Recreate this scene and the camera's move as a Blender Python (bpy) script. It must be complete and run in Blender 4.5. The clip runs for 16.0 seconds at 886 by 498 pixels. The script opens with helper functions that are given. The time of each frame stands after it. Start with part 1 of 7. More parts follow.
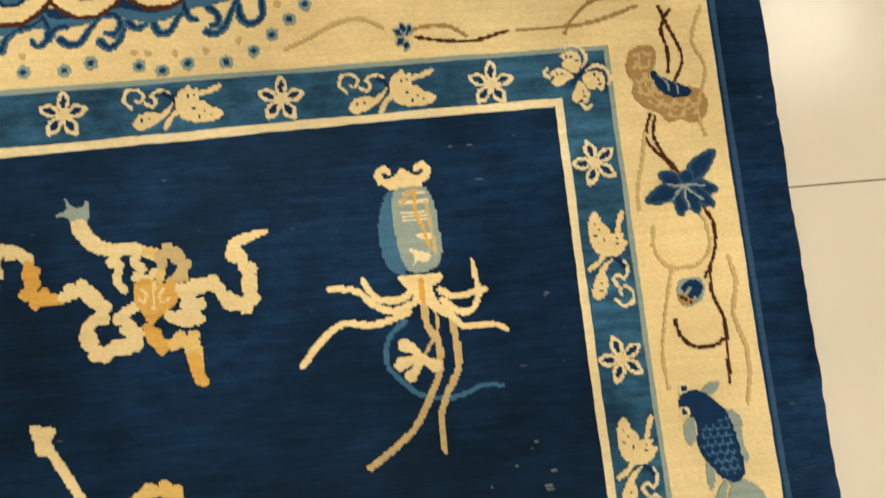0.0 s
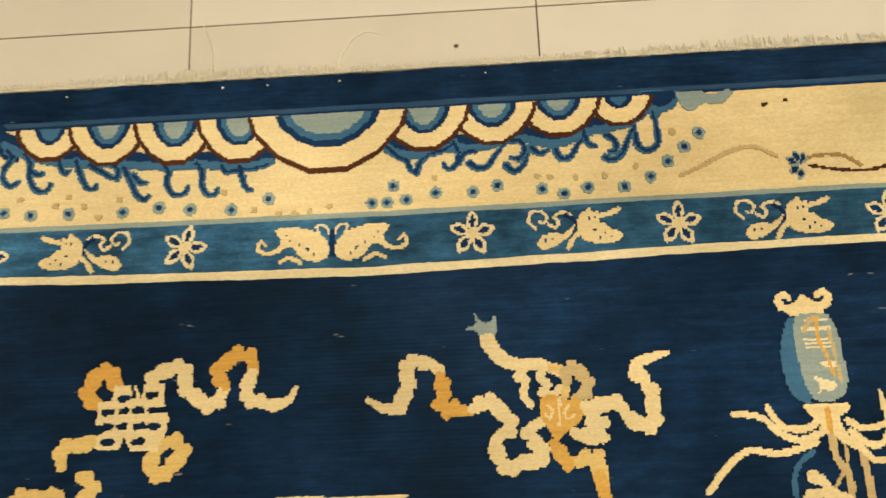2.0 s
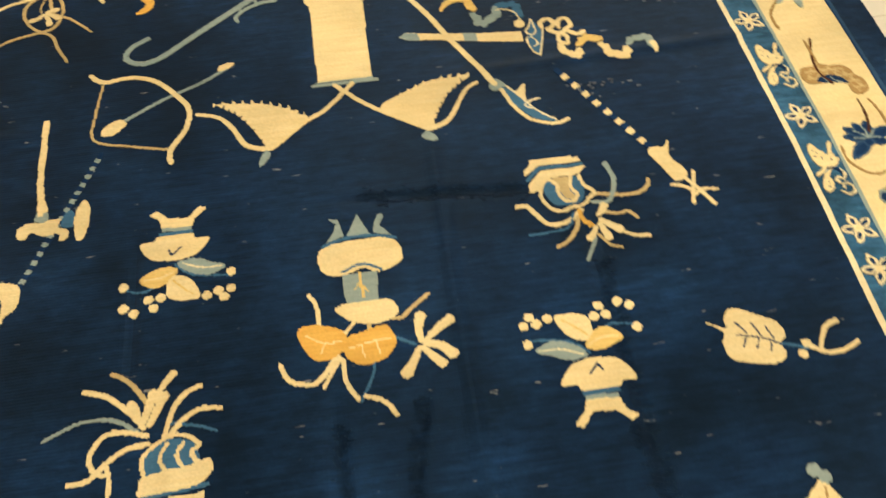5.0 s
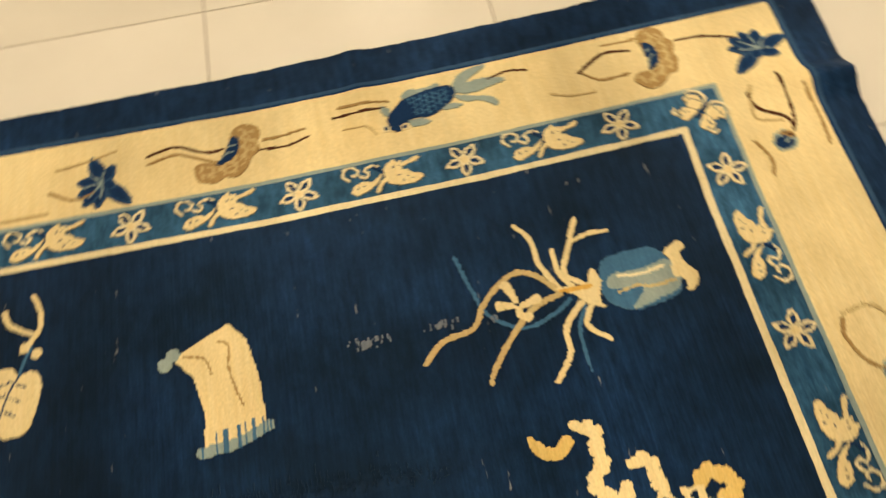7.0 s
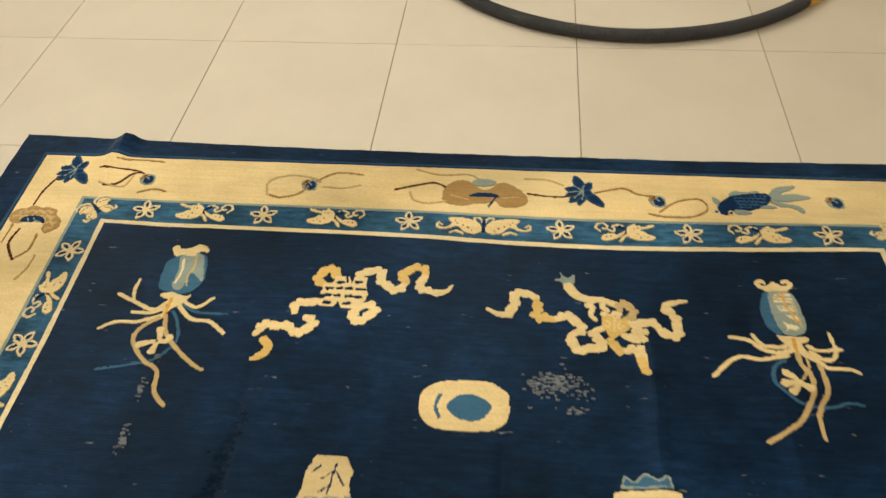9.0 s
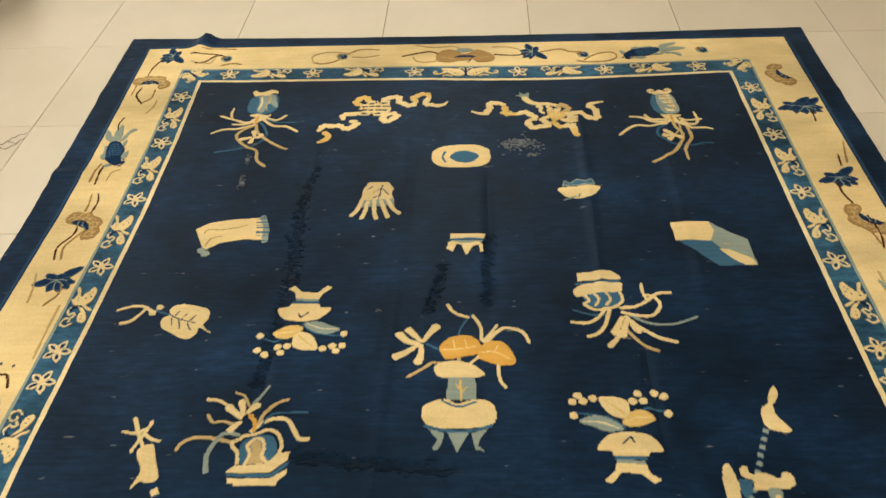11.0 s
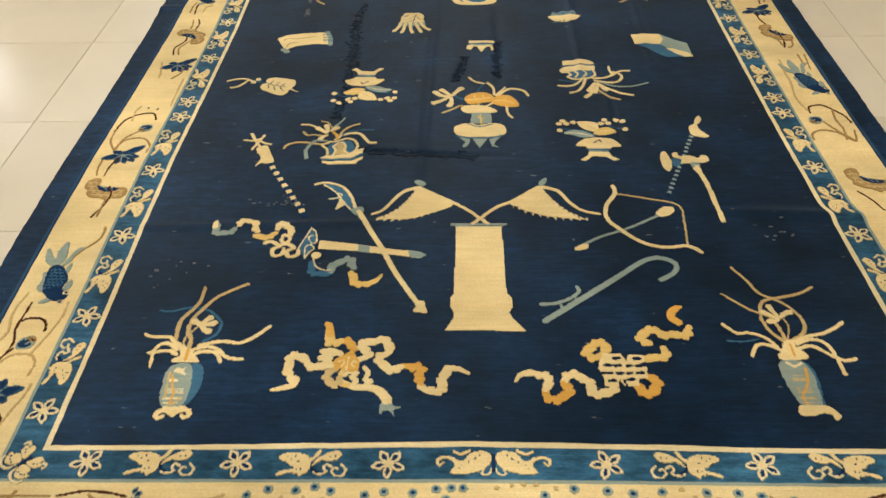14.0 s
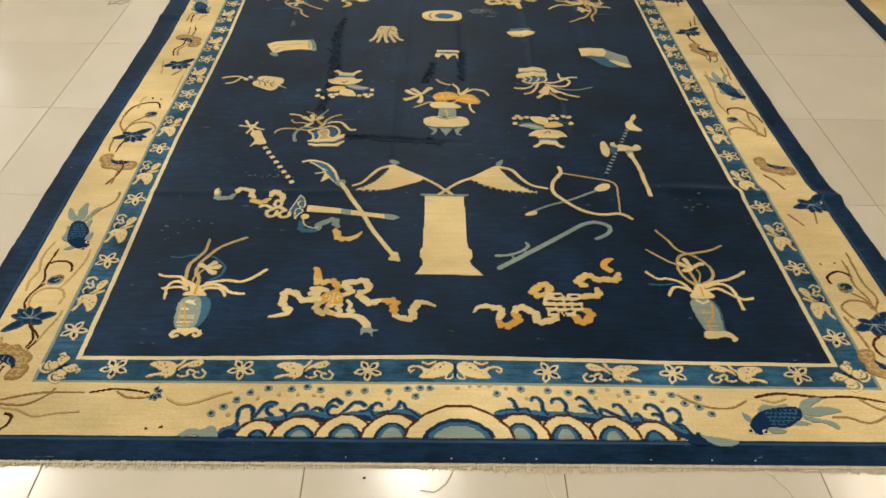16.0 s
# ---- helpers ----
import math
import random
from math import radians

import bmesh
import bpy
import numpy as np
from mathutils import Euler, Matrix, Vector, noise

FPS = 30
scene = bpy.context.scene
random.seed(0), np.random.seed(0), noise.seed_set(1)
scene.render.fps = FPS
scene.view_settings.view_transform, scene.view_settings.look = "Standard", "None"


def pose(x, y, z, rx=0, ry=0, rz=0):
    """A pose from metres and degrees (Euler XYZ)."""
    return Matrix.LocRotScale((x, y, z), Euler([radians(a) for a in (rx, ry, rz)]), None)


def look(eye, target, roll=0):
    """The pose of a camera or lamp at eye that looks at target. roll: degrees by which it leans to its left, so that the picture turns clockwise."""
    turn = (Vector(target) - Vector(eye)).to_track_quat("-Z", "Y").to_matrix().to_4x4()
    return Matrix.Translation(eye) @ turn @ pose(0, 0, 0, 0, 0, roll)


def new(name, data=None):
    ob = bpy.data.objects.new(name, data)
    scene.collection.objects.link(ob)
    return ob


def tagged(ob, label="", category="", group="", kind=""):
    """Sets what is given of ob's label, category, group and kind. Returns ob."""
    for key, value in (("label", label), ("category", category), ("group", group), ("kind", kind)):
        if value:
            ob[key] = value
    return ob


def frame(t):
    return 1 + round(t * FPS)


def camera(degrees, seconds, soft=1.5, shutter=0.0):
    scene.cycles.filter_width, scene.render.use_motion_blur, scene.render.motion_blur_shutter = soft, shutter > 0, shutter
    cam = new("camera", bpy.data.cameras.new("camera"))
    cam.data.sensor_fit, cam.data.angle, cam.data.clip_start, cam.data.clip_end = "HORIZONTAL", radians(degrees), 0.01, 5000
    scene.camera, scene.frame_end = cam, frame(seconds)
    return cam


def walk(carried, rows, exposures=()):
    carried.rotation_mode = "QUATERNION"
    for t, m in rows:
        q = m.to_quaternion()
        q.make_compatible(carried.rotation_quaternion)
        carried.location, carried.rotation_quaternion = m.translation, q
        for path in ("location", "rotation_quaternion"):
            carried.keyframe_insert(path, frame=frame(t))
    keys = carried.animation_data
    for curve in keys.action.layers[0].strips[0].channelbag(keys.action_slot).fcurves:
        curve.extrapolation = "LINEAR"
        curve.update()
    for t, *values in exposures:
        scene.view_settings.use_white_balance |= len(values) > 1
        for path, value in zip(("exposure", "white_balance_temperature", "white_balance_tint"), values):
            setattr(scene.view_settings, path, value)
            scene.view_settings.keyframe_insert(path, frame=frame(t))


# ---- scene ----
cam = camera(55.8, 16.0, shutter=0.3)
PATH = [
    (0, (-0.6748, 0.3415, 1.2476), (-0.8243, 0.1195, -0.7344), 28.68),
    (0.5, (-0.6219, 0.2192, 1.2431), (-0.7123, -0.0544, -0.7360), 13.59),
    (1, (-0.4766, 0.1375, 1.2386), (-0.4580, -0.1001, -0.7471), -7.08),
    (1.5, (-0.3367, 0.1634, 1.2375), (-0.2738, -0.1473, -0.7372), -13.56),
    (2, (-0.2323, 0.2845, 1.2752), (-0.1520, -0.1863, -0.6669), -12.24),
    (2.5, (-0.1824, 0.5067, 1.3730), (-0.1248, -0.1966, -0.4984), -6.72),
    (3, (-0.1894, 0.8415, 1.4418), (-0.1289, -0.0489, -0.3480), -4.83),
    (3.2, (-0.2027, 0.9857, 1.4641), (-0.1234, 0.0190, -0.2850), -5.31),
    (5.3, (-0.0677, 2.3154, 1.4028), (-0.2916, 1.2203, -0.2557), -2.13),
    (5.5, (-0.0885, 2.3585, 1.3873), (-0.3942, 1.3291, -0.2999), -3.04),
    (6, (-0.1632, 2.3732, 1.3042), (-0.6693, 1.5966, -0.4680), -6.34),
    (6.5, (-0.1912, 2.3228, 1.2709), (-1.0023, 1.9690, -0.5227), -2.87),
    (7, (-0.1666, 2.2326, 1.2829), (-1.1178, 2.3252, -0.4740), -6.23),
    (7.5, (-0.0928, 2.1074, 1.2998), (-0.9394, 2.6643, -0.4245), -7.76),
    (8, (-0.0915, 1.9045, 1.3082), (-0.6796, 2.8924, -0.3283), -5.67),
    (8.5, (-0.0072, 1.6201, 1.3928), (-0.3000, 2.9045, -0.1120), -3.03),
    (9, (0.0699, 1.2830, 1.4570), (-0.1060, 2.6907, 0.0473), -2.72),
    (9.2, (0.0841, 1.1559, 1.4762), (-0.0753, 2.5779, 0.0789), -2.77),
    (11.3, (0.017, -0.086, 1.545), (-0.054, 1.431, 0.244), -2.7),
    (11.5, (-0.023, -0.174, 1.532), (-0.072, 1.349, 0.237), -2.3),
    (12, (-0.054, -0.413, 1.545), (-0.098, 1.117, 0.258), -1.6),
    (12.5, (-0.031, -0.644, 1.521), (-0.063, 0.884, 0.231), -1.0),
    (13, (-0.071, -0.79, 1.506), (-0.078, 0.742, 0.221), -0.9),
    (13.5, (-0.114, -0.929, 1.499), (-0.121, 0.598, 0.208), -0.7),
    (14, (-0.064, -1.088, 1.486), (-0.118, 0.435, 0.191), -1.4),
    (14.5, (-0.032, -1.214, 1.48), (-0.099, 0.31, 0.187), -1.2),
    (15, (-0.079, -1.334, 1.479), (-0.101, 0.204, 0.201), -0.3),
    (15.5, (-0.123, -1.423, 1.495), (-0.093, 0.129, 0.234), 0.8),
    (16, (-0.079, -1.54, 1.553), (-0.043, 0.044, 0.332), 1.5),
]
EXPOSURES = [(0, 0.02, 6200, 10), (3, 0.08, 6400, 10), (5.5, 0.28, 6500, 10), (6.0, 0.26, 6550, 10), (6.5, 0.14, 6800, 11), (7.5, -0.1, 7000, 12), (9, -0.08, 6300, 10), (12, -0.02, 6300, 10), (13.5, 0.0, 6050, 10), (14.5, -0.06, 6000, 10), (16, -0.2, 6000, 10)]
walk(cam, [(t, look(eye, target, roll)) for t, eye, target, roll in PATH], EXPOSURES)

# ---- world and lights ----
world = bpy.data.worlds.new("world")
scene.world = world
world.use_nodes = True
sky = world.node_tree.nodes.new("ShaderNodeTexSky")
sky.sky_type, sky.sun_disc, sky.sun_elevation, sky.sun_rotation = "NISHITA", False, radians(40), radians(90)
world.node_tree.links.new(sky.outputs[0], world.node_tree.nodes["Background"].inputs[0])
world.node_tree.nodes["Background"].inputs[1].default_value = 0.1

# The room round the rug: its floor's edges and the ceiling's height.
X0, X1, Y0, Y1, CEIL = -4.468, 4.94, -4.551, 7.209, 2.9


def area_lamp(name, x, y, z, sx, sy, watts, color, rx=0, ry=0, rz=0):
    data = bpy.data.lights.new(name, "AREA")
    data.shape, data.size, data.size_y, data.energy, data.color = "RECTANGLE", sx, sy, watts, color
    ob = new(name, data)
    ob.matrix_world = pose(x, y, z, rx, ry, rz)
    return ob


WARM = (1.0, 0.925, 0.79)
DAY = (1.0, 0.94, 0.84)
# Each lamp: its place, and its watts.
AMBER_LIGHT = (1, 0.82, 0.6)
LAMPS = [(-2.7, -3.2, 17), (-2.95, -1.1, 7), (-2.7, 1.85, 26), (-2.7, 4.4, 24), (-1.2, -3.7, 20), (-0.15, -0.7, 23), (-0.15, 1.85, 20), (-0.15, 4.9, 28), (2.5, -0.7, 11), (2.9, 1.85, 20)]
for lx, ly, watts in LAMPS:
    area_lamp("ceiling_lamp_light", lx, ly, CEIL - 0.065, 0.42, 0.42, watts, WARM if lx < 2 else AMBER_LIGHT)
# The west wall's windows: where each starts and ends along y, and its sill and head.
WINDOWS = [(2.12, 2.72, 1.95, 2.55), (5.3, 6.5, 1.35, 2.5)]
for y0, y1, z0, z1 in WINDOWS:
    area_lamp("window_light", X0 - 0.1, (y0 + y1) / 2, (z0 + z1) / 2, z1 - z0, y1 - y0, 24, DAY, 0, -90, 0)

# ---- materials ----


def shader(name, rough=0.7, metal=0.0):
    m = bpy.data.materials.new(name)
    m.use_nodes = True
    bsdf = m.node_tree.nodes["Principled BSDF"]
    bsdf.inputs["Roughness"].default_value, bsdf.inputs["Metallic"].default_value = rough, metal
    return m, m.node_tree.nodes, m.node_tree.links, bsdf


def noise_node(nodes, links, vector, scale, detail=3.0, rough=0.5):
    n = nodes.new("ShaderNodeTexNoise")
    n.inputs["Scale"].default_value, n.inputs["Detail"].default_value, n.inputs["Roughness"].default_value = scale, detail, rough
    links.new(vector, n.inputs["Vector"])
    return n.outputs["Fac"]


def stretched(nodes, links, vector, sx, sy, sz):
    n = nodes.new("ShaderNodeMapping")
    n.inputs["Scale"].default_value = (sx, sy, sz)
    links.new(vector, n.inputs["Vector"])
    return n.outputs["Vector"]


def ramp(nodes, links, fac, stops):
    n = nodes.new("ShaderNodeValToRGB")
    while len(n.color_ramp.elements) < len(stops):
        n.color_ramp.elements.new(0.5)
    for e, (p, c) in zip(n.color_ramp.elements, stops):
        e.position, e.color = p, (*c, 1)
    links.new(fac, n.inputs["Fac"])
    return n.outputs["Color"]


def mixed(nodes, links, fac, a, b, blend="MIX"):
    n = nodes.new("ShaderNodeMix")
    n.data_type, n.blend_type = "RGBA", blend
    for value, i in ((fac, 0), (a, 6), (b, 7)):
        if hasattr(value, "links"):
            links.new(value, n.inputs[i])
        else:
            n.inputs[i].default_value = value if i == 0 else (*value, 1)
    return n.outputs[2]


def bumped(nodes, links, bsdf, height, strength, distance):
    n = nodes.new("ShaderNodeBump")
    n.inputs["Strength"].default_value, n.inputs["Distance"].default_value = strength, distance
    links.new(height, n.inputs["Height"])
    links.new(n.outputs["Normal"], bsdf.inputs["Normal"])


def place_of(nodes):
    return nodes.new("ShaderNodeTexCoord").outputs["Object"]


def wool(name, light, dark, sheen=0.05, tint=(1, 1, 1), worn=0.0, gloss=0.04, wear=0.25):
    """Knotted wool pile: streaks along the weft, cloudy wear, single knots."""
    m, nodes, links, bsdf = shader(name, 0.48 if gloss > 0.05 else 0.92)
    at = place_of(nodes)
    streak = noise_node(nodes, links, stretched(nodes, links, at, 1.3, 24, 1), 5.0, 5, 0.65)
    cloud = noise_node(nodes, links, at, 2.6, 4, 0.6)
    knot = noise_node(nodes, links, stretched(nodes, links, at, 0.55, 1, 1), 330.0, 1, 0.5)
    base = ramp(nodes, links, streak, [(0.36, dark), (0.64, light)])
    base = mixed(nodes, links, 0.55, base, ramp(nodes, links, cloud, [(0.32, dark), (0.68, light)]))
    base = mixed(nodes, links, 0.8, base, ramp(nodes, links, knot, [(0.25, (0.8 if wear > 0.3 else 0.85,) * 3), (0.75, (1.18 if wear > 0.3 else 1.09,) * 3)]), "MULTIPLY")
    patch = noise_node(nodes, links, stretched(nodes, links, at, 0.8, 1.6, 1), 1.7, 5, 0.6)
    base = mixed(nodes, links, 1.0, base, ramp(nodes, links, patch, [(0.32, (1 - wear,) * 3), (0.68, (1 + wear * 0.8,) * 3)]), "MULTIPLY")
    if wear > 0.3:
        crease = noise_node(nodes, links, stretched(nodes, links, at, 1.5, 1, 1), 4.5, 4, 0.55)
        base = mixed(nodes, links, 1.0, base, ramp(nodes, links, crease, [(0.36, (0.62,) * 3), (0.5, (1,) * 3), (0.66, (1.3,) * 3)]), "MULTIPLY")
        tuft = noise_node(nodes, links, stretched(nodes, links, at, 0.35, 1, 1), 70.0, 3, 0.6)
        base = mixed(nodes, links, 1.0, base, ramp(nodes, links, tuft, [(0.34, (0.66,) * 3), (0.66, (1.36,) * 3)]), "MULTIPLY")
    if worn:
        flecks = noise_node(nodes, links, stretched(nodes, links, at, 0.25, 1, 1), 95.0, 2, 0.5)
        base = mixed(nodes, links, ramp(nodes, links, flecks, [(0.735, (0, 0, 0)), (0.79, (worn,) * 3)]), base, (0.5, 0.47, 0.4))
    links.new(base, bsdf.inputs["Base Color"])
    bsdf.inputs["Sheen Weight"].default_value, bsdf.inputs["Sheen Roughness"].default_value = sheen, 0.38
    bsdf.inputs["Sheen Tint"].default_value = (*tint, 1)
    bsdf.inputs["Specular IOR Level"].default_value = gloss
    if gloss > 0.05:
        bsdf.inputs["Specular Tint"].default_value = (0.3, 0.6, 1, 1)
    rows = nodes.new("ShaderNodeTexWave")
    rows.wave_type, rows.bands_direction = "BANDS", "Y"
    rows.inputs["Scale"].default_value, rows.inputs["Distortion"].default_value = 48.0, 1.5
    rows.inputs["Detail Scale"].default_value = 4.0
    links.new(at, rows.inputs["Vector"])
    bumped(nodes, links, bsdf, mixed(nodes, links, 0.5, knot, rows.outputs["Fac"]), 0.3, 0.001)
    return m


NAVY = wool("navy_wool", (0.0052, 0.02, 0.053), (0.0011, 0.0042, 0.014), 0.16, (0.42, 0.7, 1), 0.4, 0.2, 0.6)
NAVY_EDGE = wool("border_navy_wool", (0.009, 0.028, 0.068), (0.003, 0.011, 0.03), 0.1, (0.4, 0.68, 1), 0.25, 0.1, 0.45)
TEAL = wool("guard_blue_wool", (0.04, 0.12, 0.2), (0.015, 0.055, 0.105), 0.06, (0.6, 0.8, 1), 0.12, 0.1, 0.4)
CREAM = wool("cream_wool", (0.78, 0.64, 0.345), (0.69, 0.515, 0.235), 0.03)
IVORY = wool("ivory_wool", (0.80, 0.70, 0.44), (0.68, 0.54, 0.28), 0.03)
PALE = wool("pale_blue_wool", (0.32, 0.37, 0.31), (0.2, 0.26, 0.24), 0.03)
SKY = wool("mid_blue_wool", (0.06, 0.16, 0.26), (0.035, 0.1, 0.17), 0.12)
AMBER = wool("amber_wool", (0.74, 0.54, 0.2), (0.6, 0.38, 0.1), 0.03)
GOLD = wool("gold_wool", (0.72, 0.43, 0.1), (0.54, 0.27, 0.045), 0.03)
TAN = wool("tan_wool", (0.42, 0.27, 0.1), (0.3, 0.18, 0.07), 0.03)
BROWN = wool("brown_wool", (0.09, 0.03, 0.012), (0.05, 0.018, 0.01), 0.03)
DUST = wool("dusty_worn_wool", (0.26, 0.27, 0.27), (0.06, 0.08, 0.11), 0.03)
# Navy darkened to stand for the shade in the open pile of old folds.
FOLD_SHADE = wool("dark_open_pile_wool", (0.0034, 0.012, 0.031), (0.0009, 0.0032, 0.01), 0.12, (0.42, 0.7, 1), 0.0, 0.16, 0.6)
LINE = wool("dull_blue_wool", (0.04, 0.09, 0.16), (0.02, 0.05, 0.1), 0.05)
INK = wool("ink_blue_wool", (0.012, 0.04, 0.1), (0.006, 0.02, 0.06), 0.03)
FADED = wool("faded_tan_wool", (0.56, 0.43, 0.2), (0.48, 0.33, 0.14), 0.03)


def porcelain():
    m, nodes, links, bsdf = shader("cream_porcelain", 0.2)
    at = place_of(nodes)
    info = nodes.new("ShaderNodeObjectInfo")
    tone = ramp(nodes, links, info.outputs["Random"], [(0.0, (0.66, 0.6, 0.48)), (1.0, (0.72, 0.66, 0.54))])
    cloud = noise_node(nodes, links, at, 3.0, 5, 0.6)
    tone = mixed(nodes, links, 0.5, tone, ramp(nodes, links, cloud, [(0.3, (0.86, 0.85, 0.83)), (0.7, (1, 1, 1))]), "MULTIPLY")
    specks = noise_node(nodes, links, at, 60.0, 2, 0.5)
    tone = mixed(nodes, links, ramp(nodes, links, specks, [(0.76, (0, 0, 0)), (0.84, (0.12,) * 3)]), tone, (0.32, 0.26, 0.18))
    links.new(tone, bsdf.inputs["Base Color"])
    links.new(ramp(nodes, links, noise_node(nodes, links, at, 7.0, 4, 0.6), [(0.3, (0.13,) * 3), (0.7, (0.25,) * 3)]), bsdf.inputs["Roughness"])
    bumped(nodes, links, bsdf, cloud, 0.06, 0.004)
    return m


def plain(name, a, b, rough=0.6, scale=8.0, metal=0.0, bump=0.15):
    m, nodes, links, bsdf = shader(name, rough, metal)
    at = place_of(nodes)
    fac = noise_node(nodes, links, at, scale, 4, 0.6)
    links.new(ramp(nodes, links, fac, [(0.3, a), (0.7, b)]), bsdf.inputs["Base Color"])
    bumped(nodes, links, bsdf, noise_node(nodes, links, at, scale * 12, 2, 0.5), bump, 0.002)
    return m


TILE = porcelain()
GROUT = plain("brown_grout", (0.16, 0.1, 0.05), (0.24, 0.16, 0.09), 0.9, 20)
PAINT = plain("white_wall_paint", (0.74, 0.71, 0.64), (0.8, 0.77, 0.7), 0.8, 2)
WOOD = plain("brown_stained_wood", (0.13, 0.06, 0.025), (0.24, 0.12, 0.05), 0.4, 14)
WEAVE = plain("cotton_weave", (0.5, 0.44, 0.32), (0.66, 0.6, 0.46), 0.95, 60)

FRAME = plain("white_frame_paint", (0.76, 0.75, 0.72), (0.8, 0.79, 0.76), 0.45, 5)
GLOW, glow_nodes, glow_links, glow_bsdf = shader("lamp_diffuser", 0.5)
glow_bsdf.inputs["Emission Color"].default_value, glow_bsdf.inputs["Emission Strength"].default_value = (1, 0.88, 0.7, 1), 5.0
THREAD = plain("cream_thread", (0.72, 0.65, 0.48), (0.82, 0.76, 0.6), 0.9, 40)
RUBBER = plain("black_ribbed_plastic", (0.02, 0.021, 0.023), (0.035, 0.036, 0.038), 0.5, 20)
YELLOW = plain("yellow_plastic", (0.6, 0.34, 0.03), (0.7, 0.42, 0.05), 0.4, 20)
TWIG = plain("dry_brown_lint", (0.07, 0.05, 0.03), (0.16, 0.11, 0.07), 0.9, 60)

# ---- geometry helpers ----


def part(name, bm, material, parent=None, label=""):
    """Links a bmesh, or (vertices, faces), as one mesh object under a thing or a part."""
    me = bpy.data.meshes.new(name)
    if isinstance(bm, tuple):
        me.from_pydata(*bm[:1], [], bm[1])
    else:
        bm.to_mesh(me)
        bm.free()
    me.materials.append(material)
    ob = new(name, me)
    ob.parent = parent
    return tagged(ob, label)


def box_mesh(x0, y0, z0, x1, y1, z1, bevel=0.0):
    bm = bmesh.new()
    bmesh.ops.create_cube(bm, size=1, matrix=Matrix.Translation(((x0 + x1) / 2, (y0 + y1) / 2, (z0 + z1) / 2)) @ Matrix.Diagonal((x1 - x0, y1 - y0, z1 - z0, 1)))
    if bevel:
        bmesh.ops.bevel(bm, geom=bm.edges[:], offset=bevel, segments=2, affect="EDGES", profile=0.6)
    return bm


def thing(name, label, category, kind="", group="", x=0, y=0, z=0, rz=0):
    ob = new(name)
    ob.matrix_world = pose(x, y, z, 0, 0, rz)
    return tagged(ob, label, category, group, kind)


def curve_points(points, closed=False, steps=6):
    """A smooth line through the points (Catmull-Rom)."""
    p = np.array(points, float)
    n = len(p)
    if n < 3:
        s = np.linspace(0, 1, steps * 2)[:, None]
        return p[0] * (1 - s) + p[-1] * s
    out = []
    for i in range(n if closed else n - 1):
        a, b, c, d = (p[k % n] if closed else p[min(max(k, 0), n - 1)] for k in (i - 1, i, i + 1, i + 2))
        for s in np.linspace(0, 1, steps, endpoint=False):
            out.append(0.5 * (2 * b + (c - a) * s + (2 * a - 5 * b + 4 * c - d) * s**2 + (3 * b - a - 3 * c + d) * s**3))
    if not closed:
        out.append(p[-1])
    return np.array(out)


# ---- the room: floor, walls, ceiling ----
PITCH, TX, TY = 0.588, 0.236, -0.435
floor = part("floor", box_mesh(X0, Y0, -0.1, X1, Y1, -0.0025), GROUT)
tagged(floor, "glossy cream porcelain tile floor with thin brown joints", "floor", kind="structure")
for wall_name, box in (("wall_east", (X1, Y0, 0, X1 + 0.15, Y1, CEIL)),
                       ("wall_south", (X0 - 0.15, Y0 - 0.15, 0, X1 + 0.15, Y0, CEIL)), ("wall_north", (X0 - 0.15, Y1, 0, X1 + 0.15, Y1 + 0.15, CEIL))):
    tagged(part(wall_name, box_mesh(*box), PAINT), "plain white painted wall closing the room", "wall", kind="structure")
tagged(part("ceiling", box_mesh(X0 - 0.15, Y0 - 0.15, CEIL, X1 + 0.15, Y1 + 0.15, CEIL + 0.12), PAINT), "plain white painted ceiling", "ceiling", kind="structure")



def west_wall():
    """The wall with two window openings."""
    bm = bmesh.new()
    cuts = [Y0] + [v for w in WINDOWS for v in w[:2]] + [Y1]
    spans = [(cuts[k], cuts[k + 1], 0, CEIL) for k in range(0, len(cuts), 2)]
    for y0, y1, z0, z1 in WINDOWS:
        spans += [(y0, y1, 0, z0), (y0, y1, z1, CEIL)]
    for y0, y1, z0, z1 in spans:
        m = Matrix.Translation((X0 - 0.075, (y0 + y1) / 2, (z0 + z1) / 2)) @ Matrix.Diagonal((0.15, y1 - y0, z1 - z0, 1))
        bmesh.ops.create_cube(bm, size=1, matrix=m)
    return tagged(part("wall_west", bm, PAINT), "white painted wall with two window openings", "wall", kind="structure")


west_wall()
for k, (y0, y1, z0, z1) in enumerate(WINDOWS):
    window = part(f"window_{k + 1}", box_mesh(X0 - 0.06, (y0 + y1) / 2 - 0.02, z0, X0 - 0.02, (y0 + y1) / 2 + 0.02, z1, 0.004), FRAME)
    tagged(window, "white framed window letting daylight in", "window", kind="structure")
    for name, box in (("window_sill", (X0 - 0.13, y0, z0, X0 + 0.04, y1, z0 + 0.03)), ("window_frame", (X0 - 0.06, y0, z1 - 0.05, X0 - 0.02, y1, z1)),
                      ("window_frame", (X0 - 0.06, y0, z0 + 0.03, X0 - 0.02, y0 + 0.05, z1 - 0.05)), ("window_frame", (X0 - 0.06, y1 - 0.05, z0 + 0.03, X0 - 0.02, y1, z1 - 0.05))):
        part(name, box_mesh(*box, 0.004), FRAME, window)

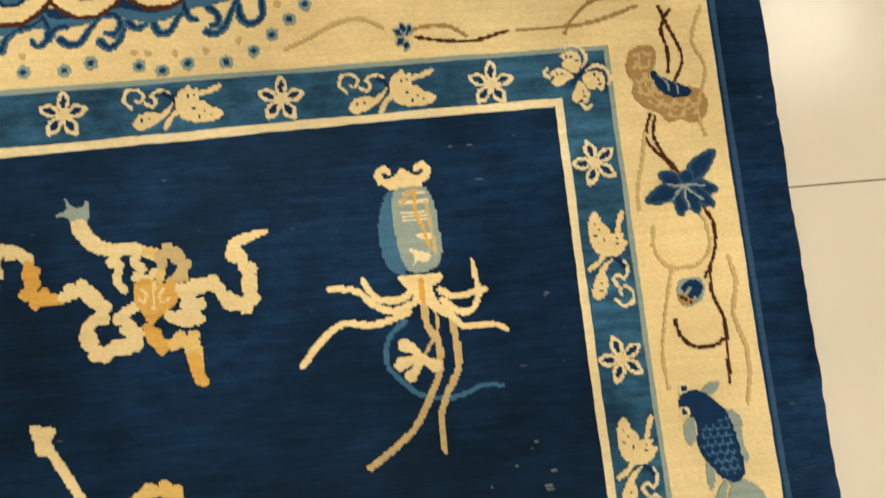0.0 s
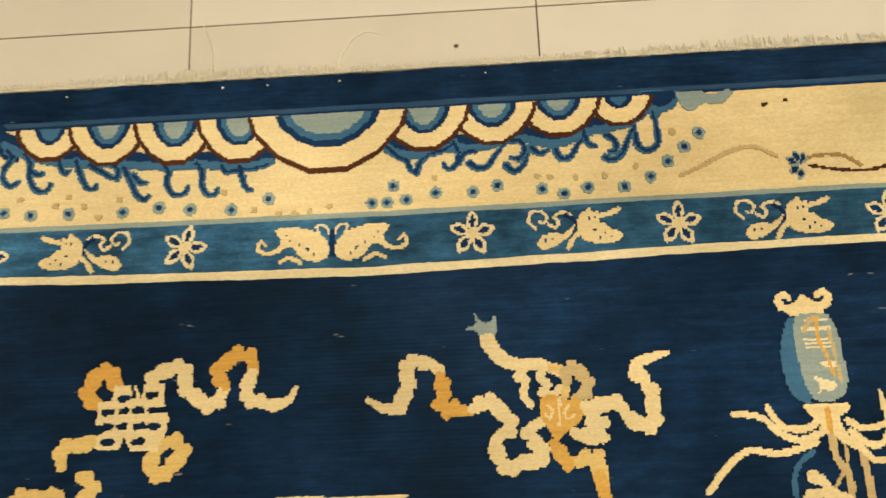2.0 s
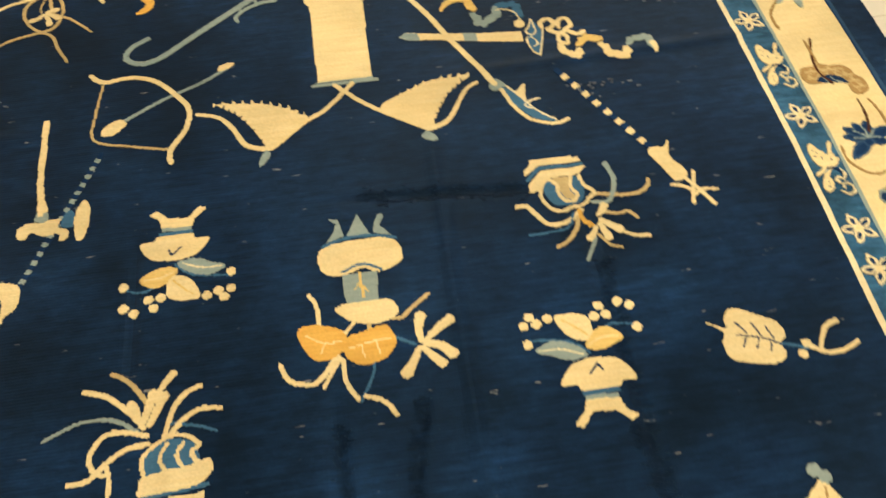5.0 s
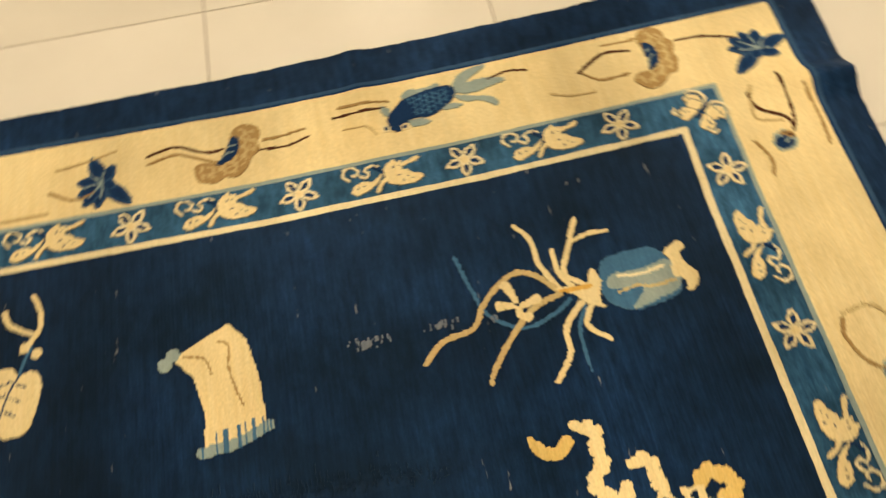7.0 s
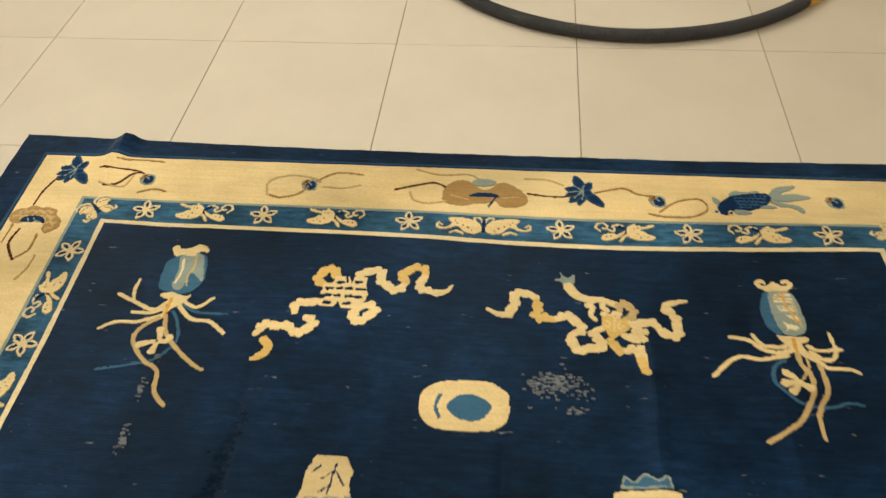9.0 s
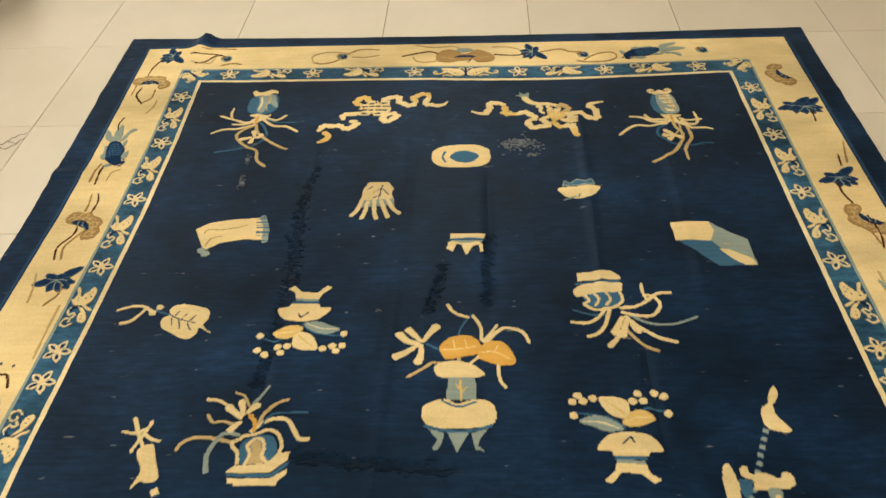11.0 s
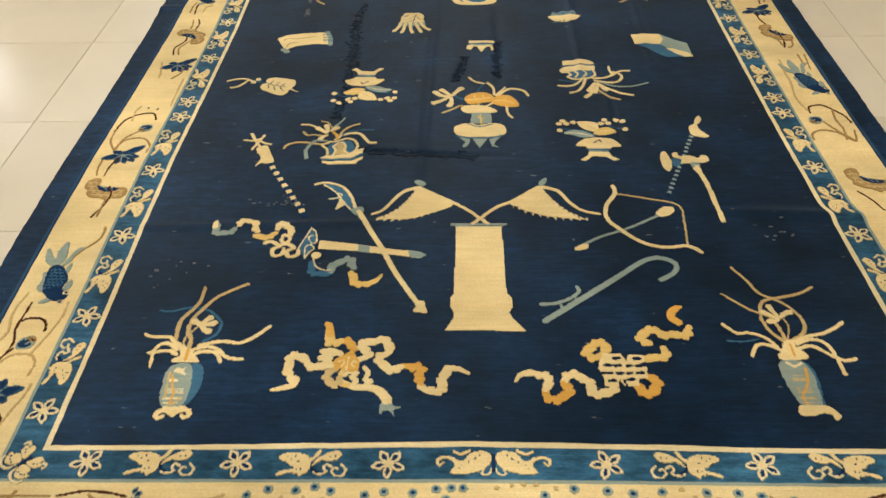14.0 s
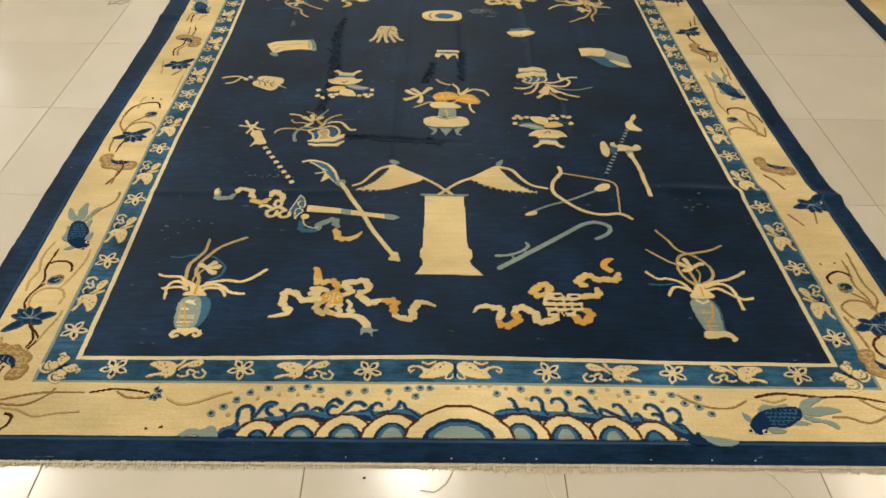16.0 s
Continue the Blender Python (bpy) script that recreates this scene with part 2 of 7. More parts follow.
for lx, ly, watts in LAMPS:
    lamp = thing("ceiling_light", "square white ceiling light with a glowing diffuser", "ceiling light", group="ceiling lights", x=lx, y=ly, z=CEIL)
    part("frame", box_mesh(-0.25, -0.25, -0.05, 0.25, 0.25, 0, 0.006), FRAME, lamp)
    part("diffuser", box_mesh(-0.23, -0.23, -0.056, 0.23, 0.23, -0.048, 0.002), GLOW, lamp, "glowing white diffuser")

# ---- the rug ----
# Its edges bow a little: the dark field's west and east edges along y.
WEST = [(-0.4, -0.957), (0.0, -0.962), (0.4, -0.969), (0.75, -0.979), (1.1, -0.984), (1.55, -0.977), (2.0, -0.973), (2.4, -0.981), (2.8, -0.998), (3.3, -1.015)]
EAST = [(-0.4, 0.978), (0.0, 0.975), (0.5, 0.968), (0.78, 0.962), (0.86, 0.95), (1.28, 0.941), (2.0, 0.936), (2.44, 0.936), (2.8, 0.935), (3.3, 0.935)]
SOUTH, NORTH = 0.002, 2.781
# How far the field's south and north edges bow off those lines, along x.
SOUTH_BOW = [(-1.0, -0.005), (-0.74, -0.002), (-0.53, 0.002), (-0.31, 0.007), (-0.05, 0.012), (0.04, 0.01), (0.28, 0.006), (0.58, -0.002), (0.95, -0.005)]
NORTH_BOW = [(-1.0, -0.003), (-0.84, -0.01), (-0.38, -0.011), (-0.13, -0.014), (0.06, -0.025), (0.29, -0.029), (0.4, -0.027), (0.64, -0.017), (0.93, 0.0)]
# Distance of each band's outer edge from the field's edge.
BANDS = [("inner_line", 0.013, IVORY), ("guard_border", 0.087, TEAL), ("guard_line", 0.095, PALE), ("main_border", 0.262, CREAM), ("dark_line", 0.267, INK), ("outer_line", 0.275, LINE), ("outer_border", 0.337, NAVY_EDGE)]
THICK = 0.007


def along(table, y):
    return np.interp(y, [a for a, _ in table], [b for _, b in table])


def lie(x, y):
    """Height of the rug's face: soft folds and creases."""
    x, y = np.asarray(x, float), np.asarray(y, float)
    h = THICK + 0.0015 * np.sin(2.1 * x + 0.7) * np.sin(1.7 * y)
    for cx, cy, ax, ay, r, k in FOLDS:
        px, py = x - cx, y - cy
        length = math.hypot(ax, ay)
        s, d = (px * ax + py * ay) / length, (py * ax - px * ay) / length
        h = h + k * np.exp(-((d / r) ** 2)) * 0.5 * (np.tanh((s + 0.02) / 0.05) - np.tanh((s - length) / 0.08))
    return np.maximum(h, 0.002)


# Folds: where one starts, how far it runs, half width, height.
FOLDS = [(-1.04, 3.2, -0.03, -0.17, 0.028, 0.031), (1.36, 0.77, -0.62, 0.04, 0.025, 0.009), (-1.42, 2.2, 0.17, 0.01, 0.025, 0.009), (-0.485, 1.1, -0.01, 1.2, 0.014, -0.005), (-0.39, 1.133, 0.37, -0.03, 0.013, -0.005), (-0.1, 1.6, 0.035, 0.14, 0.012, -0.005), (0.434, 1.2, 0.0, 0.25, 0.012, -0.005), (0.06, 1.6, 0.0, 0.55, 0.016, -0.005), (-1.0, 0.75, 0.7, 0.02, 0.018, 0.004), (-0.2, 1.0, 0.02, 1.4, 0.016, 0.004), (0.62, 1.7, 0.01, 0.9, 0.018, 0.004), (0.35, 1.5, 0.02, 1.0, 0.016, 0.005)]


rug = thing("rug", "large worn navy blue wool rug with cream pictorial motifs, on tiles", "rug")


def lay_rug():
    cuts = [0.0] + [w for _, w, _ in BANDS]
    fine = sorted(set(cuts + [0.03, 0.05, 0.068, 0.12, 0.145, 0.17, 0.195, 0.22, 0.245, 0.29, 0.31, 0.328]))
    nx, ny = 250, 350
    us = [-1 - w for w in reversed(fine)] + [-1 + 2 * i / nx for i in range(1, nx)] + [1 + w for w in fine]
    vs = [-1 - w for w in reversed(fine)] + [-1 + 2 * i / ny for i in range(1, ny)] + [1 + w for w in fine]
    rnd = random.Random(4)

    def wobble(n, size):
        """A small slow wander of an edge."""
        a = np.cumsum([rnd.uniform(-1, 1) for _ in range(n)])
        return (a - np.convolve(a, np.ones(31) / 31, "same")) * size + np.array([rnd.uniform(-size, size) for _ in range(n)])

    nu, nv = len(us), len(vs)
    u, v = np.meshgrid(us, vs)
    x = u * 0.97
    # The bow of the field's edge fades out towards the rug's straight outer edge.
    south, north = np.maximum(0, -1 - v), np.maximum(0, v - 1)
    low = SOUTH + np.interp(x, *zip(*SOUTH_BOW)) * np.clip(1 - south / 0.13, 0, 1)
    high = NORTH + np.interp(x, *zip(*NORTH_BOW)) * np.clip(1 - north / 0.2, 0, 1)
    y = low + (high - low) * (np.clip(v, -1, 1) + 1) / 2 - south + north
    y += np.clip(south - 0.275, 0, 1) * 0.1
    far = np.maximum(0, north - 0.27) / 0.067
    y += far * (0.016 * np.maximum(0, -u) ** 2 + 0.02 * np.maximum(0, u - 0.6) - 0.011)
    west, east = along(WEST, y), along(EAST, y)
    x = west + (east - west) * (np.clip(u, -1, 1) + 1) / 2 + np.minimum(0, u + 1) + np.maximum(0, u - 1)
    x -= np.clip(-1.275 - u, 0, 1) / 0.062 * (0.013 + 0.009 * np.interp(y, (1.4, 2.1), (0, 1)))
    x += np.clip(u - 1.275, 0, 1) / 0.062 * 0.008 * np.interp(y, (0.7, 1.6), (0, 1))
    x[:, 0] += wobble(nv, 0.0008)
    x[:, -1] += wobble(nv, 0.0008)
    y[-1] += wobble(nu, 0.0008)
    y[0] += wobble(nu, 0.0008)
    # The hand-knotted bands waver by a knot or so along their lines.
    for k in range(1, len(fine)):
        if fine[k - 1] in cuts:
            for row in (len(fine) - k, nv - 1 - len(fine) + k):
                y[row] += wobble(nu, 0.0004)
            for column in (len(fine) - k, nu - 1 - len(fine) + k):
                x[:, column] += wobble(nv, 0.0004)
    verts = np.stack([x, y, lie(x, y)], -1).reshape(-1, 3).tolist()
    owner = {}
    eps = 1e-6
    for j in range(nv - 1):
        for i in range(nu - 1):
            off = max(-1 - (us[i] + us[i + 1]) / 2, (us[i] + us[i + 1]) / 2 - 1, -1 - (vs[j] + vs[j + 1]) / 2, (vs[j] + vs[j + 1]) / 2 - 1)
            band = next(k for k, w in enumerate(cuts) if off < w + eps)
            owner.setdefault(band, []).append((j * nu + i, j * nu + i + 1, (j + 1) * nu + i + 1, (j + 1) * nu + i))
    for band, faces in owner.items():
        used = {v: n for n, v in enumerate(sorted({v for f in faces for v in f}))}
        name, material = ("field", NAVY) if band == 0 else (BANDS[band - 1][0], BANDS[band - 1][2])
        part(name, ([verts[v] for v in used], [[used[v] for v in f] for f in faces]), material, rug)
    rim = [i for i in range(nu)] + [j * nu + nu - 1 for j in range(1, nv)] + [(nv - 1) * nu + i for i in range(nu - 2, -1, -1)] + [j * nu for j in range(nv - 2, 0, -1)]
    n = len(rim)
    low = [(verts[v][0], verts[v][1], max(0.0, verts[v][2] - THICK - 0.001)) for v in rim]
    part("edge_binding", ([verts[v] for v in rim] + low, [(k, k + n, (k + 1) % n + n, (k + 1) % n) for k in range(n)]), NAVY_EDGE, rug)


lay_rug()

# ---- the rug's knotted drawing ----
KNOT = 0.0029  # one knot
LAID = [0]  # motifs laid so far
PILE = 0.0016  # how far the drawing stands proud of the field


class Drawing:
    """A motif, knot by knot. Points are in centimetres from its middle."""

    def __init__(self, reach):
        n = int(reach / 100 / KNOT) + 1
        self.axis = np.arange(-n, n + 1) * KNOT * 100
        self.x, self.y = np.meshgrid(self.axis, self.axis)
        self.knots, self.colors = np.zeros(self.x.shape, int), []
        self.turn, self.flip = 0.0, 1

    def turned(self, points):
        p = np.array(points, float).reshape(-1, 2) * (self.flip, 1)
        c, s = math.cos(radians(self.turn)), math.sin(radians(self.turn))
        return p @ np.array([[c, s], [-s, c]])

    def put(self, color, mask):
        if color is None:
            self.knots[mask] = 0
            return self
        if color not in self.colors:
            self.colors.append(color)
        self.knots[mask] = self.colors.index(color) + 1
        return self

    def inside(self, p):
        odd = np.zeros(self.x.shape, bool)
        box = self.window(p, 0.5)
        gx, gy, near = self.x[box], self.y[box], odd[box]
        for (ax, ay), (bx, by) in zip(p, np.roll(p, -1, 0)):
            if ay != by:
                near ^= ((ay > gy) != (by > gy)) & (gx < (bx - ax) * (gy - ay) / (by - ay) + ax)
        return odd

    def window(self, p, edge):
        """The part of the grid round some points."""
        (x0, y0), (x1, y1) = p.min(0) - edge, p.max(0) + edge
        a = np.searchsorted(self.axis, (x0, x1, y0, y1))
        return slice(a[2], a[3] + 1), slice(a[0], a[1] + 1)

    def poly(self, color, *points):
        return self.put(color, self.inside(self.turned(points)))

    def blob(self, color, *points):
        return self.put(color, self.inside(curve_points(self.turned(points), True, 5)))

    def reach(self, points, w0, w1, smooth):
        p = self.turned(points)
        p = curve_points(p, False, 5) if smooth else p
        near = np.full(self.x.shape, 1e9)
        for k, (a, b) in enumerate(zip(p[:-1], p[1:])):
            d = b - a
            box = self.window(np.array([a, b]), max(w0, w1))
            gx, gy = self.x[box] - a[0], self.y[box] - a[1]
            s = np.clip((gx * d[0] + gy * d[1]) / max(d @ d, 1e-9), 0, 1)
            w = w0 + (w1 - w0) * (k + s) / (len(p) - 1)
            near[box] = np.minimum(near[box], np.hypot(gx - s * d[0], gy - s * d[1]) - w / 2)
        return near

    def stroke(self, color, w0, w1, *points):
        return self.put(color, self.reach(points, w0 * 0.88, w1 * 0.88, True) < 0)

    def line(self, color, w, *points):
        return self.put(color, self.reach(points, w, w, False) < 0)

    def dots(self, color, r, *points):
        mask = np.zeros(self.x.shape, bool)
        for px, py in self.turned(points):
            mask |= np.hypot(self.x - px, self.y - py) < r
        return self.put(color, mask)

    def ribbon(self, color, w, *points):
        """A band with a scalloped edge, as the ribbons are drawn."""
        p = curve_points(self.turned(points), False, 8)
        step = np.r_[0, np.cumsum(np.hypot(*np.diff(p, axis=0).T))]
        at = np.interp(np.arange(0, step[-1], w * 0.62), step, np.arange(len(step)))
        mask = self.reach(points, w * 0.74, w * 0.74, True) < 0
        for k, a in enumerate(at[1:-1]):
            i = int(a)
            side = (p[min(i + 1, len(p) - 1)] - p[i])[::-1] * (1, -1)
            side = side / max(np.hypot(*side), 1e-6) * w * 0.3 * (1 if k // 2 % 2 else -1)
            mask |= np.hypot(self.x - p[i][0] - side[0], self.y - p[i][1] - side[1]) < w * 0.44
        return self.put(color, mask)

    def petal(self, color, rim, w, a, b):
        """A pointed petal from a to b with an outline."""
        a, b = np.array(a, float), np.array(b, float)
        side = np.array([-(b - a)[1], (b - a)[0]]) / max(np.hypot(*(b - a)), 1e-6) * w / 2
        for c, k in ((rim, 1.0), (color, 0.68)):
            p, q, s = a + (b - a) * (1 - k) / 2, b - (b - a) * (1 - k) / 2.6, side * k
            self.blob(c, p, p + (q - p) * 0.35 + s, p + (q - p) * 0.7 + s * 0.8, q, p + (q - p) * 0.7 - s * 0.8, p + (q - p) * 0.35 - s)
        return self

    def scales(self, color, step, *points):
        """Rows of small arcs inside an outline."""
        inside = self.inside(self.turned(points))
        gx, gy = self.x / step, self.y / step
        odd = np.floor(gy) % 2 * 0.5
        arc = np.hypot((gx + odd) % 1 - 0.5, gy % 1 - 0.1)
        return self.put(color, inside & (np.abs(arc - 0.5) < 0.13))

    def teeth(self, color, size, n, *points):
        """Small pointed teeth along an edge."""
        p = self.turned(points)
        step = np.r_[0, np.cumsum(np.hypot(*np.diff(p, axis=0).T))]
        for s in np.linspace(0.3 * size, step[-1] - 0.3 * size, n):
            c = np.array([np.interp(s, step, p[:, 0]), np.interp(s, step, p[:, 1])])
            d = np.array([np.interp(s + 0.1, step, p[:, 0]), np.interp(s + 0.1, step, p[:, 1])]) - c
            d = d / max(np.hypot(*d), 1e-6) * size / 2
            side = np.array([-d[1], d[0]])
            self.put(color, self.inside(np.array([c - 0.55 * d, c - 0.7 * d + side, c + 0.55 * d, c - 0.7 * d - side])))
        return self

    def dashes(self, color, w, n, a, b):
        """A straight shaft broken into n equal marks."""
        for k in range(n):
            p, q = ([a[i] + (b[i] - a[i]) * (k + s) / n for i in (0, 1)] for s in (0.12, 0.6))
            e = self.turned([p, q])
            d = e[1] - e[0]
            side = np.array([-d[1], d[0]]) / max(np.hypot(*d), 1e-6) * w / 2
            self.put(color, self.inside(np.array([e[0] - side, e[1] - side, e[1] + side, e[0] + side])))
        return self

    def hatch(self, color, share, *points):
        """Single weft rows of a second colour inside an outline."""
        rows = np.random.RandomState(len(self.colors)).rand(len(self.axis), 1) < share
        return self.put(color, self.inside(curve_points(self.turned(points), True, 5)) & rows & (self.knots > 0))

    def weave(self, name, x, y, label=""):
        made = None
        LAID[0] += 1
        lift = PILE + LAID[0] * 0.000008
        m = len(self.axis)
        grid = np.arange((m + 1) ** 2).reshape(m + 1, m + 1)
        shake = np.random.RandomState(LAID[0]).uniform(-0.28, 0.28, (2, m + 1, m + 1)) * KNOT
        gx, gy = np.meshgrid(*(np.arange(m + 1) - m / 2,) * 2)
        gx, gy = (x + gx * KNOT + shake[0]).ravel(), (y + gy * KNOT + shake[1]).ravel()
        height = lie(gx, gy)
        for piece, mine in enumerate(self.pieces()):
            first = None
            for c, color in enumerate(self.colors):
                mask = np.pad((self.knots == c + 1) & mine, 1)
                inner = mask[1:-1, 1:-1]
                if not inner.any():
                    continue
                corner = grid[:-1, :-1], grid[:-1, 1:], grid[1:, 1:], grid[1:, :-1]
                top = np.stack([q[inner] for q in corner], 1)
                rim = []
                for side, (p, q) in ((mask[:-2, 1:-1], (0, 1)), (mask[1:-1, 2:], (1, 2)), (mask[2:, 1:-1], (2, 3)), (mask[1:-1, :-2], (3, 0))):
                    open_edge = inner & ~side
                    rim.append(np.stack([corner[q][open_edge], corner[p][open_edge]], 1))
                rim = np.concatenate(rim)
                upper, face = np.unique(top, return_inverse=True)
                lower, low = np.unique(rim, return_inverse=True)
                low = low.reshape(rim.shape)
                sides = np.stack([np.searchsorted(upper, rim[:, 0]), np.searchsorted(upper, rim[:, 1]), low[:, 1] + len(upper), low[:, 0] + len(upper)], 1)
                v = np.concatenate([np.stack([gx[upper], gy[upper], height[upper] + lift], 1), np.stack([gx[lower], gy[lower], height[lower] - 0.001], 1)])
                faces = np.concatenate([face.reshape(top.shape), sides]).tolist()
                lone = first is None and (piece == 0 or name == "vine_motif")
                ob = part(name if lone else "motif_detail" if first is None else color.name.replace("_wool", "_inlay"), (v.tolist(), faces), color, rug if lone else made or first, label if lone else "")
                if first is not None:
                    tagged(ob, kind="stuff")
                first = first or ob
                made = made or ob
        return made

    def pieces(self):
        """Masks of the parts of the motif that hang together; stray knots go with the largest."""
        left = set(map(tuple, np.argwhere(self.knots > 0).tolist()))
        found, stray = [], []
        while left:
            group, edge = [], [left.pop()]
            while edge:
                j, i = edge.pop()
                group.append((j, i))
                for n in ((j + 1, i), (j - 1, i), (j, i + 1), (j, i - 1)):
                    if n in left:
                        left.remove(n)
                        edge.append(n)
            (found if len(group) > 14 else stray).append(group)
        found.sort(key=lambda g: (-len(g), min(g)))
        if not found:
            found, stray = [sum(stray, [])], []
        found[0] = sum(stray, found[0])
        masks = []
        for group in found:
            mask = np.zeros(self.knots.shape, bool)
            mask[tuple(np.array(group).T)] = True
            masks.append(mask)
        return masks

# ---- old fold lines in the field, their shade put into the colour ----


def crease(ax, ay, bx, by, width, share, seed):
    """An old fold where the pile lies open, its shade painted as short weft rows of darker knots."""
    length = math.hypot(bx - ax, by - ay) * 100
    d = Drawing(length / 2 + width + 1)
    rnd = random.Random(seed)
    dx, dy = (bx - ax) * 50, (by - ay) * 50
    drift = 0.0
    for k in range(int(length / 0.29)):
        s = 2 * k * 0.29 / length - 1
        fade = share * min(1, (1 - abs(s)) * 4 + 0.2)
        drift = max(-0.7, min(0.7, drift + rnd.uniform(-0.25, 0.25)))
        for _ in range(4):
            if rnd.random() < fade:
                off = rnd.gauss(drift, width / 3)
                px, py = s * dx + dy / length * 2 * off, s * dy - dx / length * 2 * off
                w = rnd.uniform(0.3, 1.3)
                d.line(FOLD_SHADE, 0.3, (px - w / 2, py), (px + w / 2, py))
    return tagged(d.weave("crease_shade", (ax + bx) / 2, (ay + by) / 2, "old fold in the pile, its shade put in as darker wool"), kind="stuff")


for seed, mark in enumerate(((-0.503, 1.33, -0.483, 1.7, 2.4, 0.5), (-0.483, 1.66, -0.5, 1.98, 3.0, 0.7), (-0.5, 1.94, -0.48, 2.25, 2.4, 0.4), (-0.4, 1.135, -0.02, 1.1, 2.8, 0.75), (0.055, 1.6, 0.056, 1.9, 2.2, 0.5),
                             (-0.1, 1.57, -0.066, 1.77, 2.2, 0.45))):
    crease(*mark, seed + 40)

# ---- motifs of the field ----


def flower_vase_motif(x, y, turn=0):
    d = Drawing(32)
    d.turn = turn
    d.blob(SKY, (3.7, -13.4), (5.2, -10.1), (5.6, -6.0), (4.7, -2.0), (2.2, -0.9), (1.7, -6.5), (2.2, -11.2))
    d.blob(PALE, (2.7, -13.4), (-1.6, -13.7), (-3.0, -11.0), (-3.4, -7.5), (-3.5, -3.5), (-2.3, -1.3), (0.7, -0.7), (2.4, -2.5), (3.2, -6.5), (3.2, -10.0))
    d.hatch(IVORY, 0.35, (2.0, -12.4), (-1.5, -13.2), (-2.2, -9.9), (-2.2, -5.2), (0.2, -6.4), (1.9, -8.8))
    d.stroke(FADED, 0.9, 0.6, (1.8, -11.2), (0.6, -12.9), (-0.5, -13.3))
    d.stroke(GOLD, 0.8, 0.5, (-0.1, -12.9), (-0.1, -9.9), (-1.0, -7.6), (-1.8, -4.3))
    d.stroke(FADED, 0.7, 0.4, (-1.8, -11.1), (-2.3, -7.3), (-2.5, -3.5))
    d.blob(IVORY, (1.3, -4.4), (-0.1, -4.0), (-2.0, -3.1), (-0.8, -2.1), (0.2, -2.6), (1.0, -1.7), (0.7, -3.2))
    d.poly(CREAM, (4.8, -14.9), (3.7, -13.6), (-1.4, -13.7), (-2.3, -15.4), (-0.3, -15.4), (1.2, -16.8), (2.7, -15.5))
    d.stroke(CREAM, 1.4, 1.0, (4.6, -14.9), (5.0, -16.0), (4.1, -16.7), (3.4, -16.3))
    d.stroke(CREAM, 1.4, 1.0, (-1.8, -14.9), (-2.5, -16.1), (-1.7, -17.0), (-0.8, -16.5))
    d.stroke(SKY, 0.9, 0.7, (2.9, 6.3), (5.4, 8.4), (6.1, 12.0), (4.4, 14.6), (1.4, 17.2), (-2.3, 18.0), (-5.2, 17.6), (-7.8, 16.6), (-10.6, 17.0))
    d.stroke(FADED, 1.2, 1.1, (-0.1, 3.7), (-0.4, 7.4), (-1.7, 9.6), (-1.6, 13.7), (0.0, 17.3), (2.7, 21.7), (6.1, 24.5), (9.7, 26.8))
    d.stroke(FADED, 1.2, 1.0, (-4.0, 6.5), (-4.4, 9.6), (-4.3, 13.8), (-2.4, 17.3), (-1.2, 20.3), (-1.2, 23.2), (-1.3, 25.4))
    d.stroke(FADED, 0.6, 0.5, (-1.7, 5.3), (-1.7, 8.0), (0.5, 11.5))
    d.stroke(CREAM, 1.2, 1.0, (1.6, 2.0), (3.4, 3.0), (6.3, 2.8), (7.6, 1.5), (8.5, -0.3))
    d.stroke(CREAM, 1.2, 1.0, (1.2, 3.6), (4.6, 4.6), (7.4, 3.3), (9.6, 1.2), (13.5, 0.5))
    d.stroke(CREAM, 1.2, 1.1, (2.2, 4.9), (4.3, 5.7), (7.9, 6.4), (11.8, 5.8), (14.9, 7.6), (18.2, 11.3))
    d.stroke(CREAM, 1.2, 0.9, (-2.8, 2.1), (-4.2, 3.1), (-6.7, 3.1), (-8.3, 2.6), (-9.5, 2.6))
    d.stroke(CREAM, 1.2, 0.8, (-3.0, 3.7), (-5.2, 5.5), (-7.2, 5.4), (-8.3, 3.4), (-8.2, 0.6), (-7.9, -1.7))
    d.stroke(CREAM, 1.2, 0.8, (-3.1, 4.8), (-4.9, 7.0), (-6.2, 7.9), (-10.1, 7.9), (-12.1, 8.8))
    d.blob(CREAM, (2.8, -0.5), (-3.1, -0.3), (-2.7, 0.8), (-1.7, 1.5), (-1.9, 2.8), (-3.4, 5.6), (-4.2, 6.6), (-2.2, 5.6), (-0.1, 3.9), (1.4, 4.3), (3.1, 5.1), (1.9, 3.6), (1.4, 2.0), (2.8, 0.9))
    d.stroke(GOLD, 1.0, 0.8, (-0.1, 0.4), (0.0, 2.0), (-0.1, 3.7))
    d.stroke(CREAM, 1.2, 2.2, (1.3, 11.5), (2.4, 10.2), (3.3, 9.8))
    d.stroke(CREAM, 1.2, 2.2, (1.5, 11.9), (2.7, 12.1), (4.0, 12.5))
    d.stroke(CREAM, 1.0, 2.0, (1.2, 12.3), (1.8, 13.4), (2.7, 14.3))
    d.stroke(CREAM, 1.0, 2.2, (0.8, 11.7), (-0.1, 12.6), (-1.0, 13.2))
    return d.weave("flower_vase_motif", x, y, "pale blue vase with cream leaves and flower")


flower_vase_motif(-0.731, 0.242, 0)
flower_vase_motif(0.677, 2.5, 180)


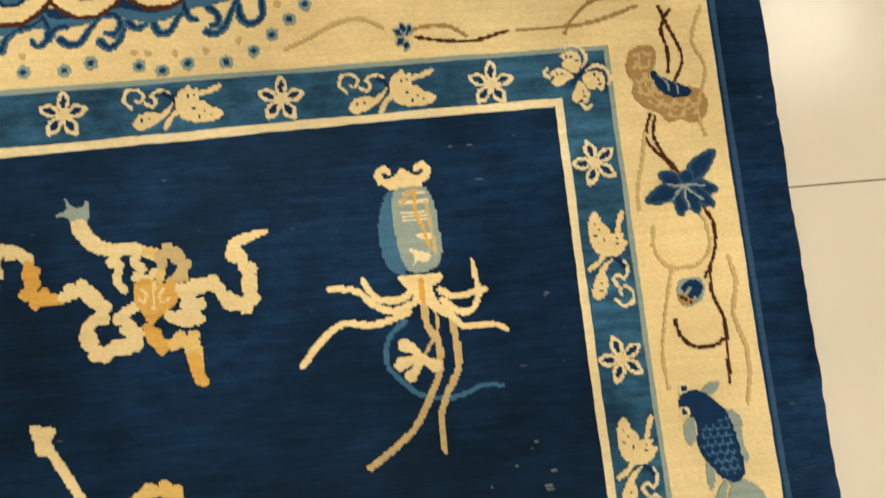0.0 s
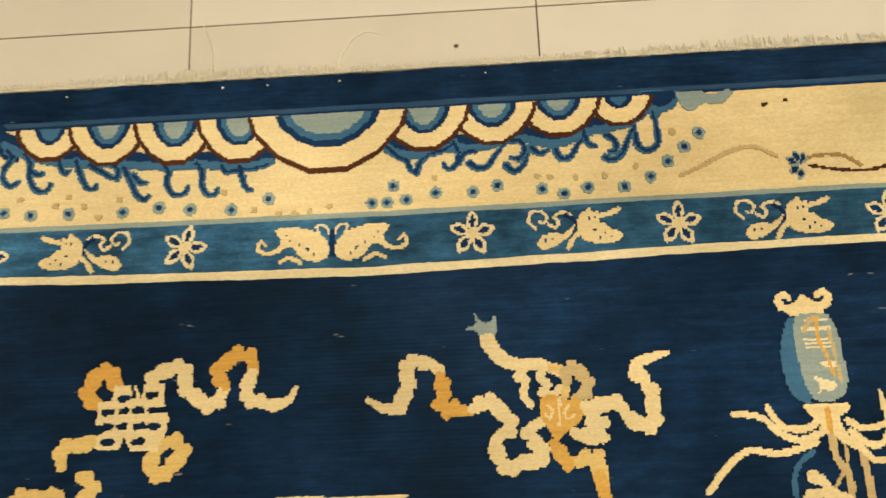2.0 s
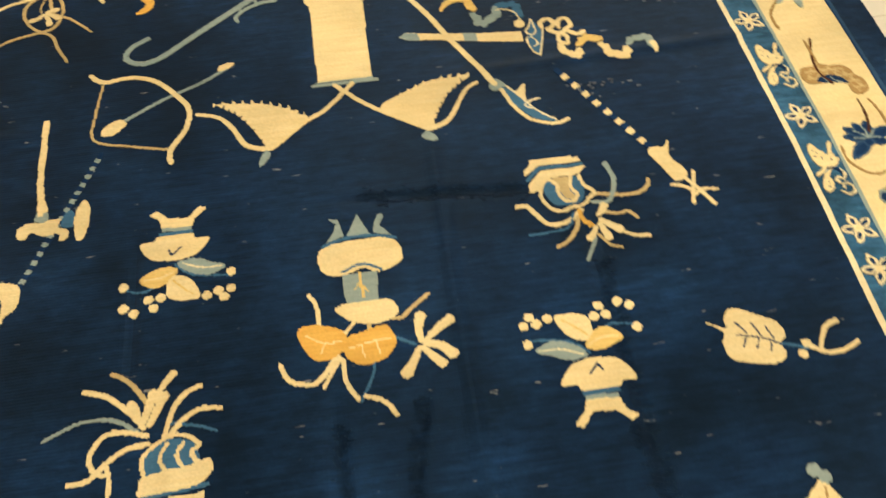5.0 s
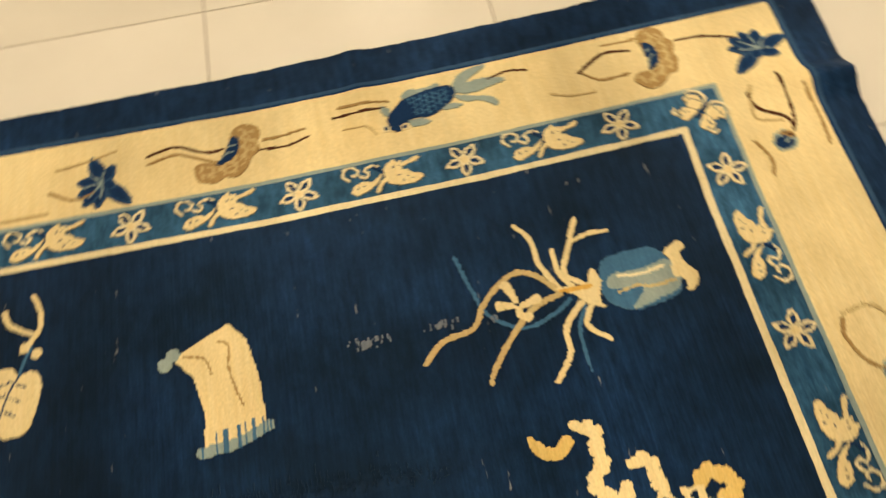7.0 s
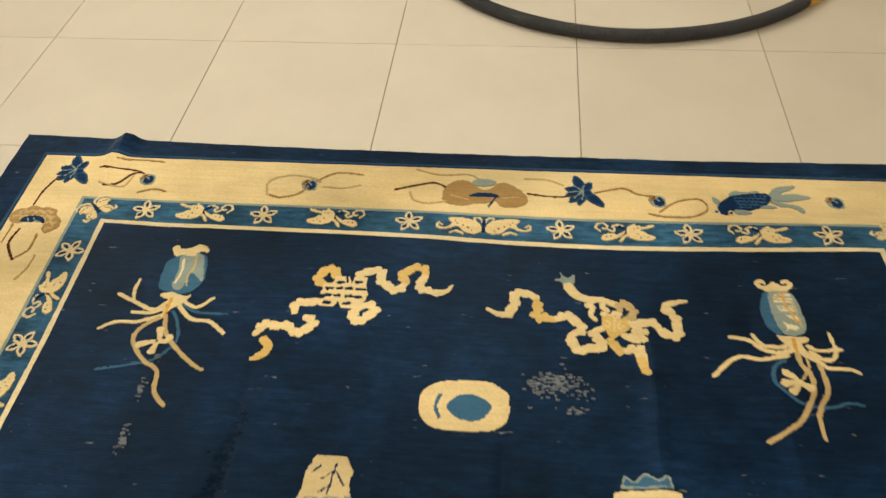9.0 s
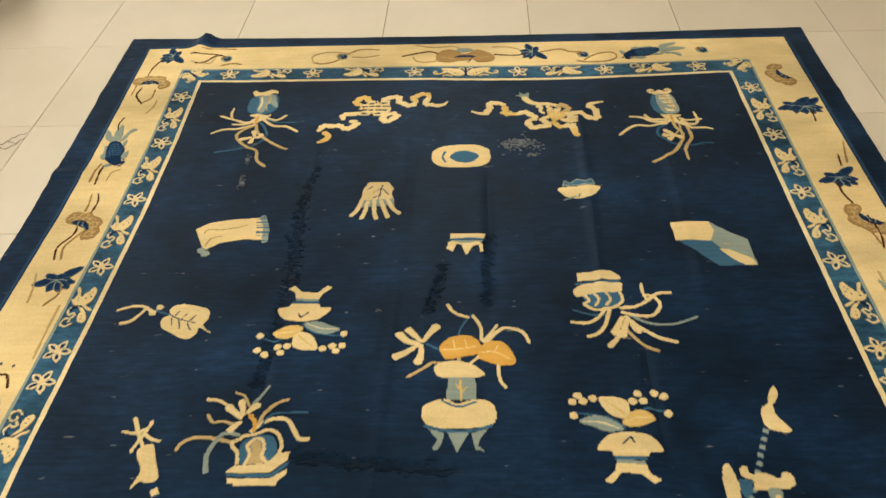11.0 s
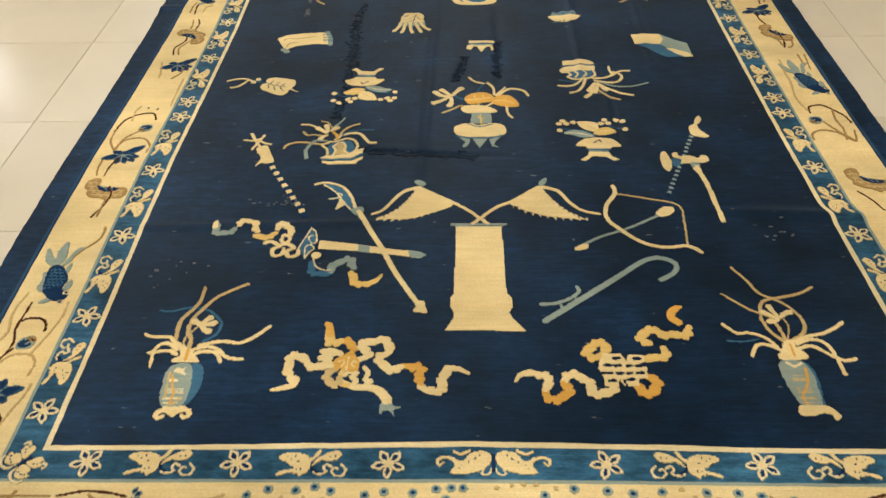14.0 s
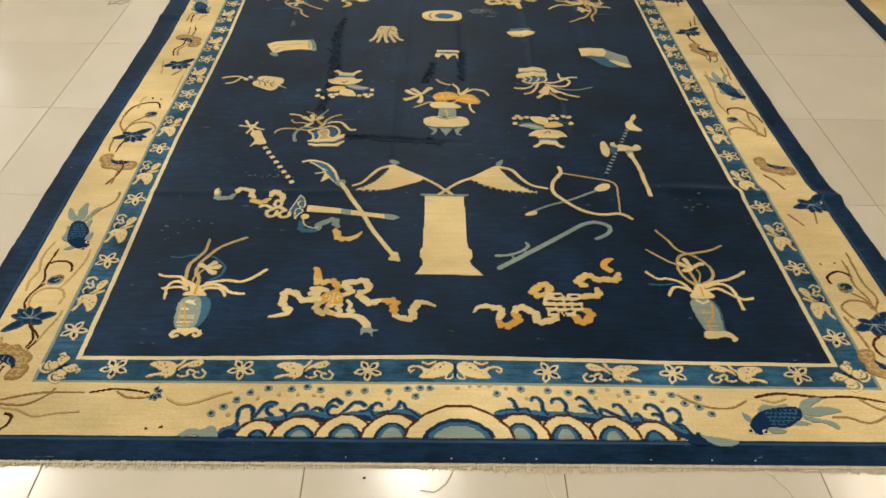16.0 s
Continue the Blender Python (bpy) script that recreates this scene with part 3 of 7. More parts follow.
def knot_ribbon_motif(x, y, turn=0, gilt=GOLD, honey=AMBER):
    d = Drawing(30)
    d.turn = turn
    d.ribbon(gilt, 2.3, (5.0, -1.9), (6.6, -3.9), (6.1, -6.5), (4.2, -6.7), (2.4, -5.5), (1.8, -3.3))
    d.ribbon(honey, 2.3, (-4.2, 5.3), (-2.9, 6.8), (-3.8, 8.2), (-6.1, 8.0), (-7.9, 6.7), (-7.8, 4.7), (-6.1, 4.0), (-4.7, 4.6))
    d.ribbon(CREAM, 2.2, (-3.4, -3.2), (-3.8, -6.3), (-5.9, -7.3), (-8.3, -6.1), (-8.9, -3.5), (-10.8, -1.5), (-13.2, -2.0), (-14.5, -4.1))
    d.ribbon(gilt, 2.2, (-14.5, -4.1), (-13.6, -6.5), (-15.1, -8.5), (-18.3, -8.1), (-18.8, -5.9))
    d.ribbon(CREAM, 2.0, (-18.8, -5.9), (-17.5, -4.1), (-19.0, -1.6), (-22.2, -0.8))
    d.stroke(CREAM, 2.4, 0.6, (-22.0, -0.9), (-24.1, -1.5), (-25.4, -3.4))
    d.ribbon(honey, 2.2, (5.4, 3.3), (8.0, 3.6), (10.1, 4.9), (10.2, 7.0))
    d.ribbon(honey, 2.2, (7.3, 8.5), (5.5, 9.9), (6.0, 12.1), (8.6, 12.6), (12.6, 11.1), (15.7, 11.2), (17.6, 13.8))
    d.stroke(gilt, 2.4, 2.2, (15.3, 15.5), (14.0, 17.2), (14.4, 19.3), (15.4, 20.1))
    d.stroke(gilt, 2.2, 1.0, (15.1, 19.9), (16.1, 20.7), (16.8, 20.9))
    d.poly(CREAM, (5.1, -2.5), (3.0, -2.6), (2.6, -4.8), (-0.7, -4.7), (-1.6, -2.5), (-2.0, -4.6), (-5.2, -4.8), (-5.2, -1.6), (-5.9, 0.4), (-5.4, 3.0), (-4.8, 3.7), (-4.4, 5.3), (-0.3, 5.0), (0.8, 2.9), (1.6, 4.9), (5.3, 4.6), (5.0, 2.8), (3.3, 1.7), (5.3, 1.0), (5.1, -1.1))
    d.line(None, 1.1, (1.6, -2.8), (0.5, -2.9))
    d.line(None, 1.1, (-2.7, -3.1), (-3.7, -3.2))
    d.line(None, 1.1, (4.0, -0.8), (3.0, -0.9))
    d.line(None, 1.0, (1.5, -0.9), (0.6, -1.0))
    d.line(None, 1.1, (-0.7, -0.9), (-1.7, -1.0))
    d.line(None, 1.0, (-3.1, -0.8), (-5.6, -0.9))
    d.line(None, 1.0, (4.8, 1.4), (2.9, 1.3))
    d.line(None, 1.0, (1.6, 1.4), (0.8, 1.3))
    d.line(None, 1.1, (-0.9, 1.5), (-1.9, 1.4))
    d.line(None, 1.1, (-3.1, 1.5), (-4.2, 1.5))
    d.line(None, 1.1, (3.9, 3.7), (2.8, 3.6))
    d.line(None, 1.1, (-0.8, 3.8), (-1.9, 3.7))
    d.line(None, 0.6, (-0.2, -4.7), (-0.4, -2.9))
    return d.weave("endless_knot_motif", x, y, "golden endless knot with curling ribbons")


knot_ribbon_motif(0.304, 0.215, 0)
knot_ribbon_motif(-0.332, 2.576, 180, AMBER, CREAM)


def gourd_ribbon_motif(x, y, turn=0, gilt=GOLD, honey=AMBER):
    d = Drawing(32)
    d.turn = turn
    d.stroke(CREAM, 0.8, 2.2, (29.4, -2.0), (27.0, -0.6), (24.4, -0.4))
    d.ribbon(CREAM, 2.2, (24.6, -0.5), (23.2, -2.8), (23.6, -5.7), (21.0, -7.5), (18.3, -5.9))
    d.ribbon(gilt, 2.2, (18.3, -5.0), (18.3, -2.6), (17.7, -0.3), (14.0, 0.3))
    d.ribbon(CREAM, 2.2, (13.5, 0.0), (11.0, -0.7), (9.3, 0.1), (8.4, 2.7), (10.0, 4.3))
    d.ribbon(CREAM, 2.2, (10.5, 4.9), (10.8, 6.5), (9.3, 8.2), (6.9, 8.3), (4.6, 8.1), (4.2, 5.6), (5.3, 3.6), (3.7, 2.3))
    d.blob(PALE, (12.8, -14.4), (11.7, -12.9), (10.4, -12.9), (9.7, -13.8), (9.4, -12.8), (9.8, -10.4), (11.2, -9.3), (12.4, -11.3), (14.2, -12.0), (12.5, -12.7))
    d.stroke(CREAM, 2.8, 1.6, (10.9, -10.0), (9.3, -7.5), (6.7, -6.3), (3.2, -6.2), (0.7, -5.0))
    d.stroke(CREAM, 1.5, 1.2, (5.4, -5.8), (6.7, -4.4), (5.5, -3.9), (6.0, -1.7), (5.0, -0.2))
    d.stroke(CREAM, 1.4, 1.2, (2.7, -5.7), (3.4, -4.0), (2.2, -3.1), (3.3, -1.9), (1.6, -1.5), (0.5, -2.6))
    d.stroke(honey, 1.5, 1.3, (1.6, -5.7), (-0.1, -4.9), (-0.3, -2.2), (0.5, 0.1))
    d.ribbon(FADED, 1.9, (-0.6, -3.5), (-1.1, -5.1), (-3.0, -4.9), (-3.2, -2.1), (-1.6, -0.8))
    d.blob(gilt, (3.5, -0.9), (1.9, -1.6), (-0.1, -0.8), (-2.3, -0.7), (-2.5, 1.9), (-0.3, 3.7), (1.4, 5.1), (2.7, 3.2), (3.6, 1.4))
    d.stroke(CREAM, 0.4, 0.4, (2.6, 0.0), (1.8, 0.7), (2.3, 1.9), (3.0, 1.2))
    d.stroke(CREAM, 0.4, 0.4, (-0.7, 0.1), (0.1, 0.8), (-0.2, 2.1), (-1.3, 1.5))
    d.line(CREAM, 0.4, (0.7, -1.0), (1.0, 2.9))
    d.ribbon(CREAM, 2.2, (-1.3, 4.1), (-3.8, 5.2), (-5.0, 3.4), (-3.6, 1.0), (-5.7, -0.3), (-8.7, 0.9))
    d.ribbon(CREAM, 2.2, (-8.9, 1.7), (-9.9, 3.3), (-12.1, 3.2), (-13.4, 0.4), (-12.4, -1.9), (-11.9, -3.9))
    d.stroke(CREAM, 2.6, 1.0, (-10.9, -4.0), (-11.2, -5.6), (-13.4, -6.5), (-15.6, -7.1))
    d.ribbon(gilt, 2.0, (1.9, 5.4), (1.0, 7.8), (-1.5, 8.3))
    d.ribbon(honey, 2.2, (-1.5, 8.3), (-4.0, 7.9), (-4.9, 9.9), (-4.9, 12.2))
    d.stroke(gilt, 2.4, 1.6, (-4.4, 10.6), (-5.0, 13.3), (-5.5, 13.9))
    return d.weave("gourd_ribbon_motif", x, y, "golden gourd tied with curling ribbons")


gourd_ribbon_motif(-0.351, 0.224, 0)
gourd_ribbon_motif(0.302, 2.524, 180, AMBER, CREAM)


def column_motif(x, y, turn=0):
    d = Drawing(30)
    d.turn = turn
    d.poly(CREAM, (-6.9, 16.1), (6.0, 16.0), (6.4, -12.5), (-6.8, -12.5))
    d.poly(CREAM, (5.9, -1.7), (-7.1, -1.5), (-7.0, -11.2), (-7.9, -12.9), (-7.9, -16.3), (-7.2, -17.8), (-7.1, -20.2), (-9.1, -24.4), (10.6, -24.8), (7.6, -20.5), (6.8, -18.3), (7.6, -16.6), (7.8, -13.4), (6.5, -11.4))
    d.line(PALE, 1.0, (-7.9, 16.8), (7.1, 16.8))
    d.line(PALE, 0.35, (-6.9, 16.1), (6.3, 16.0))
    return d.weave("pedestal_motif", x, y, "tall plain cream pedestal with a moulded base")


column_motif(-0.023, 0.588, 0)


def flag_motif(x, y, turn=0):
    d = Drawing(25)
    d.turn = turn
    d.stroke(CREAM, 1.2, 1.1, (-20.7, -8.0), (-14.3, -0.9), (-9.6, 2.1), (-5.4, 5.7), (-1.6, 8.8))
    d.blob(CREAM, (-1.2, 9.7), (0.6, 7.1), (3.0, 2.4), (5.5, -1.2), (8.1, -3.7), (10.5, -5.7), (11.8, -6.2), (9.2, -6.2), (5.8, -5.6), (2.8, -5.1), (0.3, -4.7), (-2.4, -3.5), (-5.8, -1.9), (-7.9, -0.2), (-9.7, 1.4), (-6.2, 5.5))
    d.teeth(CREAM, 1.6, 11, (11.8, -6.2), (5.8, -6.0), (0.3, -4.9), (-5.9, -2.3), (-9.3, 0.8))
    d.teeth(None, 1.5, 9, (9.7, -5.3), (5.5, -1.2), (3.0, 2.8), (0.9, 7.1))
    d.stroke(CREAM, 1.5, 0.9, (0.2, 9.2), (4.4, 7.3), (7.2, 2.0), (10.4, -2.0), (15.5, -3.9))
    d.blob(PALE, (-1.0, 11.0), (0.2, 13.1), (1.7, 14.0), (1.2, 11.6), (-0.1, 9.7))
    return d.weave("flag_motif", x, y, "cream toothed pennant on a crossed pole")


flag_motif(0.164, 0.84, 0)


def second_flag_motif(x, y, turn=0):
    d = Drawing(25)
    d.turn = turn
    d.stroke(CREAM, 1.2, 1.1, (20.6, -8.1), (15.0, -2.0), (10.4, 2.0), (4.8, 6.1), (0.5, 9.3))
    d.blob(CREAM, (0.2, 9.3), (4.8, 5.7), (10.4, 1.2), (8.5, -1.2), (5.1, -2.7), (1.0, -4.8), (-3.1, -6.0), (-7.3, -6.0), (-11.2, -6.0), (-8.6, -3.9), (-5.6, -1.1), (-3.2, 2.5), (-1.4, 6.2))
    d.teeth(CREAM, 1.6, 11, (-11.2, -6.2), (-5.9, -6.4), (-0.4, -5.4), (5.1, -2.7), (9.6, 0.4))
    d.teeth(None, 1.5, 9, (-9.4, -4.8), (-5.6, -1.1), (-3.2, 2.9), (-1.1, 7.0))
    d.stroke(CREAM, 1.5, 0.9, (0.2, 9.1), (-4.1, 7.2), (-7.3, 2.1), (-9.8, -1.9), (-12.6, -3.5))
    d.blob(PALE, (-0.5, 11.0), (-0.9, 12.5), (0.7, 12.7), (2.5, 11.2), (1.3, 9.7))
    return d.weave("flag_motif", x, y, "cream toothed pennant on a crossed pole")


second_flag_motif(-0.207, 0.841, 0)


def baton_motif(x, y, turn=0):
    d = Drawing(30)
    d.turn = turn
    d.line(INK, 1.5, (-3.3, 6.2), (11.6, -20.2))
    d.dashes(CREAM, 1.6, 8, (-2.8, 5.3), (11.4, -19.8))
    d.stroke(CREAM, 1.1, 0.8, (-12.3, 23.5), (-10.3, 19.4), (-8.3, 15.9))
    d.stroke(CREAM, 0.9, 0.7, (-13.9, 19.9), (-11.0, 19.4), (-8.7, 20.9), (-7.9, 22.2))
    d.stroke(CREAM, 0.9, 0.7, (-10.5, 14.6), (-9.8, 16.9), (-8.6, 20.4), (-8.1, 22.7))
    d.stroke(CREAM, 0.9, 0.7, (-9.0, 19.4), (-6.8, 17.8), (-4.9, 17.3))
    d.blob(CREAM, (-8.9, 15.4), (-6.1, 16.3), (-4.3, 12.4), (-2.4, 7.6), (-4.0, 6.4), (-6.2, 6.7), (-7.8, 4.8), (-6.8, 9.5), (-8.6, 12.9))
    return d.weave("baton_motif", x, y, "striped baton with a cream star head")


baton_motif(-0.641, 1.001, 0)


def halberd_motif(x, y, turn=0):
    d = Drawing(36)
    d.turn = turn
    d.blob(SKY, (-17.6, 26.1), (-13.0, 24.8), (-9.3, 19.8), (-7.1, 13.9), (-10.4, 16.7), (-13.8, 22.3))
    d.stroke(CREAM, 0.9, 1.1, (-20.3, 26.2), (-17.0, 27.0), (-12.2, 25.0), (-8.9, 20.2), (-7.3, 15.1), (-6.1, 12.7))
    d.stroke(IVORY, 0.5, 0.5, (-17.6, 25.9), (-14.1, 22.7), (-10.4, 16.7), (-7.7, 12.7))
    d.stroke(IVORY, 0.6, 0.5, (-13.0, 21.7), (-11.6, 20.6), (-12.9, 19.4), (-15.3, 18.8))
    d.blob(CREAM, (-11.9, 19.2), (-10.2, 16.5), (-11.4, 14.9), (-12.8, 13.7), (-12.4, 16.7))
    d.blob(PALE, (-8.4, 13.5), (-7.2, 14.3), (-5.3, 14.9), (-4.5, 13.1), (-6.5, 11.2))
    d.stroke(CREAM, 1.7, 1.5, (-5.9, 12.7), (-1.7, 3.6), (2.1, -4.0), (6.6, -14.3), (12.4, -24.8))
    d.blob(CREAM, (12.0, -25.1), (13.1, -24.5), (14.4, -24.8), (14.7, -26.6), (15.2, -28.7), (13.1, -28.6), (11.7, -28.0), (12.3, -26.6))
    return d.weave("halberd_motif", x, y, "long cream halberd with a curved blade")


halberd_motif(-0.313, 0.691, 0)


def sword_motif(x, y, turn=0):
    d = Drawing(37)
    d.turn = turn
    d.ribbon(SKY, 2.0, (-1.3, -4.4), (-0.4, -8.0), (2.9, -9.3), (4.6, -8.3))
    d.ribbon(PALE, 2.2, (4.6, -8.0), (5.7, -4.4), (9.1, -3.4), (10.5, -6.7))
    d.ribbon(AMBER, 2.2, (10.0, -8.6), (11.2, -12.1), (14.8, -13.0))
    d.stroke(AMBER, 2.4, 0.7, (14.6, -13.0), (16.9, -11.5), (18.2, -9.4))
    d.stroke(IVORY, 0.4, 0.4, (-0.9, -2.6), (0.2, -5.9), (2.8, -7.5), (4.5, -7.3))
    d.ribbon(PALE, 1.9, (-30.5, 12.3), (-30.3, 9.3), (-27.4, 8.0), (-24.9, 10.0))
    d.stroke(CREAM, 2.0, 1.0, (-30.7, 10.8), (-30.8, 13.4))
    d.ribbon(CREAM, 2.0, (-23.9, 11.5), (-22.5, 14.0), (-20.0, 12.6), (-18.3, 8.9))
    d.ribbon(AMBER, 2.0, (-18.7, 7.1), (-16.0, 6.2), (-13.0, 8.2))
    d.ribbon(CREAM, 1.9, (-12.7, 10.0), (-11.1, 12.2), (-9.5, 10.4), (-8.6, 7.4))
    d.stroke(CREAM, 1.1, 1.1, (-10.5, 7.4), (-10.8, 4.9), (-9.3, 3.8), (-8.6, 6.0), (-10.2, 7.4))
    d.stroke(CREAM, 1.4, 1.3, (-15.2, 3.8), (-13.6, 4.6), (-11.3, 3.1), (-8.9, 3.5), (-6.7, 1.7))
    d.stroke(CREAM, 1.3, 1.2, (-10.9, 2.4), (-12.7, 1.0), (-11.9, -1.4), (-9.9, -1.0), (-9.6, 1.4))
    d.stroke(CREAM, 1.3, 1.2, (-6.7, 1.7), (-8.6, 0.3), (-7.6, -2.0), (-5.4, -1.0), (-5.5, 1.0))
    d.blob(SKY, (-3.1, 10.3), (-1.4, 7.8), (-1.3, 4.5), (-2.4, 0.0), (-3.2, -2.7), (-5.1, 1.7), (-4.4, 6.1))
    d.stroke(IVORY, 0.45, 0.45, (-3.1, 10.3), (-1.7, 8.5), (-1.0, 4.5), (-2.2, 3.8), (-3.4, 6.0), (-2.5, 7.0))
    d.stroke(IVORY, 0.45, 0.45, (-5.6, 1.4), (-4.6, 5.2), (-3.1, 10.3))
    d.stroke(IVORY, 0.45, 0.45, (-3.2, -2.7), (-3.7, 1.7), (-2.4, 3.1), (-1.3, 1.4), (-2.4, 0.0), (-3.3, -2.4))
    d.dots(CREAM, 1.3, (-0.3, -1.4))
    d.poly(CREAM, (-0.1, 4.9), (10.9, 3.1), (21.2, 0.8), (27.9, -0.1), (29.7, -1.4), (28.1, -2.8), (21.4, -1.4), (10.6, 0.3), (-0.2, 1.4))
    d.poly(PALE, (10.9, 3.1), (14.1, 2.4), (14.0, -0.4), (10.9, 0.1))
    d.poly(PALE, (24.7, 0.6), (27.9, -0.1), (29.7, -1.4), (28.1, -2.8), (25.1, -2.1))
    return d.weave("sword_motif", x, y, "cream sword in its sheath with ribbons")


sword_motif(-0.467, 0.639, 0)


def bow_motif(x, y, turn=0):
    d = Drawing(28)
    d.turn = turn
    d.stroke(FADED, 0.6, 0.6, (-6.6, 11.7), (1.6, 9.4), (10.3, 6.2), (10.6, -1.9), (9.5, -11.8))
    d.stroke(PALE, 0.9, 0.9, (-19.1, -11.7), (-13.6, -8.2), (-4.9, -4.1), (4.1, 1.5))
    d.stroke(CREAM, 1.4, 1.3, (-7.1, 15.5), (-6.9, 11.9), (-10.2, 5.9), (-10.7, 0.0), (-8.3, -4.1), (-3.2, -10.0), (3.0, -12.7), (9.4, -12.1), (12.7, -14.7))
    d.blob(CREAM, (-21.3, -13.3), (-19.4, -11.6), (-17.6, -11.1), (-17.6, -12.8), (-19.9, -13.8))
    d.blob(CREAM, (3.4, 2.3), (6.0, 5.2), (8.7, 5.0), (8.2, 2.5), (5.1, 0.8))
    return d.weave("bow_motif", x, y, "cream bow with an arrow laid across")


bow_motif(0.444, 0.781, 0)


def crook_motif(x, y, turn=0):
    d = Drawing(24)
    d.turn = turn
    d.stroke(PALE, 1.9, 1.5, (-17.3, -11.8), (-12.6, -8.0), (-5.3, -2.2), (3.1, 4.6), (10.5, 10.6), (15.2, 11.7), (18.6, 9.4), (17.6, 5.9), (13.7, 3.1))
    d.stroke(PALE, 1.2, 1.0, (-17.8, -5.9), (-14.2, -5.6), (-10.3, -3.7), (-8.0, -1.2), (-8.4, 0.5))
    d.line(PALE, 0.6, (-13.2, -5.6), (-12.5, -8.0))
    d.line(PALE, 0.6, (-9.3, -3.3), (-8.8, -5.2))
    return d.weave("crook_motif", x, y, "long pale blue crook with a curled tip")


crook_motif(0.306, 0.493, 0)


def axe_motif(x, y, turn=0):
    d = Drawing(34)
    d.turn = turn
    d.line(INK, 1.2, (5.6, 13.6), (-7.9, -18.9))
    d.dashes(PALE, 1.2, 15, (5.5, 13.2), (-7.8, -18.7))
    d.blob(CREAM, (10.1, 25.0), (10.6, 22.8), (8.9, 20.1), (7.8, 19.8), (8.5, 22.7))
    d.blob(CREAM, (6.4, 19.2), (8.5, 19.9), (8.8, 16.5), (10.9, 12.7), (8.6, 12.2), (5.7, 13.6), (5.3, 16.6))
    d.blob(CREAM, (-6.0, 3.2), (-4.6, 3.5), (-3.7, -1.9), (-5.0, -6.4), (-6.6, -4.8), (-6.8, -0.2))
    d.blob(SKY, (-3.4, 0.1), (-1.0, -0.6), (-1.8, -3.9), (-3.5, -3.5))
    d.blob(CREAM, (-2.7, 2.8), (-1.0, 3.4), (-0.7, 1.5), (2.4, 1.6), (5.0, 0.3), (6.1, 1.9), (7.6, 1.4), (7.9, -0.8), (5.9, -2.2), (3.3, -1.9), (1.6, -2.5), (-0.9, -2.3), (-0.4, -0.3), (-2.4, 0.7))
    d.blob(PALE, (1.9, -2.3), (4.5, -2.4), (4.2, -5.0), (2.6, -5.6))
    d.stroke(CREAM, 1.6, 1.5, (3.6, -4.2), (3.8, -7.2), (4.7, -14.1), (5.0, -23.0), (5.3, -30.9))
    d.stroke(CREAM, 2.2, 1.5, (3.1, -5.3), (3.8, -7.8))
    return d.weave("axe_motif", x, y, "cream axe with a striped shaft")


axe_motif(0.607, 1.078, 0)


def fruit_stand_motif(x, y, turn=0):
    d = Drawing(20)
    d.turn = turn
    d.stroke(SKY, 0.5, 0.4, (-10.7, 8.5), (-3.9, 7.4), (-0.2, 4.3))
    d.stroke(SKY, 0.5, 0.4, (1.3, 5.4), (4.8, 9.9), (9.5, 9.0))
    d.blob(AMBER, (-0.8, 5.8), (0.9, 8.4), (4.0, 9.5), (6.8, 7.2), (4.9, 5.7), (1.9, 4.7))
    d.stroke(CREAM, 0.35, 0.35, (0.0, 6.2), (3.0, 7.3), (5.7, 7.2))
    d.blob(PALE, (-10.3, 6.2), (-6.9, 7.9), (-2.7, 6.4), (-0.8, 4.0), (-4.5, 3.5), (-7.7, 4.9))
    d.stroke(IVORY, 0.4, 0.4, (-9.6, 6.2), (-5.5, 5.9), (-1.6, 4.2))
    d.blob(CREAM, (-5.3, 12.8), (-1.7, 13.1), (0.9, 11.9), (1.3, 8.8), (-0.5, 7.1), (-3.7, 8.7))
    d.stroke(AMBER, 0.35, 0.35, (-4.1, 12.0), (-2.1, 10.4), (0.1, 8.1))
    d.dots(CREAM, 0.95, (-11.5, 11.8), (-10.1, 13.5), (-9.0, 11.9), (-11.5, 7.8), (-6.7, 12.7), (2.3, 11.9), (3.7, 14.0), (4.7, 12.0), (7.6, 14.5), (9.6, 13.3), (9.8, 8.4))
    d.blob(CREAM, (-7.1, -1.3), (-4.7, 2.1), (-1.1, 3.3), (3.6, 2.8), (6.0, 1.1), (7.0, -1.6), (4.3, -1.9), (3.0, -3.1), (-3.4, -2.9), (-4.1, -1.7))
    d.line(SKY, 0.9, (-3.3, -3.5), (3.0, -3.6))
    d.poly(PALE, (-3.3, -4.0), (2.9, -4.1), (2.9, -5.0), (-3.4, -4.8))
    d.poly(CREAM, (-3.4, -4.8), (2.8, -5.0), (3.4, -7.4), (5.6, -8.9), (3.8, -9.7), (1.2, -7.3), (-2.6, -7.2), (-5.0, -9.7), (-6.6, -9.2), (-4.1, -6.9))
    d.line(INK, 0.4, (-1.3, 0.4), (0.5, 2.1))
    d.line(INK, 0.4, (0.5, 2.1), (1.1, 0.7))
    return d.weave("fruit_stand_motif", x, y, "cream footed bowl of fruit and berries")


fruit_stand_motif(0.358, 1.166, 0)
fruit_stand_motif(-0.425, 1.578, 180)


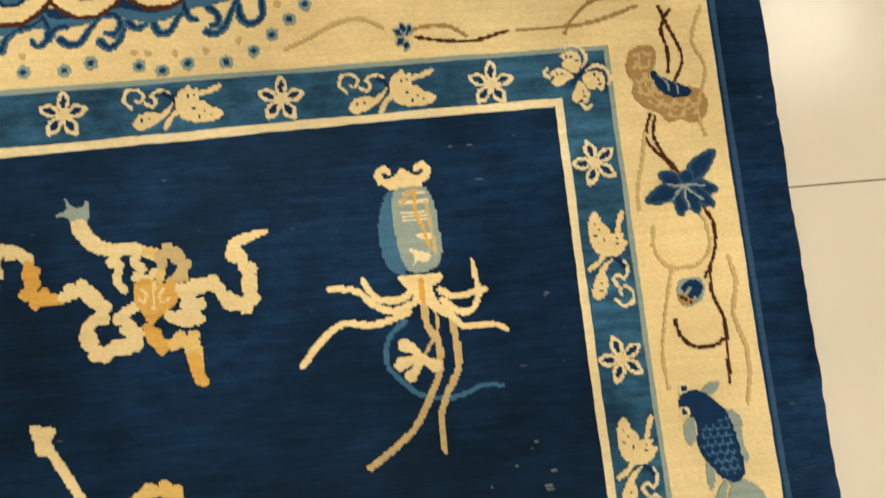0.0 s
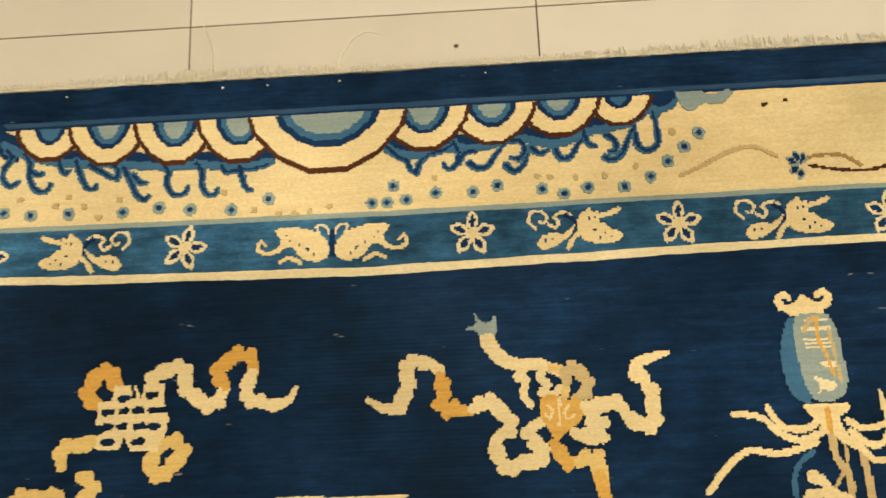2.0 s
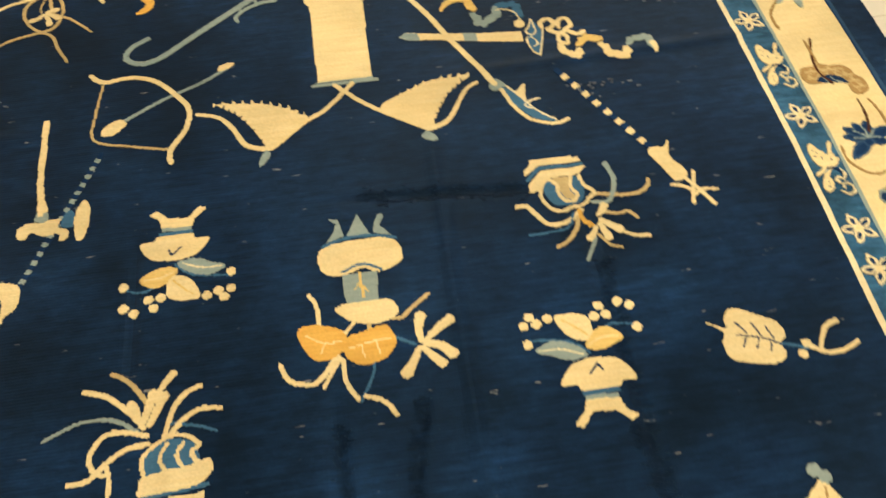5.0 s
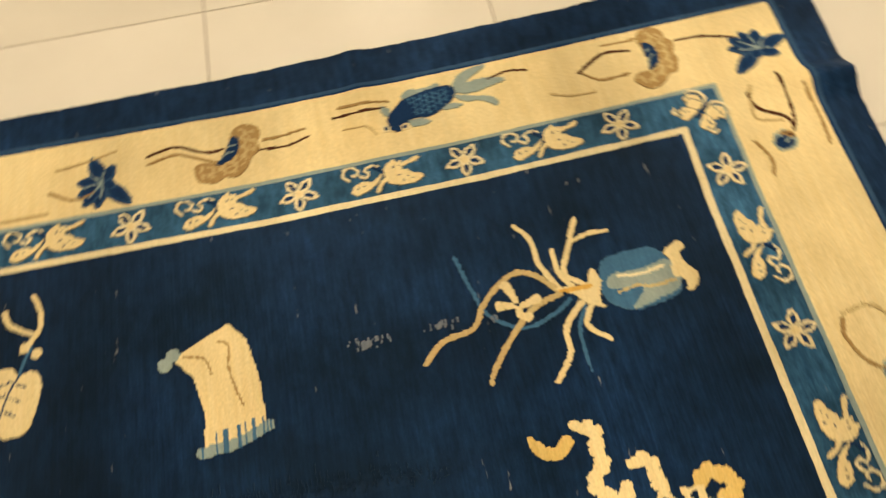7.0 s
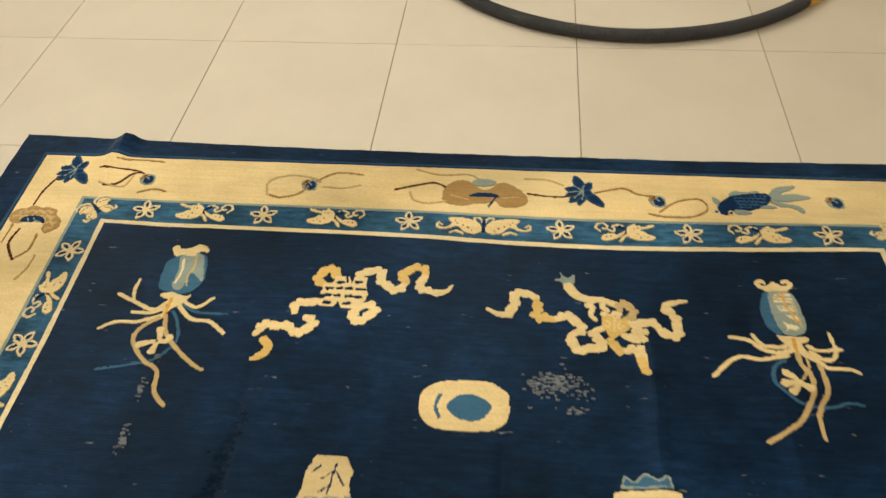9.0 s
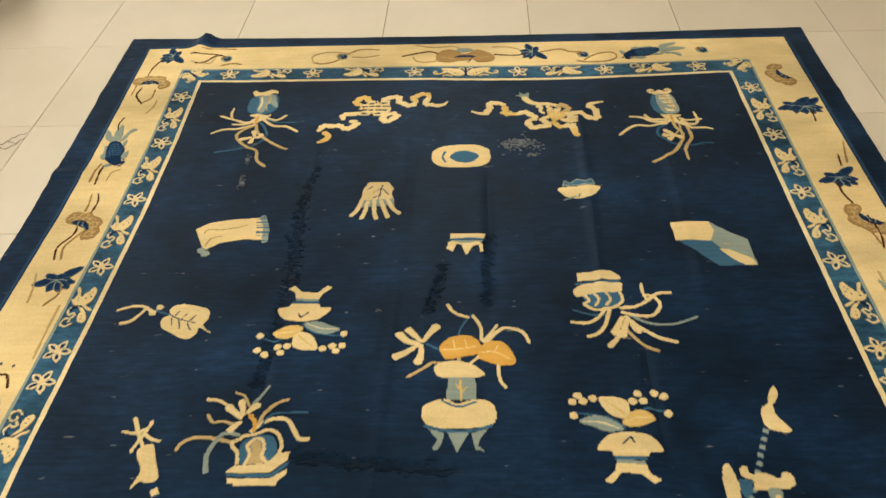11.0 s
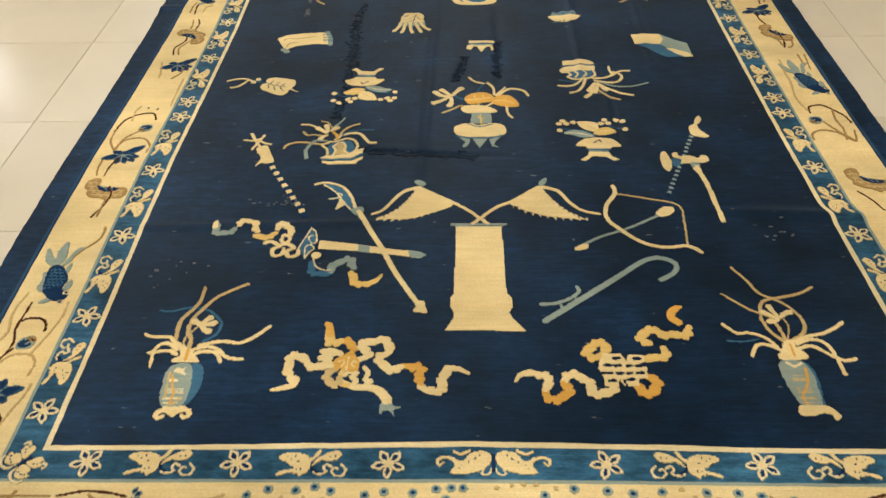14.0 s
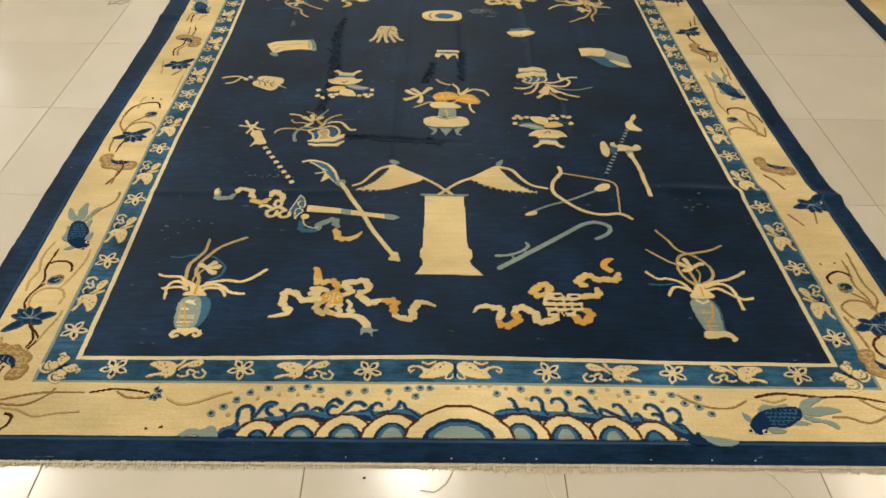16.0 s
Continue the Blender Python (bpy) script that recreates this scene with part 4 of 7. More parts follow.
def potted_plant_motif(x, y, turn=0):
    d = Drawing(27)
    d.turn = turn
    d.stroke(FADED, 1.0, 0.9, (-6.8, 7.1), (-10.9, 8.1), (-15.1, 8.5), (-18.2, 7.0), (-18.9, 5.2))
    d.stroke(PALE, 1.0, 1.3, (-5.8, 9.2), (-9.1, 9.5), (-10.7, 7.2), (-11.7, 3.6), (-10.9, -0.5))
    d.stroke(CREAM, 1.2, 1.1, (-3.0, 10.6), (-0.6, 12.8), (2.1, 13.7), (4.7, 13.3), (6.7, 10.4), (8.1, 8.2), (10.2, 8.0))
    d.stroke(FADED, 1.1, 0.8, (-1.9, 12.5), (-0.9, 15.3), (1.5, 18.1), (3.8, 19.2))
    d.stroke(SKY, 0.6, 0.4, (-1.1, 11.5), (0.6, 14.7), (4.0, 15.4), (9.0, 15.5))
    d.stroke(PALE, 0.9, 0.8, (-4.2, 18.3), (-3.1, 20.2), (-1.4, 23.2))
    d.stroke(FADED, 0.8, 0.7, (-14.0, 14.6), (-12.5, 12.7), (-10.4, 13.0), (-7.9, 12.2))
    d.stroke(CREAM, 1.0, 0.7, (-15.0, 19.3), (-12.2, 18.8), (-9.4, 17.0))
    d.stroke(FADED, 0.7, 0.6, (-9.0, 21.3), (-6.7, 20.3), (-5.1, 17.5))
    d.stroke(GOLD, 1.2, 1.0, (-4.2, 14.8), (-2.8, 12.9), (-2.7, 10.6))
    d.stroke(CREAM, 1.3, 2.2, (-6.4, 14.1), (-8.1, 15.6), (-9.5, 16.8))
    d.stroke(CREAM, 1.0, 2.0, (-5.9, 14.8), (-6.4, 16.8), (-6.9, 18.3))
    d.stroke(CREAM, 1.0, 1.9, (-6.1, 12.6), (-7.1, 11.8), (-7.9, 10.6))
    d.stroke(CREAM, 1.0, 1.9, (-4.9, 15.6), (-4.0, 17.1), (-3.3, 17.8))
    d.blob(SKY, (-4.3, 1.8), (-4.8, 6.1), (-3.4, 8.5), (1.4, 9.1), (3.4, 6.5), (2.9, 2.3))
    d.stroke(CREAM, 0.9, 0.9, (-4.7, 1.8), (-5.0, 4.4), (-6.8, 6.7), (-5.3, 8.0), (-4.2, 9.2), (-1.5, 9.7), (1.2, 10.6), (3.5, 9.0), (4.6, 6.0), (3.8, 3.3), (3.1, 1.6))
    d.blob(FADED, (-2.4, 1.7), (-1.8, 4.8), (-2.7, 7.0), (-0.8, 7.7), (0.6, 4.8), (1.6, 2.0))
    d.stroke(CREAM, 0.9, 0.9, (-2.9, 1.7), (-2.3, 4.3), (-3.2, 6.7), (-1.9, 8.2), (-0.1, 7.8), (0.8, 5.5), (0.5, 3.7), (1.9, 2.0))
    d.poly(CREAM, (-6.4, -0.6), (-5.0, 1.1), (1.8, 1.6), (4.1, 4.2), (6.7, 4.9), (6.5, 2.6), (3.3, -0.6))
    d.line(SKY, 0.7, (-5.8, -1.3), (3.5, -1.5))
    d.line(SKY, 0.7, (3.5, -1.5), (6.6, 1.5))
    d.poly(CREAM, (-5.9, -2.1), (3.6, -2.1), (6.7, 0.2), (6.7, -1.2), (5.2, -2.8), (5.2, -4.0), (-4.0, -4.0), (-4.2, -3.3), (-5.6, -3.3))
    return d.weave("potted_plant_motif", x, y, "cream stepped planter with rock and orchid leaves")


potted_plant_motif(-0.455, 1.099, 0)


def trailing_plant_motif(x, y, turn=0):
    d = Drawing(24)
    d.turn = turn
    d.stroke(PALE, 0.9, 0.7, (4.2, -3.2), (8.3, -6.1), (14.3, -6.8), (20.9, -4.2))
    d.stroke(SKY, 0.7, 0.5, (-1.8, -4.0), (-6.6, -2.9), (-9.9, -1.4))
    d.stroke(FADED, 1.0, 0.9, (3.0, -9.0), (6.3, -13.5), (9.6, -15.6))
    d.stroke(CREAM, 1.1, 1.0, (2.4, -0.8), (6.2, -0.4), (9.7, 1.9), (12.4, 4.3), (15.7, 4.7))
    d.stroke(CREAM, 0.9, 0.8, (9.3, 2.4), (8.7, 5.4), (8.8, 7.9))
    d.stroke(CREAM, 1.1, 1.0, (2.7, -2.5), (7.2, -3.8), (10.3, -3.4), (12.4, -0.3), (11.8, 2.6), (9.7, 3.9))
    d.stroke(CREAM, 1.1, 1.1, (3.2, -4.1), (6.5, -7.9), (10.4, -11.2), (14.4, -12.7))
    d.stroke(CREAM, 1.1, 1.0, (-1.4, -1.1), (-3.7, -4.4), (-7.0, -6.2), (-10.4, -5.8))
    d.stroke(CREAM, 1.1, 1.0, (-0.6, -1.6), (-2.2, -7.0), (-4.4, -9.9), (-6.7, -10.7))
    d.stroke(CREAM, 1.0, 1.6, (1.8, -8.7), (-0.3, -12.3), (-1.8, -14.0))
    d.stroke(CREAM, 1.4, 2.2, (2.1, -4.6), (0.7, -7.8), (-0.2, -9.6))
    d.stroke(CREAM, 1.4, 2.0, (3.6, -4.6), (2.5, -7.8), (1.8, -10.5))
    d.stroke(CREAM, 1.2, 2.0, (4.1, -5.5), (5.0, -7.9), (5.7, -8.8))
    d.blob(SKY, (-6.1, 4.4), (2.3, 5.1), (2.7, 1.6), (-0.2, -0.9), (-4.0, -0.8), (-6.2, 0.9))
    d.stroke(CREAM, 0.9, 0.9, (-6.5, 3.9), (-5.4, 1.9), (-6.7, 0.5), (-3.7, -1.6), (0.6, -0.7), (3.2, 1.9), (2.7, 5.1))
    d.stroke(CREAM, 0.8, 0.8, (-3.9, 4.3), (-2.9, 2.1), (-4.0, -0.1))
    d.stroke(CREAM, 0.8, 0.8, (-1.0, 4.7), (0.1, 2.2), (-1.2, -0.2))
    d.poly(CREAM, (-7.7, 12.3), (1.5, 13.3), (3.5, 11.2), (3.6, 9.9), (-7.8, 9.2))
    d.line(SKY, 0.8, (-8.2, 8.0), (2.9, 9.1))
    d.blob(CREAM, (-8.8, 6.0), (-5.6, 8.1), (2.8, 8.6), (3.7, 7.1), (2.6, 5.1), (-4.2, 4.3), (-8.4, 3.4))
    return d.weave("potted_plant_motif", x, y, "cream stepped planter with rock and orchid leaves")


trailing_plant_motif(0.369, 1.595, 0)


def lotus_vase_motif(x, y, turn=0):
    d = Drawing(36)
    d.turn = turn
    d.stroke(SKY, 0.7, 0.6, (-8.2, 19.4), (-5.2, 17.6), (-2.5, 16.0))
    d.stroke(SKY, 0.6, 0.5, (2.9, 29.4), (0.3, 24.4), (-0.3, 21.4))
    d.stroke(FADED, 0.9, 0.8, (-12.1, 8.8), (-8.8, 11.2), (-5.9, 13.3), (-2.2, 11.9))
    d.stroke(CREAM, 1.0, 0.9, (-3.2, 32.9), (-1.3, 30.0), (2.0, 28.5))
    d.stroke(CREAM, 1.0, 0.9, (3.4, 28.9), (5.3, 25.1), (5.6, 20.6))
    d.stroke(CREAM, 0.9, 0.8, (6.0, 20.1), (7.8, 22.8), (9.5, 25.7))
    d.stroke(CREAM, 1.1, 0.9, (5.7, 17.9), (10.1, 24.1), (14.0, 24.2), (16.2, 22.6), (17.3, 19.8))
    d.stroke(CREAM, 1.0, 0.9, (9.6, 12.2), (9.8, 8.1), (11.1, 5.6))
    d.stroke(FADED, 0.9, 0.9, (-0.1, 12.1), (-0.1, 16.3))
    d.stroke(CREAM, 0.9, 0.9, (1.9, 12.0), (5.6, 15.8))
    d.blob(GOLD, (-4.7, 18.6), (-2.1, 21.5), (2.4, 22.0), (5.1, 19.5), (4.5, 16.2), (1.5, 15.2), (-2.9, 14.3), (-4.4, 16.5))
    d.blob(GOLD, (4.4, 17.3), (7.7, 20.1), (11.4, 19.3), (13.8, 13.8), (11.8, 12.2), (8.1, 12.9), (5.2, 14.5))
    d.stroke(CREAM, 0.35, 0.3, (-3.7, 17.3), (0.1, 17.6), (4.2, 18.4))
    d.stroke(CREAM, 0.3, 0.3, (-1.0, 17.7), (-1.5, 20.3))
    d.stroke(CREAM, 0.3, 0.3, (1.8, 18.0), (1.5, 20.7))
    d.stroke(CREAM, 0.35, 0.3, (5.6, 16.6), (9.0, 16.5), (12.3, 14.3))
    d.stroke(CREAM, 0.3, 0.3, (8.6, 16.5), (9.6, 18.7))
    d.stroke(CREAM, 1.4, 2.6, (-10.3, 19.5), (-13.1, 20.4), (-14.9, 22.3))
    d.stroke(CREAM, 1.2, 2.2, (-9.7, 20.3), (-11.3, 22.4), (-12.7, 24.0))
    d.stroke(CREAM, 1.2, 2.6, (-8.8, 20.5), (-7.3, 23.2), (-6.0, 25.0))
    d.stroke(CREAM, 1.2, 2.4, (-10.6, 18.6), (-12.9, 16.7), (-15.3, 15.2))
    d.stroke(CREAM, 1.2, 2.6, (-9.4, 18.8), (-9.3, 15.7), (-9.9, 13.6))
    d.blob(CREAM, (-5.7, 12.2), (-2.9, 13.6), (2.2, 13.1), (6.2, 9.8), (3.6, 8.4), (-3.7, 8.6), (-5.6, 10.1))
    d.poly(PALE, (-2.5, 8.6), (4.0, 8.4), (4.3, 1.8), (-2.7, 2.0))
    d.stroke(AMBER, 0.7, 0.6, (0.5, 7.5), (0.6, 4.7), (0.7, 1.9))
    d.stroke(AMBER, 0.5, 0.4, (0.6, 4.7), (-0.5, 6.3))
    d.stroke(AMBER, 0.5, 0.4, (0.6, 3.9), (1.9, 5.4))
    d.blob(CREAM, (-7.9, 0.1), (-5.1, 1.6), (-2.6, 2.0), (0.0, 0.7), (2.7, 1.7), (6.2, 1.8), (8.4, -0.2), (8.7, -3.7), (7.1, -5.5), (3.2, -6.1), (-3.7, -6.2), (-6.8, -5.2), (-8.2, -2.7))
    d.stroke(SKY, 0.6, 0.6, (-3.7, 1.6), (0.0, -0.2), (4.2, 1.2))
    d.poly(PALE, (-6.5, -6.3), (-2.9, -7.5), (-3.4, -10.2), (-4.3, -12.1), (-5.6, -12.1), (-4.4, -9.3))
    d.poly(PALE, (-2.2, -7.3), (2.6, -7.4), (0.0, -12.7))
    d.poly(PALE, (3.1, -7.6), (7.0, -6.2), (5.3, -8.6), (4.5, -10.9), (6.1, -12.3), (4.1, -11.9))
    d.stroke(SKY, 0.8, 0.8, (-7.3, -5.6), (-2.3, -6.9), (3.2, -6.9), (7.6, -5.5))
    return d.weave("lotus_vase_motif", x, y, "round cream footed vase holding lotus leaves")


lotus_vase_motif(-0.019, 1.271, 0)


def scroll_motif(x, y, turn=0):
    d = Drawing(16)
    d.turn = turn
    d.poly(CREAM, (-10.4, 1.6), (-7.1, 4.4), (-0.2, 6.0), (7.7, 6.6), (9.4, 2.6), (10.6, -3.5), (4.9, -3.0), (-1.8, -4.5), (-5.8, -7.8), (-7.4, -4.9))
    d.stroke(PALE, 2.0, 2.0, (8.4, 6.9), (10.3, 1.7), (10.8, -3.8))
    d.dots(PALE, 1.2, (-5.1, -9.2), (-6.5, -7.8))
    d.hatch(SKY, 0.35, (6.6, 8.2), (10.2, 8.0), (12.5, -5.0), (9.0, -4.9))
    d.stroke(TAN, 0.5, 0.4, (-7.5, -0.3), (-6.4, 1.4), (-2.0, 1.3), (4.2, 3.1))
    d.stroke(TAN, 0.5, 0.4, (-5.9, -6.1), (-4.9, -2.7), (-2.0, -1.6))
    return d.weave("scroll_motif", x, y, "cream unrolled scroll with a drawn branch")


scroll_motif(-0.692, 1.903, 0)


def leaf_fan_motif(x, y, turn=0):
    d = Drawing(23)
    d.turn = turn
    d.blob(CREAM, (-5.1, 4.9), (-2.1, 6.1), (4.7, 4.2), (5.7, 0.8), (4.7, -1.5), (7.3, -4.1), (4.0, -2.4), (3.7, -4.7), (1.4, -6.4), (-3.0, -4.1), (-6.0, -1.9), (-6.4, 0.9), (-5.1, 2.1))
    d.stroke(INK, 0.5, 0.4, (-5.8, 3.0), (-2.6, 1.0), (2.5, -0.7))
    d.stroke(INK, 0.4, 0.4, (-3.3, 2.0), (-2.7, 3.4))
    d.stroke(INK, 0.4, 0.4, (-1.2, 1.0), (-0.3, 2.6))
    d.stroke(INK, 0.4, 0.4, (0.9, 0.0), (2.1, 1.9))
    d.stroke(INK, 0.4, 0.4, (-4.0, 1.1), (-3.5, -1.3))
    d.stroke(INK, 0.4, 0.4, (-1.9, 0.1), (-1.0, -2.7))
    d.stroke(INK, 0.4, 0.4, (0.5, -0.9), (2.0, -3.3))
    d.stroke(SKY, 0.6, 0.5, (-5.0, 2.3), (-7.4, 3.1), (-9.5, 4.1))
    d.stroke(CREAM, 0.9, 1.0, (-19.3, 4.1), (-15.7, 5.5), (-12.4, 5.2), (-9.2, 2.7))
    d.stroke(CREAM, 1.2, 0.8, (-16.9, -0.7), (-14.3, 0.4), (-11.9, 4.4))
    d.dots(CREAM, 0.9, (-8.3, 5.0), (-9.8, 3.1))
    return d.weave("leaf_fan_motif", x, y, "cream leaf fan with tied tassels")


leaf_fan_motif(-0.728, 1.548, 0)


def box_motif(x, y, turn=0):
    d = Drawing(17)
    d.turn = turn
    d.poly(PALE, (0.5, 8.2), (5.0, 3.7), (9.7, 0.2), (9.9, -10.2), (4.2, -6.9), (-0.2, -0.5))
    d.poly(SKY, (-9.4, 0.0), (-0.2, -0.3), (1.7, -4.9), (7.1, -10.3), (-0.2, -10.6))
    d.poly(CREAM, (-10.3, 8.0), (0.5, 8.2), (1.4, 4.1), (-0.5, -0.2), (-9.9, 0.1))
    d.poly(CREAM, (0.9, -3.6), (3.6, -3.9), (8.1, -7.0), (9.2, -7.8), (9.8, -10.4), (6.6, -10.3), (3.7, -7.6))
    d.stroke(FADED, 0.5, 0.4, (2.9, -1.5), (4.4, -1.8))
    return d.weave("book_box_motif", x, y, "cream and pale blue book box")


box_motif(0.679, 1.85, 0)


def citron_motif(x, y, turn=0):
    d = Drawing(13)
    d.turn = turn
    d.poly(PALE, (-5.3, -0.3), (4.9, 0.3), (5.3, -3.0), (-5.2, -3.9))
    d.poly(CREAM, (-3.5, 8.4), (2.7, 8.7), (3.4, 7.3), (4.5, 5.4), (4.1, 2.9), (4.8, 0.1), (-5.3, -0.7), (-4.7, 1.7), (-4.9, 4.4), (-4.1, 6.5))
    d.stroke(CREAM, 1.4, 1.5, (-4.7, -1.1), (-5.7, -5.5), (-7.1, -7.7))
    d.stroke(CREAM, 1.4, 1.5, (-2.8, -1.2), (-3.3, -6.4), (-3.9, -8.9))
    d.stroke(CREAM, 1.4, 1.5, (-0.9, -1.1), (-0.4, -6.2), (0.4, -9.1))
    d.stroke(CREAM, 1.4, 1.5, (1.2, -1.0), (2.8, -6.0), (3.7, -8.4))
    d.stroke(CREAM, 1.4, 1.5, (3.2, -0.6), (5.0, -4.6), (7.0, -6.9))
    d.stroke(INK, 0.45, 0.4, (1.1, 6.9), (0.6, 3.8), (0.3, 0.4))
    d.stroke(INK, 0.4, 0.4, (0.9, 5.5), (-1.3, 3.4))
    d.stroke(INK, 0.4, 0.4, (1.2, 5.2), (3.1, 2.3))
    d.stroke(INK, 0.4, 0.4, (-2.0, 6.4), (-3.5, 4.6))
    d.stroke(INK, 0.4, 0.4, (0.6, 2.1), (-1.5, 0.6))
    return d.weave("citron_motif", x, y, "cream fingered citron with dark veins")


citron_motif(-0.275, 2.054, 0)


def inkstone_motif(x, y, turn=0):
    d = Drawing(13)
    d.turn = turn
    d.blob(CREAM, (-9.4, 1.8), (-7.5, 4.4), (-4.1, 5.9), (4.3, 6.1), (7.4, 4.6), (9.0, 3.0), (9.2, -2.1), (7.8, -4.5), (5.1, -5.9), (-1.7, -6.2), (-6.4, -5.6), (-8.9, -3.0))
    d.blob(SKY, (-3.7, -0.6), (-1.9, 2.0), (1.0, 2.8), (4.0, 1.7), (5.6, -0.1), (4.3, -2.7), (2.1, -3.8), (-1.4, -3.2))
    d.stroke(SKY, 0.9, 0.9, (-5.2, 2.2), (-6.0, -0.5), (-5.0, -3.2))
    return d.weave("inkstone_motif", x, y, "cream oval dish with a blue middle")


inkstone_motif(-0.025, 2.277, 0)


def bowl_motif(x, y, turn=0):
    d = Drawing(10)
    d.turn = turn
    d.poly(SKY, (-4.8, 1.5), (-3.8, 4.0), (-2.2, 3.1), (0.0, 4.7), (2.4, 3.6), (4.2, 4.7), (5.1, 2.1))
    d.stroke(PALE, 0.45, 0.45, (-4.6, 1.8), (-3.8, 4.1), (-2.2, 3.1), (0.0, 4.9), (2.4, 3.6), (4.2, 4.7), (4.9, 2.4))
    d.line(PALE, 0.4, (-4.6, 1.8), (4.9, 2.4))
    d.blob(CREAM, (-5.5, 0.8), (5.9, 1.5), (5.4, -1.2), (3.5, -3.6), (0.1, -4.6), (-3.6, -3.8), (-5.3, -1.9))
    d.stroke(PALE, 0.5, 0.5, (-4.5, -5.1), (-2.6, -4.3), (-0.9, -3.4))
    d.stroke(SKY, 0.5, 0.4, (0.1, -2.6), (-0.2, -3.9))
    return d.weave("bowl_motif", x, y, "cream bowl with a pale blue rim")


bowl_motif(0.332, 2.093, 0)


def small_table_motif(x, y, turn=0):
    d = Drawing(10)
    d.turn = turn
    d.poly(CREAM, (5.7, 3.4), (-4.5, 3.4), (-4.4, 1.3), (4.9, 1.4))
    d.stroke(SKY, 0.9, 0.9, (4.9, 1.0), (0.2, 1.1), (-4.5, 0.7))
    d.poly(PALE, (4.9, 0.4), (-4.4, 0.5), (-4.0, -0.9), (4.1, -0.9))
    d.poly(CREAM, (4.9, -4.1), (3.9, -4.5), (3.7, -1.3), (2.0, -1.9), (0.2, -6.0), (-0.8, -2.9), (-1.2, -1.5), (-2.6, -1.0), (-3.7, -4.2), (-5.3, -3.2), (-5.1, -0.5), (-3.7, 0.2), (-1.4, -0.8), (1.2, -0.7), (3.4, 0.0), (4.8, -1.4))
    return d.weave("small_table_motif", x, y, "small cream table with curled feet")


small_table_motif(-0.006, 1.855, 0)

# ---- motifs of the main border ----


def slender_vase_motif(x, y, turn=0):
    d = Drawing(35)
    d.turn = turn
    d.blob(SKY, (-2.5, 12.2), (-4.4, 10.1), (-4.4, 5.4), (-3.4, 1.6), (0.6, 0.3), (4.0, 0.8), (6.3, 4.3), (5.9, 9.4), (4.6, 13.0), (1.1, 13.5))
    d.blob(PALE, (-1.5, 12.3), (-0.6, 7.2), (-0.8, 2.8), (1.4, 1.2), (2.4, 4.2), (2.9, 7.0), (6.2, 4.5), (5.1, 9.7), (4.0, 12.9), (1.6, 13.7))
    d.stroke(IVORY, 0.8, 0.6, (-0.5, 11.3), (0.2, 7.5), (-0.2, 3.6))
    d.stroke(FADED, 0.7, 0.5, (2.4, 12.6), (2.8, 8.7), (2.2, 6.3), (2.7, 2.9))
    d.blob(CREAM, (-3.8, 13.4), (-4.4, 15.3), (-3.3, 16.1), (-2.0, 14.8), (0.0, 15.4), (1.9, 16.6), (3.8, 16.2), (4.9, 14.3), (2.6, 14.2), (1.6, 12.5), (-1.2, 13.0), (-2.7, 12.4))
    d.stroke(SKY, 0.8, 0.7, (2.3, -5.4), (4.2, -8.5), (5.7, -13.8), (2.5, -19.0), (-2.3, -20.9), (-9.6, -22.7))
    d.stroke(SKY, 0.8, 0.6, (4.1, -3.3), (8.3, -5.3), (14.9, -5.2))
    d.stroke(CREAM, 1.1, 1.0, (-0.1, -2.5), (-2.8, -5.1), (-7.2, -3.2), (-12.4, -0.8))
    d.stroke(CREAM, 0.9, 0.8, (-8.4, -2.4), (-9.2, 0.9), (-9.1, 4.2))
    d.stroke(CREAM, 1.1, 1.0, (-0.1, -4.5), (-3.4, -6.1), (-7.3, -6.0))
    d.stroke(CREAM, 1.1, 0.9, (0.2, -6.4), (-5.4, -8.9), (-10.2, -9.2), (-13.4, -11.3))
    d.stroke(CREAM, 1.1, 0.9, (3.6, -1.9), (7.2, -3.8), (10.4, -0.7))
    d.stroke(CREAM, 1.2, 1.0, (2.8, -3.2), (7.0, -7.2), (11.4, -7.7), (15.7, -10.9))
    d.stroke(FADED, 1.1, 1.1, (0.0, -7.1), (-3.7, -10.5), (-4.2, -14.2), (-0.3, -19.3), (4.0, -22.1), (5.2, -27.4), (8.4, -30.9))
    d.stroke(FADED, 1.1, 1.0, (0.9, -6.7), (2.6, -11.7), (6.6, -16.1), (11.2, -19.9), (13.8, -21.3))
    d.blob(CREAM, (-2.6, -0.6), (-0.1, 0.6), (3.3, -0.6), (4.9, 0.1), (3.9, -2.0), (3.1, -3.1), (1.4, -4.7), (0.0, -7.5), (-0.1, -4.5), (0.2, -2.0))
    d.stroke(GOLD, 0.9, 0.7, (0.6, -1.5), (0.6, -4.2), (0.5, -6.5))
    d.stroke(CREAM, 1.1, 2.0, (0.6, -14.3), (-1.2, -14.8), (-2.5, -15.4))
    d.stroke(CREAM, 1.0, 1.9, (1.4, -14.9), (1.1, -16.2), (1.0, -17.1))
    d.stroke(CREAM, 1.0, 1.9, (1.6, -13.5), (1.4, -12.1), (1.0, -10.7))
    d.stroke(CREAM, 1.0, 1.9, (1.9, -14.1), (3.3, -14.0), (3.9, -12.9))
    return d.weave("flower_vase_motif", x, y, "pale blue vase with cream leaves and flower")


slender_vase_motif(-0.739, 2.542, 0)


